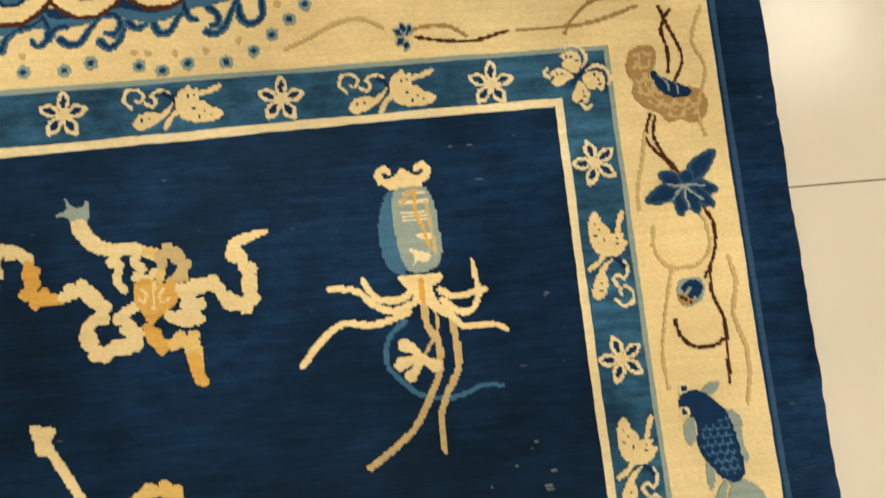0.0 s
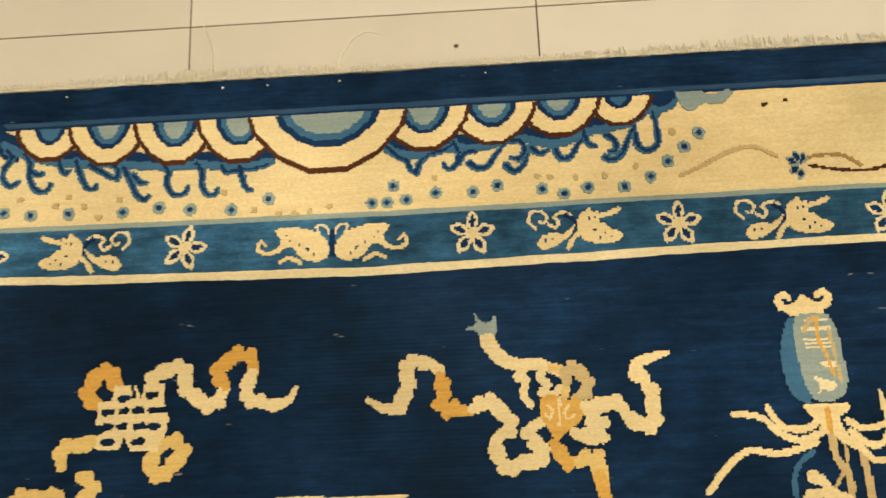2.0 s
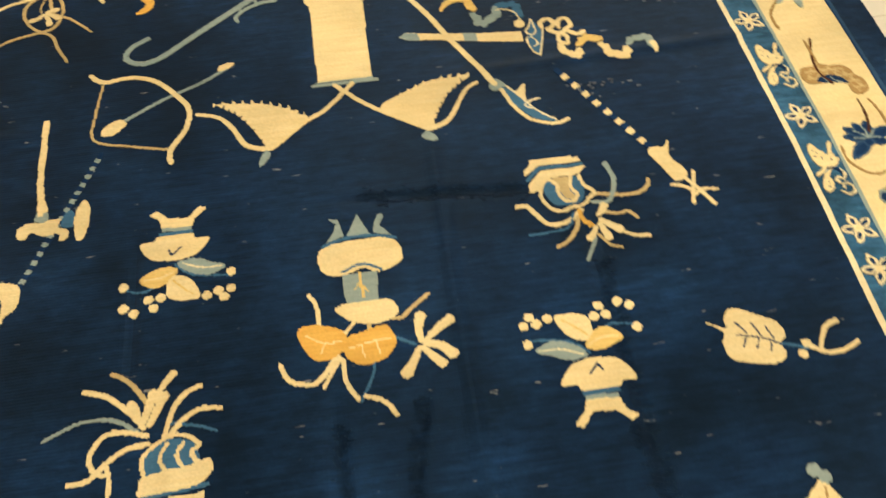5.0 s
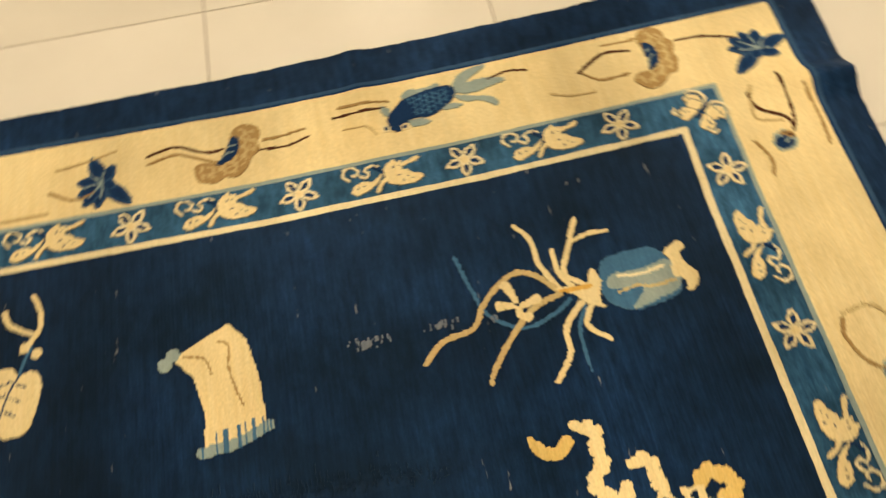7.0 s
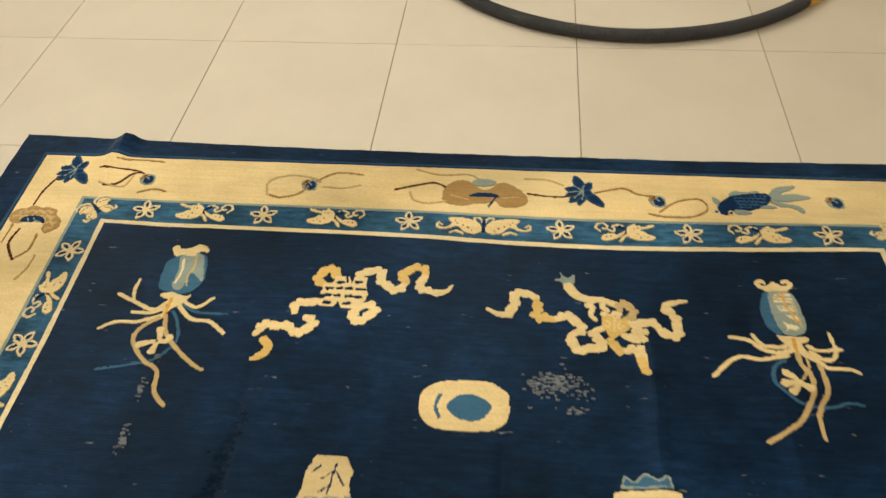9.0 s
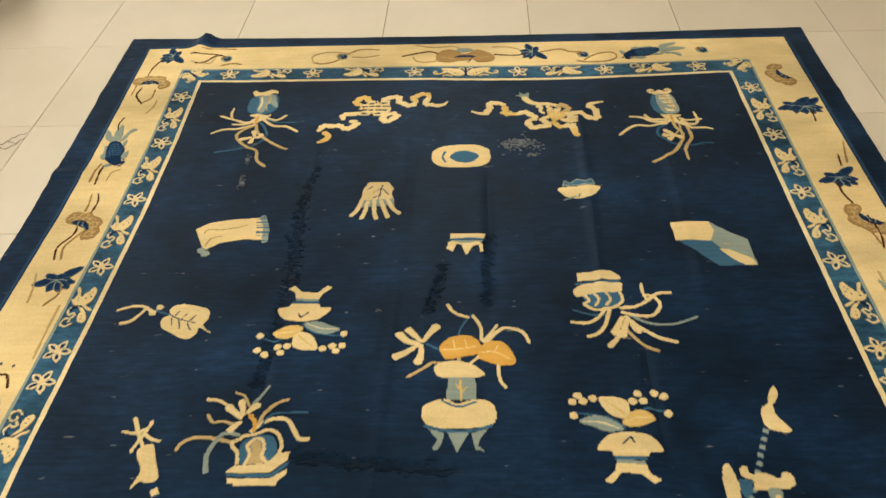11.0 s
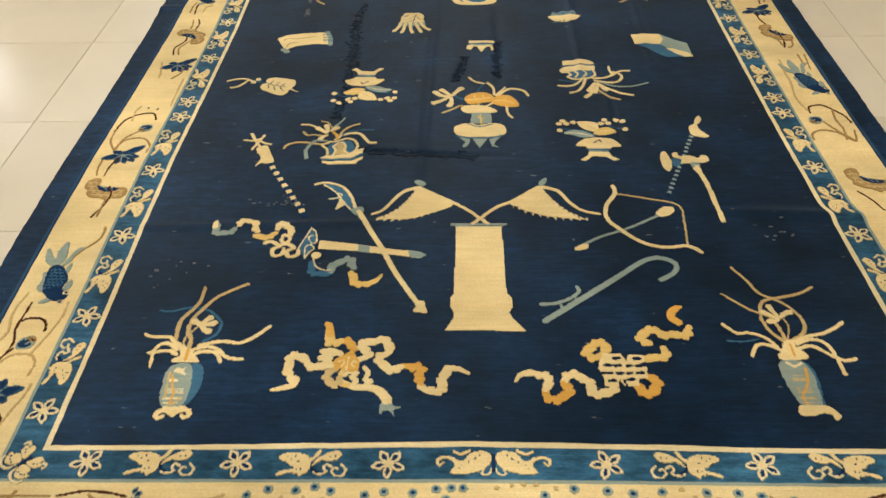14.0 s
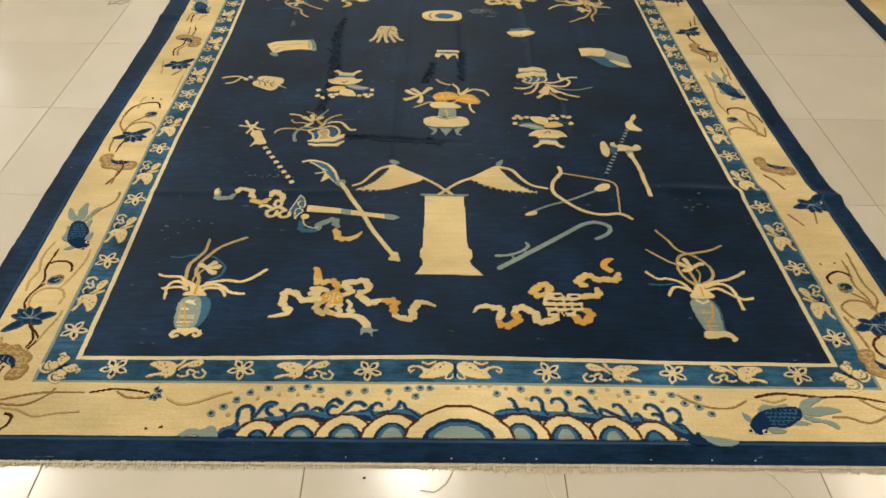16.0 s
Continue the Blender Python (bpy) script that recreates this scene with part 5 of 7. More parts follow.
def drooping_vase_motif(x, y, turn=0):
    d = Drawing(34)
    d.turn = turn
    d.blob(SKY, (1.2, -2.8), (3.3, -4.6), (3.6, -9.0), (3.0, -14.1), (3.0, -16.0), (0.4, -16.4), (0.2, -10.7))
    d.blob(PALE, (-4.2, -4.1), (-2.6, -2.3), (1.3, -2.6), (2.8, -5.5), (2.8, -10.7), (2.0, -15.7), (-1.9, -15.8), (-3.4, -12.1), (-4.0, -8.2))
    d.hatch(FADED, 0.35, (-2.0, -7.3), (0.6, -7.2), (1.1, -14.1), (-1.8, -15.4))
    d.stroke(GOLD, 0.8, 0.5, (1.7, -4.8), (1.0, -9.0), (-1.2, -12.8), (-0.8, -15.7))
    d.stroke(IVORY, 0.9, 0.7, (-2.0, -3.0), (-0.5, -4.1), (1.4, -3.0))
    d.blob(CREAM, (-3.0, -15.8), (0.1, -15.4), (3.3, -15.7), (4.8, -17.3), (5.3, -18.6), (4.0, -19.6), (3.3, -18.0), (1.4, -17.7), (-0.3, -18.3), (-2.0, -18.4), (-3.4, -18.0))
    d.stroke(SKY, 0.6, 0.4, (-14.0, 4.0), (-10.5, 3.7), (-6.5, 4.5))
    d.stroke(CREAM, 1.0, 0.9, (-2.8, 1.8), (-4.7, 4.9), (-8.4, 6.6), (-11.2, 6.4), (-14.0, 9.5))
    d.stroke(CREAM, 1.1, 0.9, (-2.4, 1.1), (-4.7, 2.6), (-7.4, 2.5), (-9.4, -0.8))
    d.stroke(FADED, 1.0, 0.8, (-0.7, 3.7), (-3.3, 7.6), (-3.9, 12.6), (-2.1, 17.4), (3.3, 19.1), (7.9, 20.4), (11.8, 22.8))
    d.stroke(FADED, 1.0, 0.7, (1.1, 4.1), (4.3, 6.1), (5.9, 9.6), (4.9, 13.7), (2.1, 17.4), (-2.2, 20.4), (-4.0, 24.7), (-6.8, 30.2))
    d.stroke(FADED, 1.0, 0.6, (-0.1, 3.7), (-0.7, 8.6), (-2.1, 12.2), (-6.4, 14.8), (-11.7, 20.3))
    d.stroke(FADED, 0.5, 0.4, (0.2, 4.1), (1.8, 8.6), (1.4, 11.2))
    d.stroke(CREAM, 1.1, 1.0, (1.8, 3.8), (4.9, 5.3), (9.4, 6.5), (13.0, 8.5), (15.1, 10.1))
    d.stroke(CREAM, 1.1, 1.0, (2.2, 3.0), (6.1, 4.5), (9.0, 3.0), (10.0, -1.1), (10.3, -6.5))
    d.stroke(CREAM, 1.1, 1.0, (2.2, 1.5), (5.4, 2.3), (8.6, -0.3), (11.3, -2.2), (14.3, -1.8))
    d.blob(CREAM, (-3.3, -0.8), (-2.0, 1.1), (-0.7, 3.7), (1.3, 4.1), (1.9, 1.5), (3.5, -0.4), (3.1, -1.7), (-0.6, -2.2), (-3.0, -1.9))
    d.stroke(GOLD, 0.9, 0.7, (0.4, 2.8), (0.5, -0.8))
    d.stroke(CREAM, 1.0, 1.8, (0.2, 12.0), (-0.7, 14.1), (-1.1, 15.7))
    d.stroke(CREAM, 1.0, 1.8, (-0.5, 11.6), (-1.8, 12.8), (-3.0, 13.6))
    d.stroke(CREAM, 1.0, 1.8, (0.8, 12.0), (2.2, 13.2), (3.5, 13.7))
    d.stroke(CREAM, 1.0, 1.8, (0.0, 11.2), (-1.4, 10.4), (-2.2, 10.4))
    return d.weave("flower_vase_motif", x, y, "pale blue vase with cream leaves and flower")


drooping_vase_motif(0.703, 0.269, 0)


def lotus_leaf_motif(x, y, turn=0):
    d = Drawing(11)
    d.turn = turn
    d.blob(TAN, (5.3, -5.4), (3.8, -6.4), (1.8, -6.5), (1.0, -5.1), (1.5, -3.3), (2.5, -1.5), (1.4, 0.6), (-1.2, 1.2), (-3.1, 0.5), (-5.3, 1.2), (-6.2, 3.0), (-5.4, 5.4), (-3.7, 6.3), (-1.5, 5.6), (0.0, 6.0), (1.9, 4.2), (4.0, 3.1), (5.5, 1.2), (5.1, -0.8), (5.9, -2.7))
    d.scales(FADED, 2.1, (5.0, -5.2), (1.6, -5.8), (2.6, -1.5), (-1.2, 1.6), (-5.4, 1.9), (-5.2, 5.0), (-0.2, 5.4), (4.8, 1.0))
    d.blob(INK, (1.9, -2.4), (-0.1, -0.9), (-3.7, 0.9), (-2.9, 2.2), (-0.2, 1.8), (1.8, -0.1))
    d.stroke(PALE, 0.35, 0.35, (1.1, -1.7), (-0.1, -0.4), (-0.3, 1.0))
    d.stroke(PALE, 0.35, 0.35, (-1.8, 0.2), (-1.8, 1.5))
    d.stroke(FADED, 0.3, 0.3, (3.9, -4.8), (3.4, -1.1), (2.0, 2.1), (-1.3, 4.2), (-4.5, 3.5))
    return d.weave("lotus_leaf_motif", x, y, "curled tan lotus leaf with a blue heart")




def lotus_blossom_motif(x, y, turn=0):
    d = Drawing(11)
    d.turn = turn
    for w, tip in ((3.1, (-5.4, -5.4)), (3.0, (6.8, 2.2)), (2.7, (-5.1, 1.2)), (2.6, (-4.2, 3.7)), (2.8, (1.5, 4.8)), (2.6, (-1.6, 4.7)), (2.6, (-0.9, -2.4)), (2.6, (4.2, -2.1))):
        d.petal(INK, LINE, w, (0.4, -0.1), tip)
    for tip in ((2.6, 2.4), (-0.1, 3.6), (-2.4, 2.5), (-2.9, 0.2), (2.9, -0.2)):
        d.stroke(PALE, 0.4, 0.3, (0.4, 0.0), (tip[0] * 0.5 + 0.3, tip[1] * 0.5), tip)
    return d.weave("lotus_blossom_motif", x, y, "dark blue lotus blossom with thin pale veins")


def lotus_pod_motif(x, y, turn=0):
    d = Drawing(6)
    d.turn = turn
    d.blob(PALE, (1.5, -1.5), (-0.1, -2.2), (-2.0, -1.9), (-2.3, 0.2), (-1.2, 1.7), (0.8, 2.0), (2.0, 0.8))
    d.blob(INK, (1.1, -1.1), (-0.3, -1.9), (-1.8, -1.5), (-2.0, 0.0), (-1.1, 1.0), (-0.3, -0.7), (0.9, 0.1))
    d.blob(INK, (-0.1, -0.3), (-0.9, 0.1), (-0.2, 1.1), (0.4, 0.5))
    d.blob(TAN, (2.0, 0.2), (0.7, 0.3), (-0.2, 1.1), (-1.1, 1.3), (-0.1, 1.9), (1.4, 1.8))
    d.dots(BROWN, 0.3, (1.3, 0.7), (0.7, 1.1), (0.0, 1.6))
    return d.weave("lotus_pod_motif", x, y, "small blue and tan lotus seed pod")




def fish_motif(x, y, turn=0):
    d = Drawing(20)
    d.turn = turn
    d.blob(PALE, (4.8, 0.7), (7.2, 5.5), (10.6, 7.0), (13.2, 7.2), (11.9, 5.9), (9.3, 4.4), (8.1, 2.6))
    d.blob(PALE, (6.2, 2.5), (11.2, 4.0), (14.1, 3.7), (16.3, 2.7), (13.1, 1.7), (8.7, 0.9))
    d.blob(PALE, (5.9, 1.1), (9.7, 0.1), (13.2, -1.0), (13.4, -3.2), (10.9, -1.3), (7.7, -0.8))
    d.blob(PALE, (-8.6, 1.8), (-7.1, 0.9), (-6.6, -1.2), (-8.1, -0.5))
    d.blob(PALE, (-4.2, 3.1), (-2.7, 4.4), (0.3, 4.1), (3.3, 4.9), (2.5, 3.2), (-3.4, 2.2))
    d.blob(PALE, (-3.9, -2.9), (-1.4, -2.7), (0.4, -3.9), (-2.5, -4.6))
    d.blob(PALE, (2.7, -1.1), (5.3, -0.7), (7.2, -1.5), (3.8, -1.9))
    d.blob(INK, (-7.0, -0.6), (-4.6, 1.9), (-1.8, 3.0), (2.7, 3.8), (5.7, 3.6), (6.0, 1.3), (3.9, -0.9), (0.5, -2.7), (-2.8, -2.4), (-5.3, -4.6), (-7.3, -4.3), (-7.8, -2.8))
    d.scales(SKY, 1.2, (-3.3, 2.4), (5.3, 3.3), (4.9, 0.4), (0.7, -2.1), (-2.5, -1.8))
    d.dots(IVORY, 0.8, (-8.1, -3.8), (-4.6, -4.1))
    d.dots(INK, 0.45, (-8.1, -3.8), (-4.6, -4.1))
    return d.weave("carp_motif", x, y, "dark blue scaled carp with pale fins")



lotus_leaf_motif(-1.14, -0.023, 0)
lotus_leaf_motif(-1.144, 1.945, 0)
lotus_leaf_motif(-1.152, 0.935, 200)
lotus_leaf_motif(-1.183, 2.777, 30)
lotus_leaf_motif(1.132, 1.936, 170)
lotus_leaf_motif(1.137, 0.964, 190)
lotus_leaf_motif(1.114, -0.015, 180)
lotus_leaf_motif(1.111, 2.757, 150)
lotus_blossom_motif(-1.151, 0.137, 0)
lotus_blossom_motif(-1.128, 1.708, 180)
lotus_blossom_motif(-1.151, 1.117, 180)
lotus_blossom_motif(-1.157, 2.976, 90)
lotus_blossom_motif(1.107, 2.546, 180)
lotus_blossom_motif(1.118, 2.136, 180)
lotus_blossom_motif(1.187, 0.73, 180)
lotus_blossom_motif(1.155, 0.147, 180)
lotus_blossom_motif(1.138, 2.541, 180)
lotus_blossom_motif(0.236, 2.96, 90)
lotus_pod_motif(-1.135, 0.301, 0)
lotus_pod_motif(-1.131, 1.274, 180)
lotus_pod_motif(-0.942, 2.953, 90)
lotus_pod_motif(-0.492, 2.954, 90)
lotus_pod_motif(0.424, 2.938, 90)
lotus_pod_motif(0.869, 2.955, 90)
lotus_pod_motif(1.082, 1.298, 180)
lotus_pod_motif(1.13, 0.303, 180)
fish_motif(0.777, -0.193, 0)
fish_motif(-1.17, 2.326, 90)
fish_motif(-1.145, 0.524, 90)
fish_motif(1.144, 1.553, 90)
fish_motif(0.651, 2.941, 0)


def double_leaf_motif(x, y, turn=0):
    d = Drawing(14)
    d.turn = turn
    d.blob(TAN, (-11.3, -0.7), (-10.1, 4.0), (-6.5, 6.1), (-3.3, 4.9), (-1.4, 2.7), (1.3, 2.9), (3.4, 5.3), (6.4, 5.0), (10.5, 1.2), (10.9, -2.0), (8.2, -3.9), (4.6, -3.7), (2.7, -1.6), (0.4, -2.6), (-2.8, -2.8), (-5.6, -3.9), (-9.4, -3.2))
    d.blob(PALE, (-3.7, 5.8), (-0.5, 6.9), (2.6, 6.0), (1.5, 4.3), (-2.4, 4.0))
    d.blob(INK, (-4.2, -0.2), (-1.6, 1.3), (2.1, 1.1), (3.8, -0.2), (0.3, -0.4))
    d.stroke(INK, 0.5, 0.4, (2.9, -0.2), (1.1, -3.9))
    d.stroke(FADED, 0.4, 0.4, (-8.9, -0.1), (-4.4, -1.6))
    d.stroke(FADED, 0.4, 0.4, (8.8, 0.1), (4.7, -0.6))
    return d.weave("lotus_leaf_motif", x, y, "broad double tan lotus leaf with blue heart")


double_leaf_motif(-0.019, 2.932, 0)


def south_west_vine(x, y, turn=0):
    d = Drawing(35)
    d.turn = turn
    d.stroke(FADED, 0.6, 0.5, (-5.5, -31.2), (-3.4, -25.8), (-5.0, -21.1), (-2.9, -14.9), (-3.6, -10.5))
    d.stroke(BROWN, 0.5, 0.5, (1.3, -31.7), (0.0, -27.9), (-1.5, -23.2), (0.1, -19.5))
    d.stroke(BROWN, 0.5, 0.5, (-0.4, -31.1), (1.3, -28.0), (0.7, -24.3), (1.0, -20.8))
    d.stroke(BROWN, 0.5, 0.5, (4.8, -14.4), (5.8, -10.7), (4.3, -8.3), (2.3, -6.4), (1.1, -4.3))
    d.stroke(BROWN, 0.5, 0.5, (4.0, -14.0), (4.6, -11.0), (3.2, -7.4), (2.2, -5.5))
    d.stroke(FADED, 0.6, 0.5, (5.9, -11.6), (6.9, -6.8), (8.0, -3.3), (8.3, 0.3))
    d.stroke(FADED, 0.6, 0.5, (6.4, 3.1), (6.6, 6.8), (4.4, 9.5), (0.4, 9.5), (-1.9, 7.1), (-1.9, 3.7), (-1.1, 1.5))
    d.stroke(BROWN, 0.5, 0.5, (-1.8, 0.7), (-3.0, 3.3), (-2.9, 6.4), (-2.1, 8.9), (-0.6, 11.5))
    d.stroke(BROWN, 0.5, 0.5, (-1.6, 9.9), (-1.4, 14.0), (-2.7, 18.0), (-2.6, 22.7), (-2.3, 27.4))
    d.stroke(BROWN, 0.6, 0.5, (4.8, 17.4), (4.3, 19.9), (2.3, 21.7), (-0.8, 21.8), (-2.7, 20.6))
    d.stroke(FADED, 0.7, 0.6, (-4.6, 8.6), (-5.3, 12.6), (-4.3, 17.3), (-5.5, 22.1), (-5.6, 26.3), (-4.6, 30.9))
    d.stroke(FADED, 0.5, 0.4, (4.4, 10.0), (6.1, 15.9), (7.4, 22.5), (7.1, 27.6))
    return d.weave("vine_motif", x, y, "thin brown and tan vine tendrils")


south_west_vine(-1.156, 0.166, 0)


def mid_west_vine(x, y, turn=0):
    d = Drawing(57)
    d.turn = turn
    d.stroke(BROWN, 0.6, 0.5, (-9.1, 18.6), (-8.0, 25.0), (-4.4, 29.1), (0.6, 29.9), (2.6, 25.9))
    d.stroke(TAN, 0.6, 0.5, (-5.8, 7.4), (-8.7, 12.9), (-9.0, 19.7))
    d.stroke(TAN, 0.6, 0.5, (-5.5, 7.9), (-4.8, 13.4), (-2.6, 17.0), (-0.5, 19.0))
    d.stroke(FADED, 0.5, 0.4, (-5.4, 25.5), (-5.9, 31.6), (-4.8, 34.7))
    d.stroke(TAN, 0.6, 0.5, (-5.8, 8.5), (-3.8, 13.4), (1.6, 14.4), (5.0, 10.4), (4.9, 6.1))
    d.stroke(BROWN, 0.6, 0.5, (-2.7, 3.1), (-4.1, -1.2), (-4.4, -6.7))
    d.stroke(TAN, 0.6, 0.5, (-7.7, 1.7), (-7.5, -3.4), (-6.7, -6.4))
    d.stroke(FADED, 0.5, 0.4, (5.2, 35.1), (4.8, 46.9), (4.8, 53.8))
    d.dots(INK, 0.3, (-2.2, 33.4), (1.2, 32.7))
    d.stroke(BROWN, 0.6, 0.5, (-0.9, -12.3), (0.9, -16.1), (0.5, -21.5), (-1.3, -27.1))
    d.stroke(TAN, 0.6, 0.4, (0.0, -19.2), (0.1, -23.7), (0.2, -27.1))
    d.stroke(TAN, 0.7, 0.4, (4.6, -32.2), (4.6, -37.3), (1.4, -42.1), (-0.1, -45.5))
    return d.weave("vine_motif", x, y, "thin brown and tan vine tendrils")


mid_west_vine(-1.135, 1.07, 0)


def north_west_vine(x, y, turn=0):
    d = Drawing(59)
    d.turn = turn
    d.stroke(BROWN, 0.5, 0.4, (0.5, -18.2), (-0.5, -12.8), (2.0, -7.6), (2.1, -3.9))
    d.stroke(TAN, 0.5, 0.4, (2.4, -18.2), (1.3, -12.9), (3.1, -8.7), (4.8, -5.1))
    d.stroke(BROWN, 0.5, 0.4, (3.7, 3.0), (4.0, 8.3), (2.7, 12.5))
    d.stroke(TAN, 0.5, 0.4, (1.6, 3.7), (1.5, 7.4), (0.8, 11.8))
    d.stroke(TAN, 0.6, 0.4, (4.7, -36.5), (7.3, -31.8), (6.3, -28.2))
    d.stroke(FADED, 0.5, 0.4, (-0.2, -35.2), (-0.9, -29.9), (-2.2, -24.1))
    d.stroke(BROWN, 0.5, 0.4, (-0.2, 17.6), (-0.7, 22.9), (-0.6, 27.4))
    d.stroke(TAN, 0.5, 0.4, (-2.4, 18.7), (-2.5, 24.2), (-1.8, 28.5))
    d.stroke(FADED, 0.5, 0.4, (2.9, 19.1), (3.1, 23.4), (5.6, 25.2))
    d.stroke(BROWN, 0.5, 0.4, (-2.7, 48.3), (-3.8, 52.1), (-3.2, 56.0))
    return d.weave("vine_motif", x, y, "thin brown and tan vine tendrils")


north_west_vine(-1.178, 1.974, 0)


def west_north_vine(x, y, turn=0):
    d = Drawing(33)
    d.turn = turn
    d.stroke(BROWN, 0.6, 0.5, (-6.0, -23.6), (-9.5, -18.2), (-9.2, -12.7))
    d.stroke(TAN, 0.5, 0.4, (-5.5, -22.7), (-3.4, -19.9), (-3.7, -14.3))
    d.stroke(TAN, 0.5, 0.4, (-11.6, -17.6), (-11.7, -11.9), (-12.3, -9.4))
    d.stroke(BROWN, 0.5, 0.4, (-9.6, -3.5), (-9.4, 2.2), (-7.6, 8.3))
    d.stroke(BROWN, 0.7, 0.5, (6.2, 5.7), (9.8, 6.3), (12.7, 10.5), (15.5, 11.0))
    d.stroke(BROWN, 0.5, 0.5, (2.9, 12.2), (7.8, 12.5), (13.1, 12.0), (15.8, 10.8))
    d.stroke(TAN, 0.6, 0.5, (16.9, 3.1), (21.0, 4.6), (24.3, 3.7))
    d.stroke(TAN, 0.6, 0.4, (6.7, 16.2), (13.5, 16.6), (19.9, 16.0))
    d.stroke(FADED, 0.5, 0.4, (-2.3, -30.1), (-0.9, -26.1), (-1.0, -21.7))
    return d.weave("vine_motif", x, y, "thin brown and tan vine tendrils")


west_north_vine(-1.118, 2.867, 0)


def north_vine(x, y, turn=0):
    d = Drawing(93)
    d.turn = turn
    d.stroke(BROWN, 0.6, 0.5, (-9.0, -0.1), (-3.2, 2.1), (1.2, 3.3), (4.7, 1.7))
    d.stroke(FADED, 0.6, 0.5, (-42.7, -3.8), (-43.3, 1.6), (-37.7, 4.3), (-31.2, 3.3), (-29.3, 1.7))
    d.stroke(TAN, 0.7, 0.5, (-41.9, -4.0), (-38.7, -4.7), (-34.4, -3.1), (-32.3, -0.1))
    d.stroke(TAN, 0.6, 0.4, (-30.2, 2.4), (-25.5, 6.0), (-18.3, 5.5))
    d.stroke(FADED, 0.5, 0.4, (-28.2, 0.1), (-22.7, -0.2), (-18.4, 1.2))
    d.stroke(FADED, 0.5, 0.4, (-4.1, 8.7), (2.3, 6.7), (10.0, 7.2), (13.1, 5.5))
    d.stroke(FADED, 0.6, 0.5, (-4.7, -0.8), (-3.3, -3.8), (0.6, -4.9), (4.9, -3.8))
    d.stroke(BROWN, 0.5, 0.4, (26.2, 0.2), (33.4, -0.7), (38.5, 0.1))
    d.stroke(FADED, 0.6, 0.4, (25.2, 6.2), (31.2, 6.1), (35.6, 4.0))
    d.stroke(TAN, 0.6, 0.5, (43.7, 1.5), (51.0, 3.6), (54.6, 1.5), (58.8, 0.9))
    d.stroke(TAN, 0.6, 0.4, (56.9, -5.8), (61.0, -6.8), (68.0, -6.3), (71.9, -3.3), (70.2, 0.3), (64.4, -0.9), (59.8, -5.1))
    d.stroke(FADED, 0.5, 0.4, (-90.1, -1.3), (-83.1, -2.8), (-81.6, 1.7))
    return d.weave("vine_motif", x, y, "thin brown and tan vine tendrils")


north_vine(-0.17, 2.946, 0)


def east_vine(x, y, turn=0):
    d = Drawing(103)
    d.turn = turn
    d.stroke(BROWN, 0.6, 0.5, (-5.0, -17.2), (-4.3, -13.5), (0.2, -12.4), (3.1, -15.6), (5.5, -19.3), (6.3, -23.5))
    d.stroke(TAN, 0.7, 0.5, (2.7, -15.6), (1.9, -21.6), (2.4, -27.5), (1.4, -33.7))
    d.stroke(TAN, 0.7, 0.5, (-2.6, -22.7), (0.3, -28.6), (4.1, -34.3))
    d.stroke(TAN, 0.7, 0.5, (-8.9, -33.5), (-8.3, -30.1), (-4.5, -27.9), (0.0, -29.5), (3.8, -34.3), (5.6, -28.2))
    d.stroke(BROWN, 0.6, 0.5, (0.5, 43.3), (1.2, 35.0), (0.0, 29.4))
    d.stroke(TAN, 0.7, 0.5, (-0.9, 37.5), (-0.2, 31.4))
    d.stroke(TAN, 0.6, 0.5, (4.4, 37.4), (3.6, 31.3), (1.4, 29.3))
    d.stroke(BROWN, 0.6, 0.5, (-3.1, 59.4), (-3.0, 53.9), (-1.8, 49.5))
    d.stroke(BROWN, 0.5, 0.4, (1.0, 67.8), (1.8, 73.6))
    d.stroke(TAN, 0.6, 0.4, (3.3, 69.6), (5.6, 80.5))
    d.stroke(FADED, 0.7, 0.5, (-5.5, 12.8), (-5.4, 3.6), (-6.8, -7.1), (-5.5, -16.0))
    d.stroke(TAN, 0.6, 0.4, (3.1, 23.8), (3.1, 15.5))
    d.stroke(TAN, 0.6, 0.4, (5.5, 23.8), (4.3, 12.6))
    d.stroke(BROWN, 0.6, 0.4, (1.4, 99.7), (1.0, 93.2))
    d.stroke(FADED, 0.6, 0.4, (-4.9, 19.5), (-4.6, 14.2))
    return d.weave("vine_motif", x, y, "thin brown and tan vine tendrils")


east_vine(1.132, 1.519, 0)


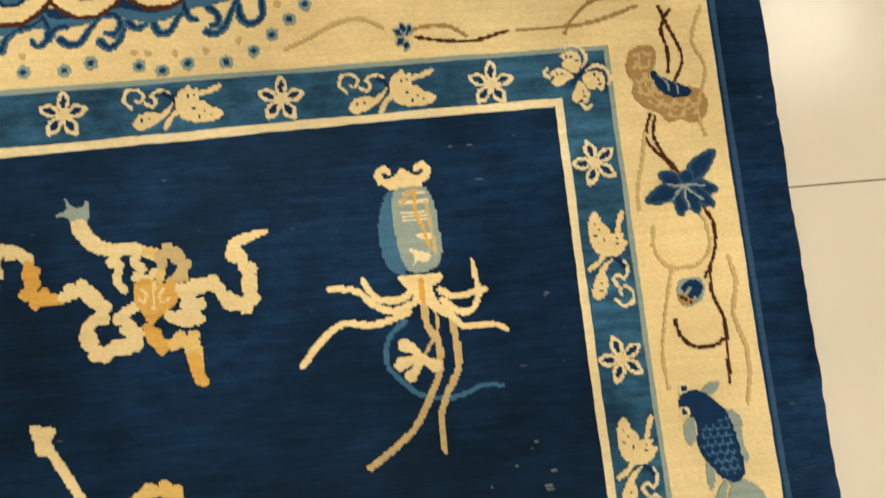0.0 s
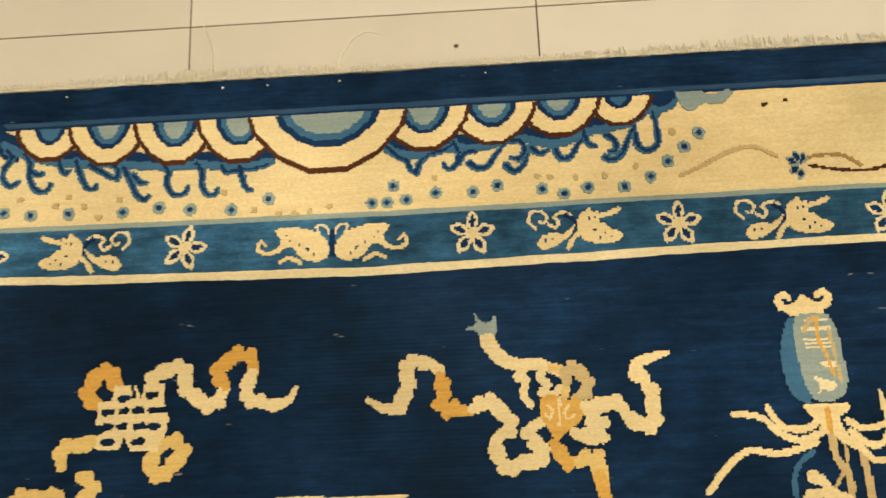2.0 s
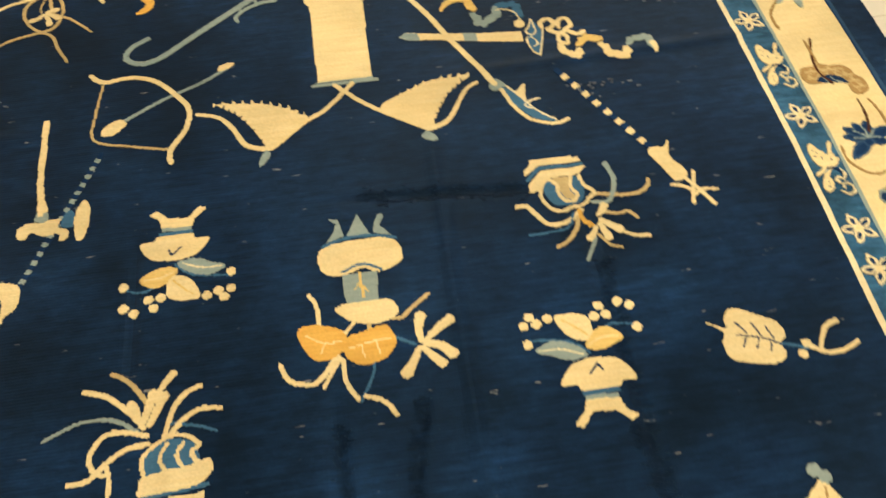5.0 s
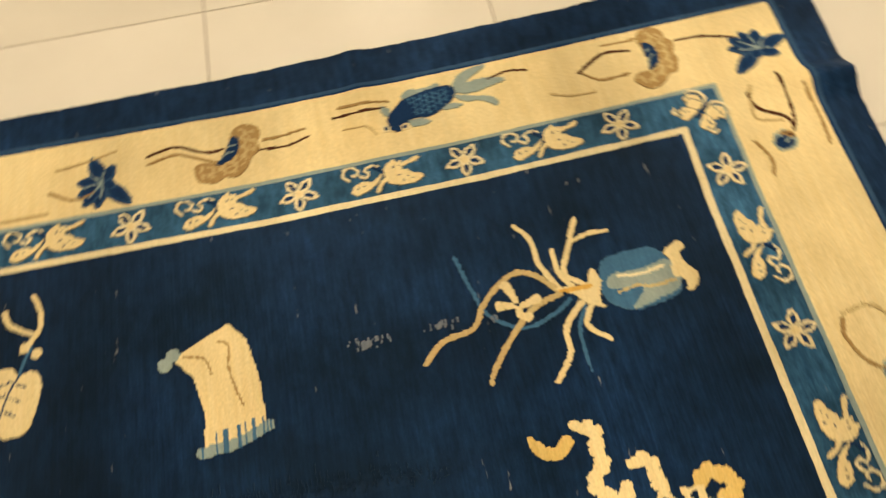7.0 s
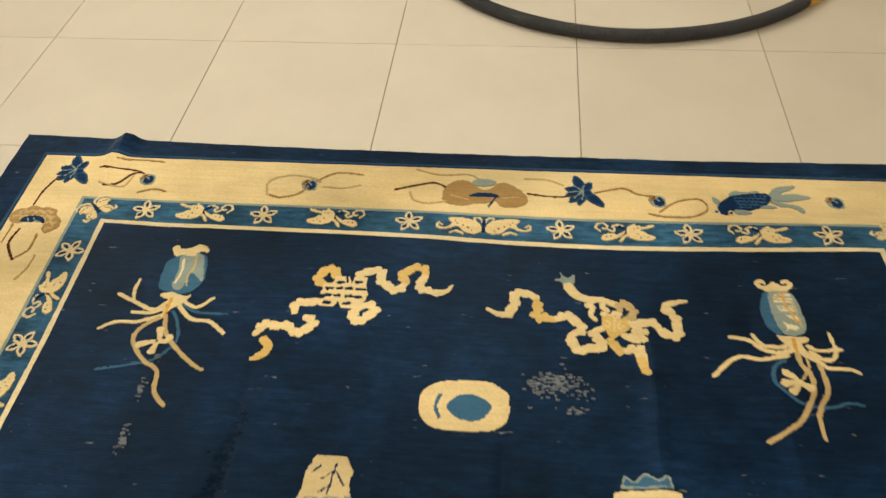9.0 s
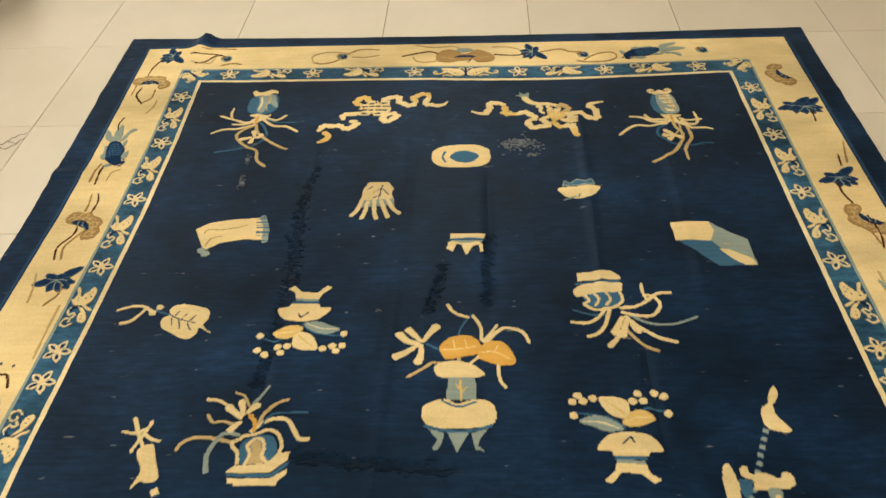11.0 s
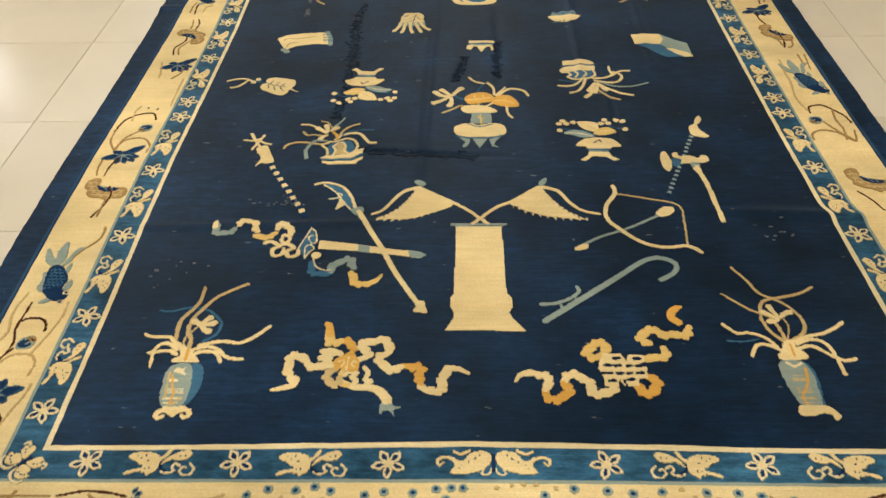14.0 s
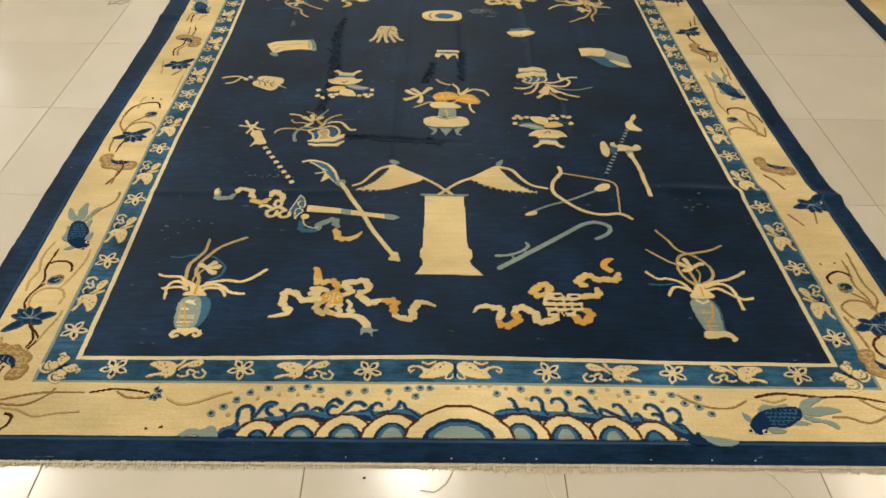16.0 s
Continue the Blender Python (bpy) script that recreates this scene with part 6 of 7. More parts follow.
def south_east_vine(x, y, turn=0):
    d = Drawing(76)
    d.turn = turn
    d.stroke(BROWN, 0.7, 0.5, (3.8, 14.3), (4.0, 17.4), (7.6, 19.8), (10.5, 18.5), (10.6, 15.4))
    d.stroke(TAN, 0.6, 0.5, (11.3, 25.0), (11.3, 19.1), (10.5, 13.6), (12.1, 7.9), (12.1, 0.2))
    d.stroke(TAN, 0.6, 0.5, (14.2, 28.9), (13.7, 21.5), (13.6, 13.9), (14.8, 7.9), (12.1, 3.0))
    d.stroke(TAN, 0.6, 0.5, (8.3, 9.8), (10.9, 7.4), (12.4, 3.0))
    d.stroke(TAN, 0.7, 0.5, (4.7, -0.8), (3.3, 2.0), (3.5, 4.8), (6.7, 6.8), (10.4, 6.1), (11.6, 3.0))
    d.stroke(TAN, 0.7, 0.5, (2.1, -0.4), (3.4, -7.2), (4.1, -12.4))
    d.stroke(BROWN, 0.7, 0.5, (9.7, -7.1), (6.2, -10.2), (5.7, -13.7), (6.9, -15.7))
    d.stroke(TAN, 0.6, 0.4, (3.0, 49.0), (4.9, 45.3), (6.2, 42.8))
    d.stroke(BROWN, 0.5, 0.4, (2.5, 72.7), (5.1, 68.5), (6.6, 63.6))
    d.stroke(TAN, 0.6, 0.4, (12.0, 49.8), (10.8, 44.5))
    d.dots(BROWN, 0.3, (4.1, 23.2), (8.6, 23.8))
    return d.weave("vine_motif", x, y, "thin brown and tan vine tendrils")


south_east_vine(1.058, 0.18, 0)


def south_vine(x, y, turn=0):
    d = Drawing(42)
    d.turn = turn
    d.stroke(TAN, 0.6, 0.5, (-16.9, 2.0), (-12.1, 3.5), (-7.0, 4.5), (2.3, 4.6))
    d.stroke(BROWN, 0.5, 0.5, (3.9, 4.6), (9.0, 5.8), (13.2, 5.6), (18.3, 4.6))
    d.stroke(TAN, 0.6, 0.5, (10.3, 5.0), (13.3, 3.1), (17.4, 3.1), (18.9, 3.9))
    d.stroke(TAN, 0.6, 0.5, (-16.4, 0.7), (-10.9, 0.4), (-7.1, 2.8), (-5.0, 5.8))
    d.stroke(FADED, 0.6, 0.5, (-15.9, -0.5), (-11.6, -1.2), (-6.9, -3.1), (-1.9, -2.1), (3.2, -1.6))
    d.stroke(BROWN, 0.7, 0.5, (-13.9, -2.3), (-12.1, -3.3), (-12.2, -5.7), (-13.2, -7.1))
    d.dots(BROWN, 0.35, (20.5, -6.6), (23.8, -6.0))
    d.petal(INK, PALE, 1.3, (19.8, 4.6), (21.2, 5.7))
    d.petal(INK, PALE, 1.3, (19.7, 4.2), (21.6, 3.2))
    d.petal(INK, PALE, 1.3, (19.6, 4.4), (18.8, 2.4))
    d.petal(INK, PALE, 1.2, (19.6, 5.0), (19.8, 6.9))
    d.petal(INK, PALE, 1.2, (19.8, 4.2), (20.2, 2.0))
    d.stroke(FADED, 0.7, 0.6, (23.0, 2.8), (26.7, 1.0), (30.6, 1.8), (34.4, 3.7), (38.2, 5.2))
    return d.weave("vine_motif", x, y, "thin brown and tan vine tendrils")


south_vine(-0.939, -0.174, 0)


def south_east_tendril(x, y, turn=0):
    d = Drawing(31)
    d.turn = turn
    d.stroke(TAN, 0.6, 0.5, (-27.8, 1.5), (-24.8, -0.6), (-20.4, -2.4), (-15.5, -2.4), (-11.3, -0.1))
    d.stroke(BROWN, 0.7, 0.5, (-8.4, 1.2), (-3.5, 2.4), (2.1, 2.1), (7.5, 1.4), (16.1, 1.5), (23.2, -0.1))
    d.stroke(FADED, 0.6, 0.5, (-7.0, 0.3), (-4.4, -0.4), (-1.2, 0.7))
    d.stroke(TAN, 0.6, 0.5, (8.5, -5.2), (12.1, -5.1), (15.6, -6.7), (18.4, -6.5), (21.5, -4.8))
    d.stroke(TAN, 0.6, 0.5, (17.5, 0.8), (19.8, -1.6), (22.3, -2.8))
    return d.weave("vine_motif", x, y, "thin brown and tan vine tendrils")


south_east_tendril(0.825, -0.135, 0)


def east_wave_motif(x, y, turn=0):
    d = Drawing(37)
    d.turn = turn
    d.blob(INK, (28.4, -7.8), (21.4, -7.9), (20.4, -3.9), (18.0, -1.8), (19.2, -1.2), (21.3, -2.7), (22.5, -5.1), (23.9, -4.5), (25.7, -6.5), (27.6, -6.3))
    d.blob(PALE, (32.7, -7.3), (30.2, -8.6), (26.3, -7.9), (24.0, -5.2), (25.6, -5.7), (28.1, -5.9), (30.4, -6.5))
    d.stroke(INK, 2.6, 2.6, (20.7, -5.4), (16.5, -3.3), (10.5, -1.8), (2.1, -1.2), (-4.2, -0.4), (-12.5, -0.2), (-18.8, 0.6), (-23.7, -0.1))
    d.stroke(SKY, 1.6, 1.6, (20.7, -4.3), (16.5, -2.2), (10.5, -0.7), (2.1, -0.1), (-4.2, 0.7), (-12.5, 0.9), (-18.8, 1.7), (-23.7, 1.0))
    d.stroke(SKY, 1.5, 0.9, (20.1, -3.3), (19.1, -2.1), (20.4, -0.4), (20.5, 1.5), (19.3, 2.8), (17.9, 2.2))
    d.stroke(SKY, 1.5, 0.9, (17.1, -2.6), (16.1, -0.8), (16.0, 1.7), (14.8, 3.7), (13.1, 4.0), (12.5, 2.9))
    d.stroke(SKY, 1.5, 0.9, (16.1, 0.3), (14.7, 1.1), (13.9, 0.9))
    d.stroke(SKY, 1.5, 0.9, (11.4, -1.5), (10.9, 0.0), (10.3, 1.1), (9.5, 0.8))
    d.stroke(SKY, 1.5, 0.9, (8.4, -0.9), (7.6, 1.4), (6.5, 3.6), (5.2, 4.1), (4.8, 3.3))
    d.stroke(SKY, 1.5, 0.9, (6.1, -0.1), (4.0, 1.2), (2.1, 2.4), (1.1, 2.0))
    d.stroke(SKY, 1.5, 0.9, (2.5, -0.1), (1.4, 0.9), (1.4, 2.7))
    d.stroke(SKY, 1.5, 0.9, (0.5, 0.6), (-0.8, 2.9), (-1.9, 5.3), (-3.2, 6.3), (-4.0, 5.7))
    d.stroke(SKY, 1.5, 0.9, (-1.2, 2.1), (-2.4, 3.3), (-3.4, 3.4))
    d.stroke(SKY, 1.5, 0.9, (-6.1, 0.3), (-7.0, 1.8), (-6.8, 3.8), (-7.9, 5.6), (-9.7, 5.6), (-10.3, 4.6))
    d.stroke(SKY, 1.5, 0.9, (-11.5, 0.6), (-12.6, 2.0), (-12.5, 4.1), (-13.4, 5.8), (-14.7, 6.0), (-15.2, 5.2))
    d.stroke(SKY, 1.5, 0.9, (-18.8, 1.6), (-19.2, 3.5), (-19.7, 5.1), (-20.6, 5.6))
    d.stroke(SKY, 1.5, 0.9, (-15.7, 1.3), (-16.7, 2.3), (-18.3, 2.1), (-20.9, 2.0), (-23.4, 1.5))
    d.stroke(INK, 0.75, 0.35, (20.1, -3.3), (19.1, -2.1), (20.4, -0.4), (20.5, 1.5), (19.3, 2.8), (17.9, 2.2))
    d.stroke(INK, 0.75, 0.35, (17.1, -2.6), (16.1, -0.8), (16.0, 1.7), (14.8, 3.7), (13.1, 4.0), (12.5, 2.9))
    d.stroke(INK, 0.75, 0.35, (16.1, 0.3), (14.7, 1.1), (13.9, 0.9))
    d.stroke(INK, 0.75, 0.35, (11.4, -1.5), (10.9, 0.0), (10.3, 1.1), (9.5, 0.8))
    d.stroke(INK, 0.75, 0.35, (8.4, -0.9), (7.6, 1.4), (6.5, 3.6), (5.2, 4.1), (4.8, 3.3))
    d.stroke(INK, 0.75, 0.35, (6.1, -0.1), (4.0, 1.2), (2.1, 2.4), (1.1, 2.0))
    d.stroke(INK, 0.75, 0.35, (2.5, -0.1), (1.4, 0.9), (1.4, 2.7))
    d.stroke(INK, 0.75, 0.35, (0.5, 0.6), (-0.8, 2.9), (-1.9, 5.3), (-3.2, 6.3), (-4.0, 5.7))
    d.stroke(INK, 0.75, 0.35, (-1.2, 2.1), (-2.4, 3.3), (-3.4, 3.4))
    d.stroke(INK, 0.75, 0.35, (-6.1, 0.3), (-7.0, 1.8), (-6.8, 3.8), (-7.9, 5.6), (-9.7, 5.6), (-10.3, 4.6))
    d.stroke(INK, 0.75, 0.35, (-11.5, 0.6), (-12.6, 2.0), (-12.5, 4.1), (-13.4, 5.8), (-14.7, 6.0), (-15.2, 5.2))
    d.stroke(INK, 0.75, 0.35, (-18.8, 1.6), (-19.2, 3.5), (-19.7, 5.1), (-20.6, 5.6))
    d.stroke(INK, 0.75, 0.35, (-15.7, 1.3), (-16.7, 2.3), (-18.3, 2.1), (-20.9, 2.0), (-23.4, 1.5))
    d.dots(FADED, 0.5, (17.3, 5.3), (11.4, 6.7), (9.3, 5.2), (6.7, 7.0), (4.2, 8.9), (0.9, 6.1), (-16.3, 5.8), (-21.1, 9.0), (-25.1, 9.8), (-27.7, 9.9))
    d.dots(PALE, 1.0, (22.6, 4.6), (19.9, 7.4), (15.4, 8.0), (9.1, 8.1), (0.2, 8.3), (-5.7, 7.8), (-10.8, 8.4), (-17.5, 8.8), (-23.5, 7.3), (25.9, 3.5), (28.5, 1.3), (26.3, 6.5))
    d.dots(SKY, 0.55, (22.6, 4.6), (19.9, 7.4), (15.4, 8.0), (9.1, 8.1), (0.2, 8.3), (-5.7, 7.8), (-10.8, 8.4), (-17.5, 8.8), (-23.5, 7.3), (25.9, 3.5), (28.5, 1.3), (26.3, 6.5))
    d.dots(INK, 0.4, (22.6, 4.6), (19.9, 7.4), (15.4, 8.0), (9.1, 8.1), (0.2, 8.3), (-5.7, 7.8), (-10.8, 8.4), (-17.5, 8.8), (-23.5, 7.3), (25.9, 3.5), (28.5, 1.3), (26.3, 6.5))
    return d.weave("wave_spray_motif", x, y, "curling blue wave crests with drops")


east_wave_motif(0.331, -0.192, 0)


def west_wave_motif(x, y, turn=0):
    d = Drawing(40)
    d.turn = turn
    d.blob(SKY, (-21.0, -9.2), (-26.3, -9.1), (-27.7, -8.4), (-26.4, -6.3), (-24.6, -5.5), (-23.3, -4.4), (-22.2, -5.9))
    d.blob(INK, (-21.2, -9.0), (-27.1, -8.9), (-26.3, -7.5), (-24.3, -6.4), (-23.0, -7.2))
    d.blob(PALE, (-26.8, -8.5), (-28.3, -8.8), (-30.9, -8.8), (-32.3, -8.1), (-34.6, -8.7), (-36.0, -8.4), (-34.3, -6.8), (-32.5, -6.5), (-31.1, -6.8), (-29.5, -5.7), (-28.1, -6.0))
    d.stroke(INK, 2.6, 2.6, (19.7, -2.8), (15.6, -1.6), (10.0, -2.5), (4.9, -2.4), (-1.2, -3.5), (-7.2, -2.3), (-12.4, -4.0), (-18.6, -5.1), (-22.5, -7.6))
    d.stroke(SKY, 1.6, 1.6, (19.7, -1.7), (15.6, -0.5), (10.0, -1.4), (4.9, -1.3), (-1.2, -2.4), (-7.2, -1.2), (-12.4, -2.9), (-18.6, -4.0), (-22.5, -6.5))
    d.stroke(SKY, 1.5, 0.9, (20.0, -2.4), (18.4, -0.7), (16.8, 0.3), (16.2, 1.9), (15.3, 2.3))
    d.stroke(SKY, 1.5, 0.9, (15.3, 2.3), (14.6, 0.6), (13.1, -0.6))
    d.stroke(SKY, 1.5, 0.9, (12.6, -0.8), (10.8, -1.2), (9.4, -2.0))
    d.stroke(SKY, 1.5, 0.9, (9.2, -2.5), (8.4, -0.6), (8.9, 1.4), (10.2, 2.1), (10.9, 1.1))
    d.stroke(SKY, 1.5, 0.9, (8.6, 1.0), (7.2, -0.6), (5.6, -0.7))
    d.stroke(SKY, 1.5, 0.9, (6.7, 1.3), (5.5, 2.2), (3.9, 1.9), (2.5, 0.1), (1.1, -1.6))
    d.stroke(SKY, 1.5, 0.9, (-0.2, -2.2), (-1.7, -1.9), (-2.1, -0.3), (-1.2, 1.0), (0.0, 0.7))
    d.stroke(SKY, 1.5, 0.9, (0.9, 2.0), (-0.3, 3.0), (-1.7, 2.2), (-2.7, 0.2))
    d.stroke(SKY, 1.5, 0.9, (-3.3, -0.7), (-4.5, 0.3), (-5.9, -0.3))
    d.stroke(SKY, 1.5, 0.9, (-7.1, 0.0), (-7.8, 1.3), (-9.2, 1.2), (-10.6, -0.8), (-12.0, -2.5))
    d.stroke(SKY, 1.5, 0.9, (-11.8, -3.0), (-12.2, -1.1), (-13.4, -0.4))
    d.stroke(SKY, 1.5, 0.9, (-15.2, -2.3), (-16.5, -1.1), (-16.5, 0.5), (-15.5, 0.6))
    d.stroke(SKY, 1.5, 0.9, (-14.8, 1.5), (-16.1, 2.0), (-17.7, 0.7), (-18.7, -1.5), (-19.9, -3.5))
    d.stroke(SKY, 1.5, 0.9, (-19.8, -2.1), (-20.2, 0.0), (-21.7, 0.7), (-23.2, -0.3), (-23.3, -3.0), (-22.8, -5.8))
    d.stroke(INK, 0.75, 0.35, (20.0, -2.4), (18.4, -0.7), (16.8, 0.3), (16.2, 1.9), (15.3, 2.3))
    d.stroke(INK, 0.75, 0.35, (15.3, 2.3), (14.6, 0.6), (13.1, -0.6))
    d.stroke(INK, 0.75, 0.35, (12.6, -0.8), (10.8, -1.2), (9.4, -2.0))
    d.stroke(INK, 0.75, 0.35, (9.2, -2.5), (8.4, -0.6), (8.9, 1.4), (10.2, 2.1), (10.9, 1.1))
    d.stroke(INK, 0.75, 0.35, (8.6, 1.0), (7.2, -0.6), (5.6, -0.7))
    d.stroke(INK, 0.75, 0.35, (6.7, 1.3), (5.5, 2.2), (3.9, 1.9), (2.5, 0.1), (1.1, -1.6))
    d.stroke(INK, 0.75, 0.35, (-0.2, -2.2), (-1.7, -1.9), (-2.1, -0.3), (-1.2, 1.0), (0.0, 0.7))
    d.stroke(INK, 0.75, 0.35, (0.9, 2.0), (-0.3, 3.0), (-1.7, 2.2), (-2.7, 0.2))
    d.stroke(INK, 0.75, 0.35, (-3.3, -0.7), (-4.5, 0.3), (-5.9, -0.3))
    d.stroke(INK, 0.75, 0.35, (-7.1, 0.0), (-7.8, 1.3), (-9.2, 1.2), (-10.6, -0.8), (-12.0, -2.5))
    d.stroke(INK, 0.75, 0.35, (-11.8, -3.0), (-12.2, -1.1), (-13.4, -0.4))
    d.stroke(INK, 0.75, 0.35, (-15.2, -2.3), (-16.5, -1.1), (-16.5, 0.5), (-15.5, 0.6))
    d.stroke(INK, 0.75, 0.35, (-14.8, 1.5), (-16.1, 2.0), (-17.7, 0.7), (-18.7, -1.5), (-19.9, -3.5))
    d.stroke(INK, 0.75, 0.35, (-19.8, -2.1), (-20.2, 0.0), (-21.7, 0.7), (-23.2, -0.3), (-23.3, -3.0), (-22.8, -5.8))
    d.dots(FADED, 0.5, (12.4, 3.4), (-5.9, 4.3), (-3.9, 4.0), (-9.9, 4.5), (-14.4, 4.5), (-19.5, 3.3), (-25.7, -2.2), (29.4, 7.2), (32.4, 7.9))
    d.dots(PALE, 1.0, (19.0, 4.4), (22.5, 7.1), (20.1, 7.1), (17.0, 6.8), (12.3, 5.9), (6.4, 6.1), (2.5, 5.2), (-4.5, 6.2), (-7.9, 7.1), (-11.7, 6.3), (-17.4, 6.5), (-21.6, 5.1), (-24.5, 2.7), (-27.3, 0.4), (-29.8, -1.8))
    d.dots(SKY, 0.55, (19.0, 4.4), (22.5, 7.1), (20.1, 7.1), (17.0, 6.8), (12.3, 5.9), (6.4, 6.1), (2.5, 5.2), (-4.5, 6.2), (-7.9, 7.1), (-11.7, 6.3), (-17.4, 6.5), (-21.6, 5.1), (-24.5, 2.7), (-27.3, 0.4), (-29.8, -1.8))
    d.dots(INK, 0.4, (19.0, 4.4), (22.5, 7.1), (20.1, 7.1), (17.0, 6.8), (12.3, 5.9), (6.4, 6.1), (2.5, 5.2), (-4.5, 6.2), (-7.9, 7.1), (-11.7, 6.3), (-17.4, 6.5), (-21.6, 5.1), (-24.5, 2.7), (-27.3, 0.4), (-29.8, -1.8))
    return d.weave("wave_spray_motif", x, y, "curling blue wave crests with drops")


west_wave_motif(-0.295, -0.174, 0)

# ---- guard border: stars and butterflies ----


def star_motif(x, y, turn):
    d = Drawing(6)
    for k in range(5):
        d.turn = turn + 72 * k
        d.blob(IVORY, (0.0, 0.2), (0.95, 1.7), (0.82, 2.7), (0.0, 3.75), (-0.82, 2.7), (-0.95, 1.7))
        d.blob(INK, (0.0, 0.9), (0.46, 1.8), (0.38, 2.5), (0.0, 3.0), (-0.38, 2.5), (-0.46, 1.8))
    d.turn = turn
    d.dots(CREAM, 0.7, (0, 0))
    return d.weave("star_flower_motif", x, y, "ivory five-petalled star flower")


def butterfly_motif(x, y, turn, flip=1):
    d = Drawing(10)
    d.turn, d.flip = turn, flip
    d.stroke(IVORY, 0.5, 0.45, (-6.1, 0.4), (-7.1, 1.5), (-6.6, 3.0), (-5.0, 3.1), (-4.2, 2.1), (-4.8, 1.2), (-5.6, 1.5))
    d.stroke(IVORY, 0.5, 0.45, (-4.0, 1.0), (-3.0, 0.4), (-2.4, 1.2), (-3.0, 2.2), (-1.5, 2.8), (-0.2, 2.2))
    d.stroke(INK, 0.7, 0.6, (-1.2, 2.4), (0.1, 1.2), (0.6, -0.4))
    d.blob(CREAM, (1.0, 2.4), (1.7, 2.7), (2.5, 3.4), (3.1, 2.6), (3.9, 2.6), (3.9, 0.9), (4.8, 0.6), (5.6, -0.2), (7.4, -1.1), (6.5, -2.2), (3.7, -2.4), (1.4, -1.8), (0.3, 0.5))
    d.stroke(CREAM, 0.7, 0.9, (3.8, 1.9), (5.2, 2.2), (6.9, 2.8))
    d.blob(CREAM, (-5.9, -2.3), (-5.0, -0.9), (-3.4, -0.4), (-1.7, -0.6), (0.0, 0.7), (-0.8, -0.9), (-2.5, -2.2), (-4.8, -3.0))
    d.stroke(CREAM, 0.9, 0.8, (-1.1, -2.8), (-0.3, -1.5), (0.8, -0.6))
    d.dots(INK, 0.2, (2.2, 1.6), (3.2, 1.7), (3.0, -0.3), (4.6, -0.9), (3.9, -1.6), (5.6, -1.4), (-3.5, -1.5), (-4.6, -1.6))
    return d.weave("butterfly_motif", x, y, "cream side-on butterfly with curled feelers")


def open_butterfly_motif(x, y, turn, size=1.0):
    d = Drawing(14 * size)
    d.turn = turn
    for side in (1, -1):
        d.flip = side
        q = [(a * size, b * size) for a, b in ((0.4, -0.9), (1.7, 1.3), (5.1, 2.6), (9.0, 2.5), (8.1, 0.9), (8.5, -0.9), (6.4, -0.4), (5.1, -2.1), (2.6, -3.0), (0.9, -2.4))]
        d.blob(CREAM, *q)
        d.stroke(CREAM, 0.8 * size, 0.5, *[(a * size, b * size) for a, b in ((8.3, -0.8), (10.4, -1.4), (11.8, -0.5), (11.4, 0.7), (10.6, 0.0))])
        d.stroke(CREAM, 0.8 * size, 0.5, *[(a * size, b * size) for a, b in ((5.0, -3.0), (6.8, -2.2), (8.4, -2.8))])
        d.stroke(IVORY, 0.4, 0.4, *[(a * size, b * size) for a, b in ((0.3, 1.0), (1.0, 2.7), (2.4, 2.7), (2.2, 1.7))])
        d.dots(INK, 0.22, *[(a * size, b * size) for a, b in ((3.0, -1.9), (3.9, -1.0), (5.3, -0.2), (6.6, 0.6), (7.2, 1.4))])
    d.stroke(INK, 1.0 * size, 1.0 * size, (0, 1.6 * size), (0, -1.8 * size))
    return d.weave("open_butterfly_motif", x, y, "cream butterfly with both wings spread")


def corner_butterfly_motif(x, y, turn):
    """A folded butterfly whose head points to the rug's corner."""
    d = Drawing(7)
    d.turn = turn
    for side in (1, -1):
        d.flip = side
        d.blob(CREAM, (0.4, 0.6), (1.0, 2.0), (2.2, 2.9), (3.6, 2.4), (4.3, 0.9), (3.4, 0.6), (2.8, -0.2), (1.2, 0.0))
        d.blob(CREAM, (0.6, -0.4), (1.8, -0.4), (3.2, -1.0), (3.5, -2.4), (2.6, -2.4), (2.4, -3.4), (1.4, -3.2), (0.9, -1.8))
        d.stroke(IVORY, 0.5, 0.5, (0.3, 1.6), (0.9, 3.2), (2.4, 3.8), (3.9, 3.3), (4.5, 2.3))
        d.stroke(IVORY, 0.6, 0.5, (3.2, -3.0), (4.2, -3.0), (4.4, -2.2))
        d.dots(INK, 0.2, (1.7, 1.9), (2.7, 1.7), (3.4, 1.3), (2.2, -1.3), (2.8, -1.7))
    d.flip = 1
    d.stroke(INK, 0.7, 0.5, (0, 2.2), (0, -1.6))
    return d.weave("corner_butterfly_motif", x, y, "cream butterfly with folded wings")


SOUTH_STARS = (-0.866, -0.546, -0.226, 0.23, 0.551, 0.872)
NORTH_STARS = (-0.902, -0.586, -0.206, 0.177, 0.493, 0.829)
SIDE_STARS = (0.091, 0.391, 0.71, 1.03, 1.345, 1.444, 1.76, 2.066, 2.374, 2.67)


def guard_north(x):
    return 2.834 + float(np.interp(x, *zip(*NORTH_BOW))) * 0.75


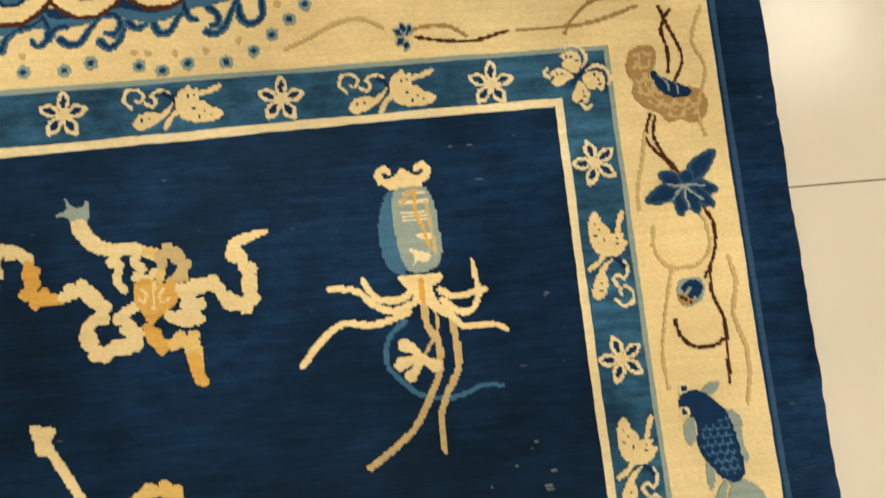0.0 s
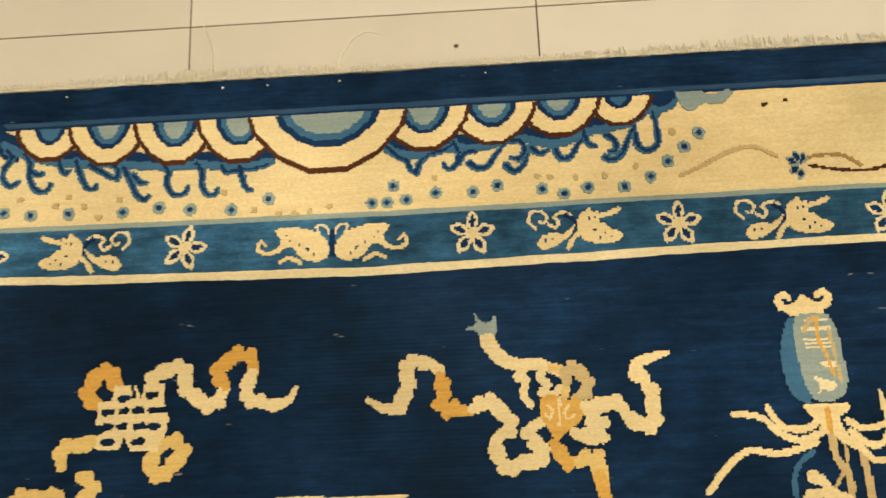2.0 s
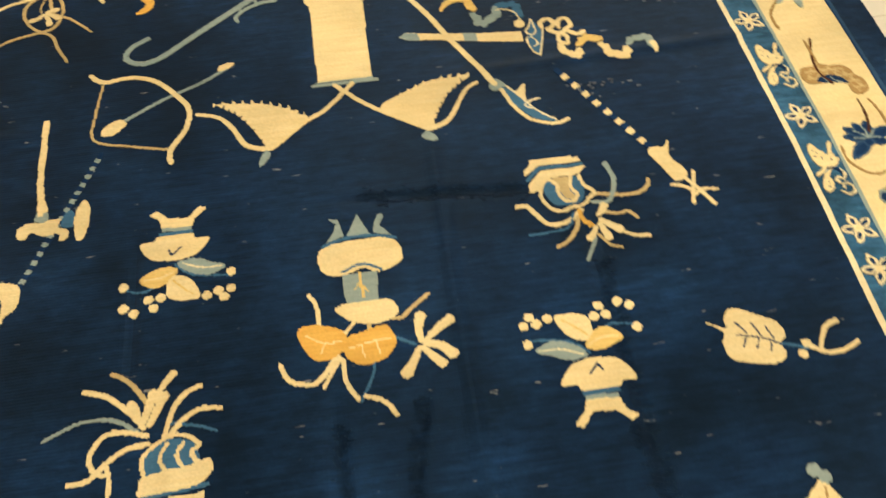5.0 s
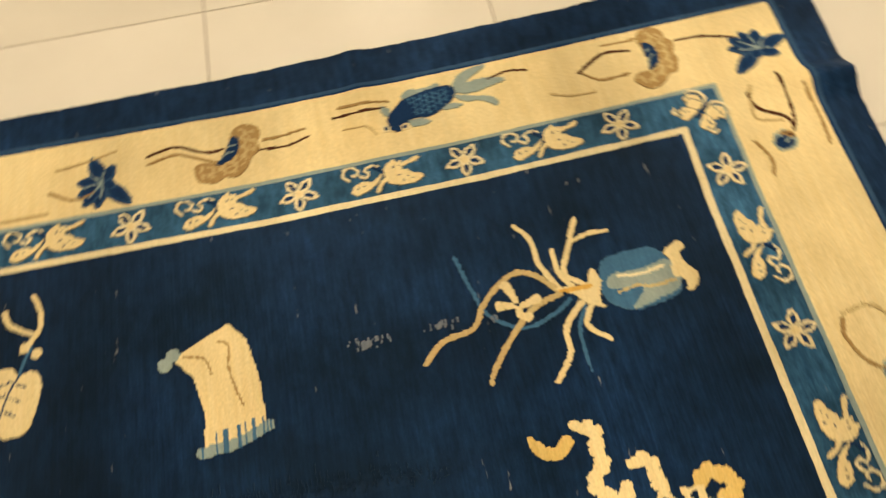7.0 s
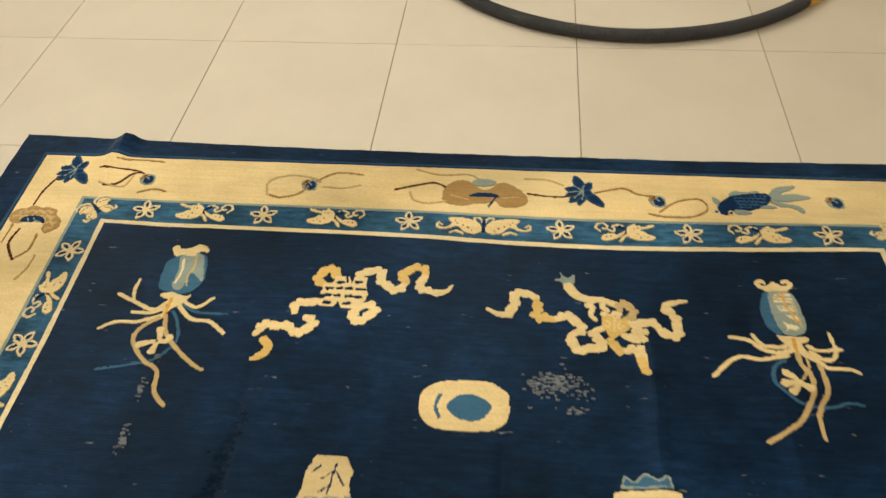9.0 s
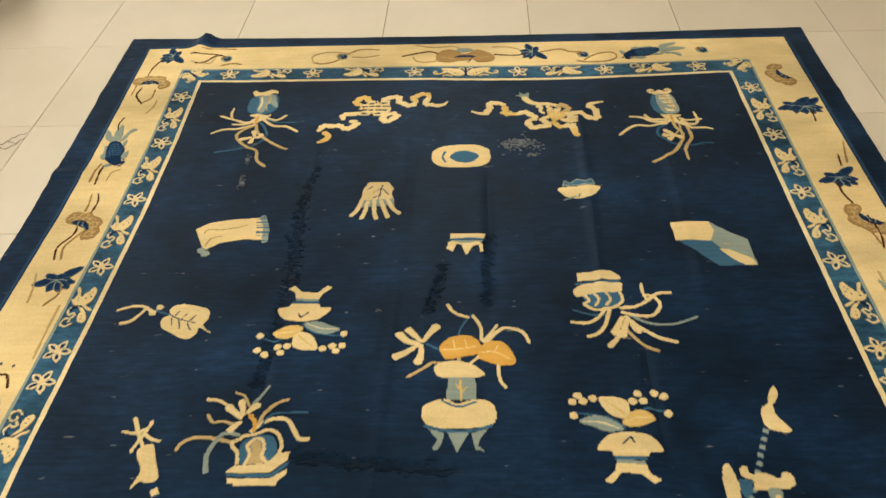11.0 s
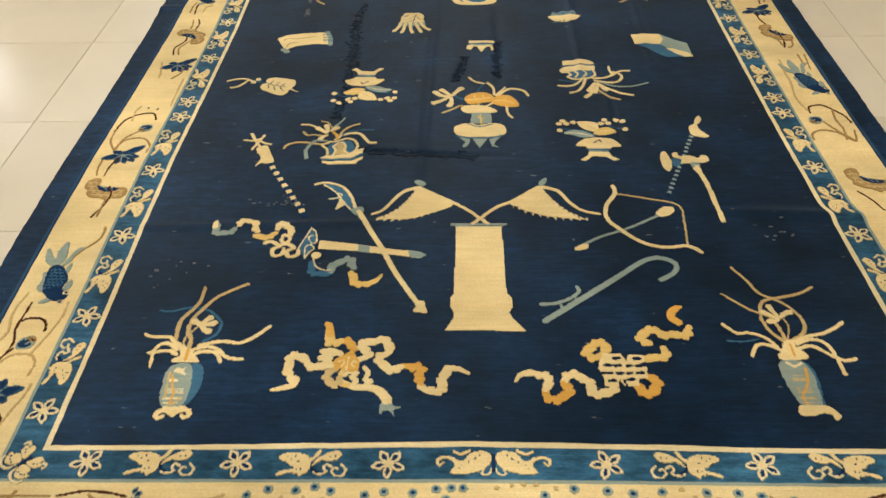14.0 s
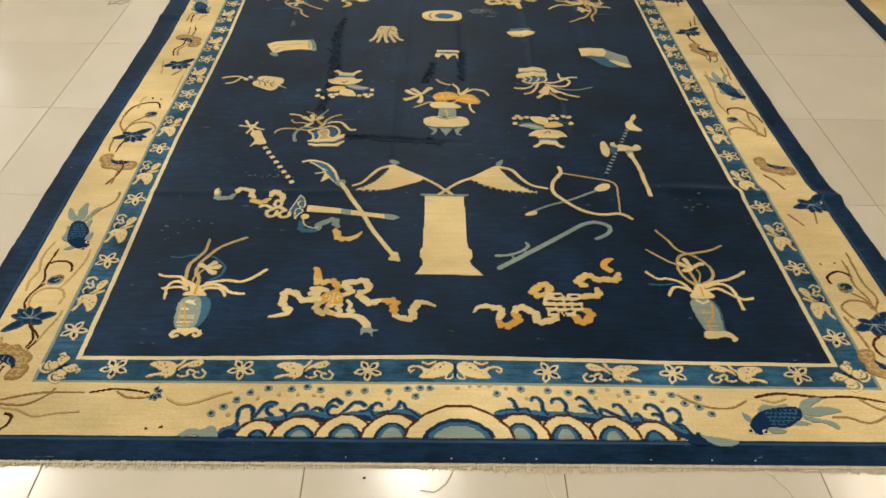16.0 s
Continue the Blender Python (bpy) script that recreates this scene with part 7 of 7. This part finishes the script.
for sx in SOUTH_STARS:
    star_motif(sx, -0.045, 176 if sx < 0 else 20)
for sx in NORTH_STARS:
    star_motif(sx, guard_north(sx), 8)
for sy in SIDE_STARS:
    star_motif(float(along(WEST, sy)) - 0.05, sy, -20)
    star_motif(float(along(EAST, sy)) + 0.05, sy, 16)
for a, b in zip(SOUTH_STARS, SOUTH_STARS[1:]):
    if a * b > 0:
        butterfly_motif((a + b) / 2, -0.044, 180, 1 if a < 0 else -1)
for a, b in zip(NORTH_STARS, NORTH_STARS[1:]):
    if a * b > 0:
        butterfly_motif((a + b) / 2, guard_north((a + b) / 2), 0, -1 if a < 0 else 1)
for a, b in zip(SIDE_STARS, SIDE_STARS[1:]):
    if b - a > 0.2:
        up = (a + b) / 2
        butterfly_motif(float(along(WEST, up)) - 0.05, up, 90, 1 if up > 1.4 else -1)
        butterfly_motif(float(along(EAST, up)) + 0.05, up, -90, -1 if up > 1.4 else 1)
open_butterfly_motif(-0.006, -0.042, 180)
open_butterfly_motif(-0.016, guard_north(-0.016), 0)
for cx, cy, ct in ((-1.002, -0.046, 135), (1.006, -0.05, 225), (-1.036, 2.826, 45), (0.98, 2.834, -45)):
    corner_butterfly_motif(cx, cy, ct)

# ---- south border: hills, waves and spray ----


def hill_motif(x, half, high):
    """One many-sided hill of nested bands on the outer line."""
    d = Drawing(half + 2)
    band = 1.3 if half > 10 else 0.92
    for color, inset in ((BROWN, 0.0), (CREAM, 0.75), (INK, 3.5 * band), (SKY, 4.4 * band), (PALE, 5.4 * band)):
        w, h = half - inset * 1.05, high - inset * 0.92
        if w > 0.8 and h > 0.5:
            d.poly(color, (-w, 0), (-w * 0.93, h * 0.3), (-w * 0.62, h * 0.74), (-w * 0.24, h), (w * 0.24, h), (w * 0.62, h * 0.74), (w * 0.93, h * 0.3), (w, 0))
    return d.weave("hill_motif", x, SOUTH - BANDS[3][1] + 0.0016, "banded cream and blue hill")


for hx, half, high in ((-0.472, 5.6, 4.9), (0.462, 6.0, 5.6), (-0.375, 7.0, 6.2), (0.364, 7.0, 6.8), (-0.268, 7.4, 6.8), (0.252, 7.2, 7.3), (-0.158, 7.6, 7.3), (0.145, 7.4, 7.6), (0.0, 13.3, 9.9)):
    hill_motif(hx, half, high)


# ---- worn, dusty spots on the field ----
def scuff(x, y, rx, ry, n, seed):
    d = Drawing(max(rx, ry) + 2)
    rnd = random.Random(seed)
    for _ in range(n):
        px, py, w = rnd.gauss(0, rx / 2), rnd.gauss(0, ry / 2), rnd.uniform(0.1, 0.8)
        d.line(DUST, 0.3, (px - w / 2, py), (px + w / 2, py))
    return tagged(d.weave("worn_patch", x, y, "pale worn patch where the pile has gone"), kind="stuff")


scuff(0.164, 2.343, 7, 3.2, 150, 3)
scuff(0.2, 2.28, 8, 1.6, 14, 9)
scuff(-0.713, 2.145, 0.9, 3.2, 26, 5)
scuff(-0.715, 2.275, 0.8, 2.6, 16, 6)
scuff(-0.709, 2.353, 0.7, 1.4, 6, 7)
scuff(-0.62, 0.86, 9, 3, 18, 8)
scuff(0.8, 0.72, 9, 7, 12, 10)
scuff(-0.85, 0.55, 7, 9, 12, 11)

# ---- loose ends at the south edge ----


def tube(points, r, sides=6, taper=1.0):
    """A bent round bar through the points."""
    p = np.array([Vector(q) for q in points])
    bm = bmesh.new()
    rings = []
    for k, c in enumerate(p):
        d = Vector(p[min(k + 1, len(p) - 1)] - p[max(k - 1, 0)]).normalized()
        a = d.orthogonal().normalized() if k == 0 else (a - d * a.dot(d)).normalized()
        b = d.cross(a)
        rr = r * (1 + (taper - 1) * k / (len(p) - 1))
        rings.append([bm.verts.new(Vector(c) + (a * math.cos(t) + b * math.sin(t)) * rr) for t in (2 * math.pi * i / sides for i in range(sides))])
    for u, v in zip(rings, rings[1:]):
        for i in range(sides):
            bm.faces.new((u[i], u[(i + 1) % sides], v[(i + 1) % sides], v[i]))
    bm.faces.new(rings[0][::-1])
    bm.faces.new(rings[-1])
    for f in bm.faces:
        f.smooth = True
    return bm


def fringe():
    """The frayed cotton selvedge: short ends of warp along the cut edge."""
    rnd = random.Random(21)
    verts, faces = [], []
    x = -1.31
    while x < 1.3:
        thick = 0.5 + 0.5 * math.sin(x * 7) + rnd.random() * 0.5
        if rnd.random() < 0.55 + 0.4 * (-0.45 < x < 1.2):
            w, n = rnd.uniform(0.0016, 0.0036), rnd.uniform(0.004, 0.013) * (0.4 + thick)
            lean = rnd.uniform(-0.004, 0.004)
            k = len(verts)
            y = SOUTH - BANDS[-1][1] + 0.004
            verts += [(x, y, 0.0045), (x + w, y, 0.0045), (x + w + lean, y - 0.004 - n, 0.0018), (x + lean, y - 0.004 - n, 0.0018), (x + w / 2, y, 0.0085), (x + w / 2 + lean, y - 0.004 - n, 0.0035)]
            faces += [(k, k + 3, k + 5, k + 4), (k + 1, k + 4, k + 5, k + 2), (k + 3, k + 2, k + 5), (k, k + 1, k + 2, k + 3)]
        x += rnd.uniform(0.001, 0.0028)
    return tagged(part("fringe", (verts, faces), THREAD, rug, "frayed cream cotton ends"), kind="stuff")


fringe()
part("selvedge", box_mesh(-1.3, SOUTH - BANDS[-1][1] - 0.0035, 0.0005, 1.3, SOUTH - BANDS[-1][1] + 0.003, 0.0062, 0.0015), WEAVE, rug, "worn cream cotton selvedge")
for name_points in (((0.175, -0.316), (0.19, -0.35), (0.196, -0.395), (0.215, -0.44)), ((0.1, -0.316), (0.105, -0.34), (0.101, -0.362)), ((-0.02, -0.316), (-0.018, -0.35), (-0.035, -0.385), (-0.06, -0.405), (-0.09, -0.4)),
                    ((-0.26, -0.316), (-0.275, -0.33), (-0.27, -0.342)), ((0.68, -0.316), (0.7, -0.345), (0.725, -0.38), (0.74, -0.42)), ((0.58, -0.316), (0.588, -0.335)), ((0.44, -0.316), (0.435, -0.33))):
    line = curve_points(name_points, False, 6)
    part("loose_thread", tube([(a, b, 0.0065 if k == 0 else 0.0022 + 0.002 * math.sin(k)) for k, (a, b) in enumerate(line)], 0.0022, 5, 0.5), THREAD, rug)

# ---- things on the floor ----
hose = thing("vacuum_hose", "black ribbed vacuum hose curving over the tiles", "hose")
arc = [(0.43 + 0.8 * math.sin(t), 4.52 - 0.8 * math.cos(t), 0.024) for t in np.linspace(-1.1, 0.8, 60)]
part("ribbed_tube", tube(arc, 0.0205, 14), RUBBER, hose)
for k in range(len(arc) * 3 - 3):
    a, b = Vector(arc[k // 3]), Vector(arc[k // 3 + 1])
    c = a + (b - a) * (k % 3) / 3
    d = (b - a).normalized()
    part("rib", tube([c - d * 0.0022, c + d * 0.0022], 0.0232, 12), RUBBER, hose)
part("cuff", tube([Vector(arc[-1]), Vector(arc[-1]) + (Vector(arc[-1]) - Vector(arc[-2])).normalized() * 0.09], 0.0255, 16), YELLOW, hose, "yellow plastic cuff")

cabinet = thing("wooden_cabinet", "low brown wooden cabinet standing on the cream tiles", "cabinet", x=-2.385, y=3.47)
part("plinth", box_mesh(-0.28, -0.27, 0, 0.28, 0.27, 0.06, 0.004), WOOD, cabinet)
part("body", box_mesh(-0.3, -0.29, 0.06, 0.3, 0.29, 0.7, 0.006), WOOD, cabinet)
part("top", box_mesh(-0.32, -0.31, 0.7, 0.32, 0.31, 0.73, 0.006), WOOD, cabinet)
part("door", box_mesh(0.3, -0.25, 0.1, 0.315, 0.25, 0.66, 0.004), WOOD, cabinet)

lint = thing("lint_tuft", "small tangle of brown lint lying on a tile joint", "lint", x=-1.575, y=2.395)
for k, pts in enumerate((((-0.05, -0.045), (-0.02, -0.02), (0.0, 0.01), (0.03, 0.0), (0.05, 0.03)), ((-0.03, -0.03), (0.02, -0.03), (0.045, 0.015)), ((0.0, 0.01), (0.02, 0.045), (0.05, 0.06)), ((-0.045, -0.04), (-0.05, -0.01), (-0.03, 0.0)))):
    part("strand", tube([(a, b, 0.002 + 0.003 * (i % 3)) for i, (a, b) in enumerate(curve_points(pts, False, 4))], 0.0016 - 0.0002 * k, 5, 0.5), TWIG, lint)
crumb_bm = bmesh.new()
bmesh.ops.create_icosphere(crumb_bm, subdivisions=2, radius=0.0042, matrix=Matrix.Diagonal((1, 0.8, 0.6, 1)))
crumb = part("crumb", crumb_bm, TWIG)
crumb.location = (-0.215, -0.37, 0.0022)
tagged(crumb, "tiny dark crumb on a cream tile", "crumb")

other = thing("second_rug", "second rug with a black edge and cream border", "rug", x=1.985, y=1.0, rz=-1.5)
part("outer_border", box_mesh(0, 0, 0.0005, 0.07, 3.2, 0.009, 0.003), NAVY_EDGE, other, "black blue edge band")
part("main_border", box_mesh(0.07, 0, 0.0005, 0.3, 3.2, 0.0085, 0.002), CREAM, other)
part("field", box_mesh(0.3, 0, 0.0005, 1.9, 3.2, 0.0088, 0.002), NAVY, other)
for k in range(8):
    meander = curve_points(((0.16, 0.1 + 0.4 * k), (0.25, 0.17 + 0.4 * k), (0.16, 0.25 + 0.4 * k), (0.25, 0.34 + 0.4 * k)), False, 6)
    part("vine_motif", tube([(a, b, 0.0085) for a, b in meander], 0.004, 5), BROWN, other)

# ---- floor tiles ----
tile_bm = box_mesh(-PITCH / 2 + 0.0013, -PITCH / 2 + 0.0013, -0.012, PITCH / 2 - 0.0013, PITCH / 2 - 0.0013, 0.0, 0.0009)
tile_mesh = bpy.data.meshes.new("tile")
tile_bm.to_mesh(tile_mesh)
tile_bm.free()
tile_mesh.materials.append(TILE)
for i in range(-8, 8):
    for j in range(-7, 13):
        tile = new("tile", tile_mesh)
        tile.parent = floor
        tile.location = (TX + (i + 0.5) * PITCH, TY + (j + 0.5) * PITCH, 0)
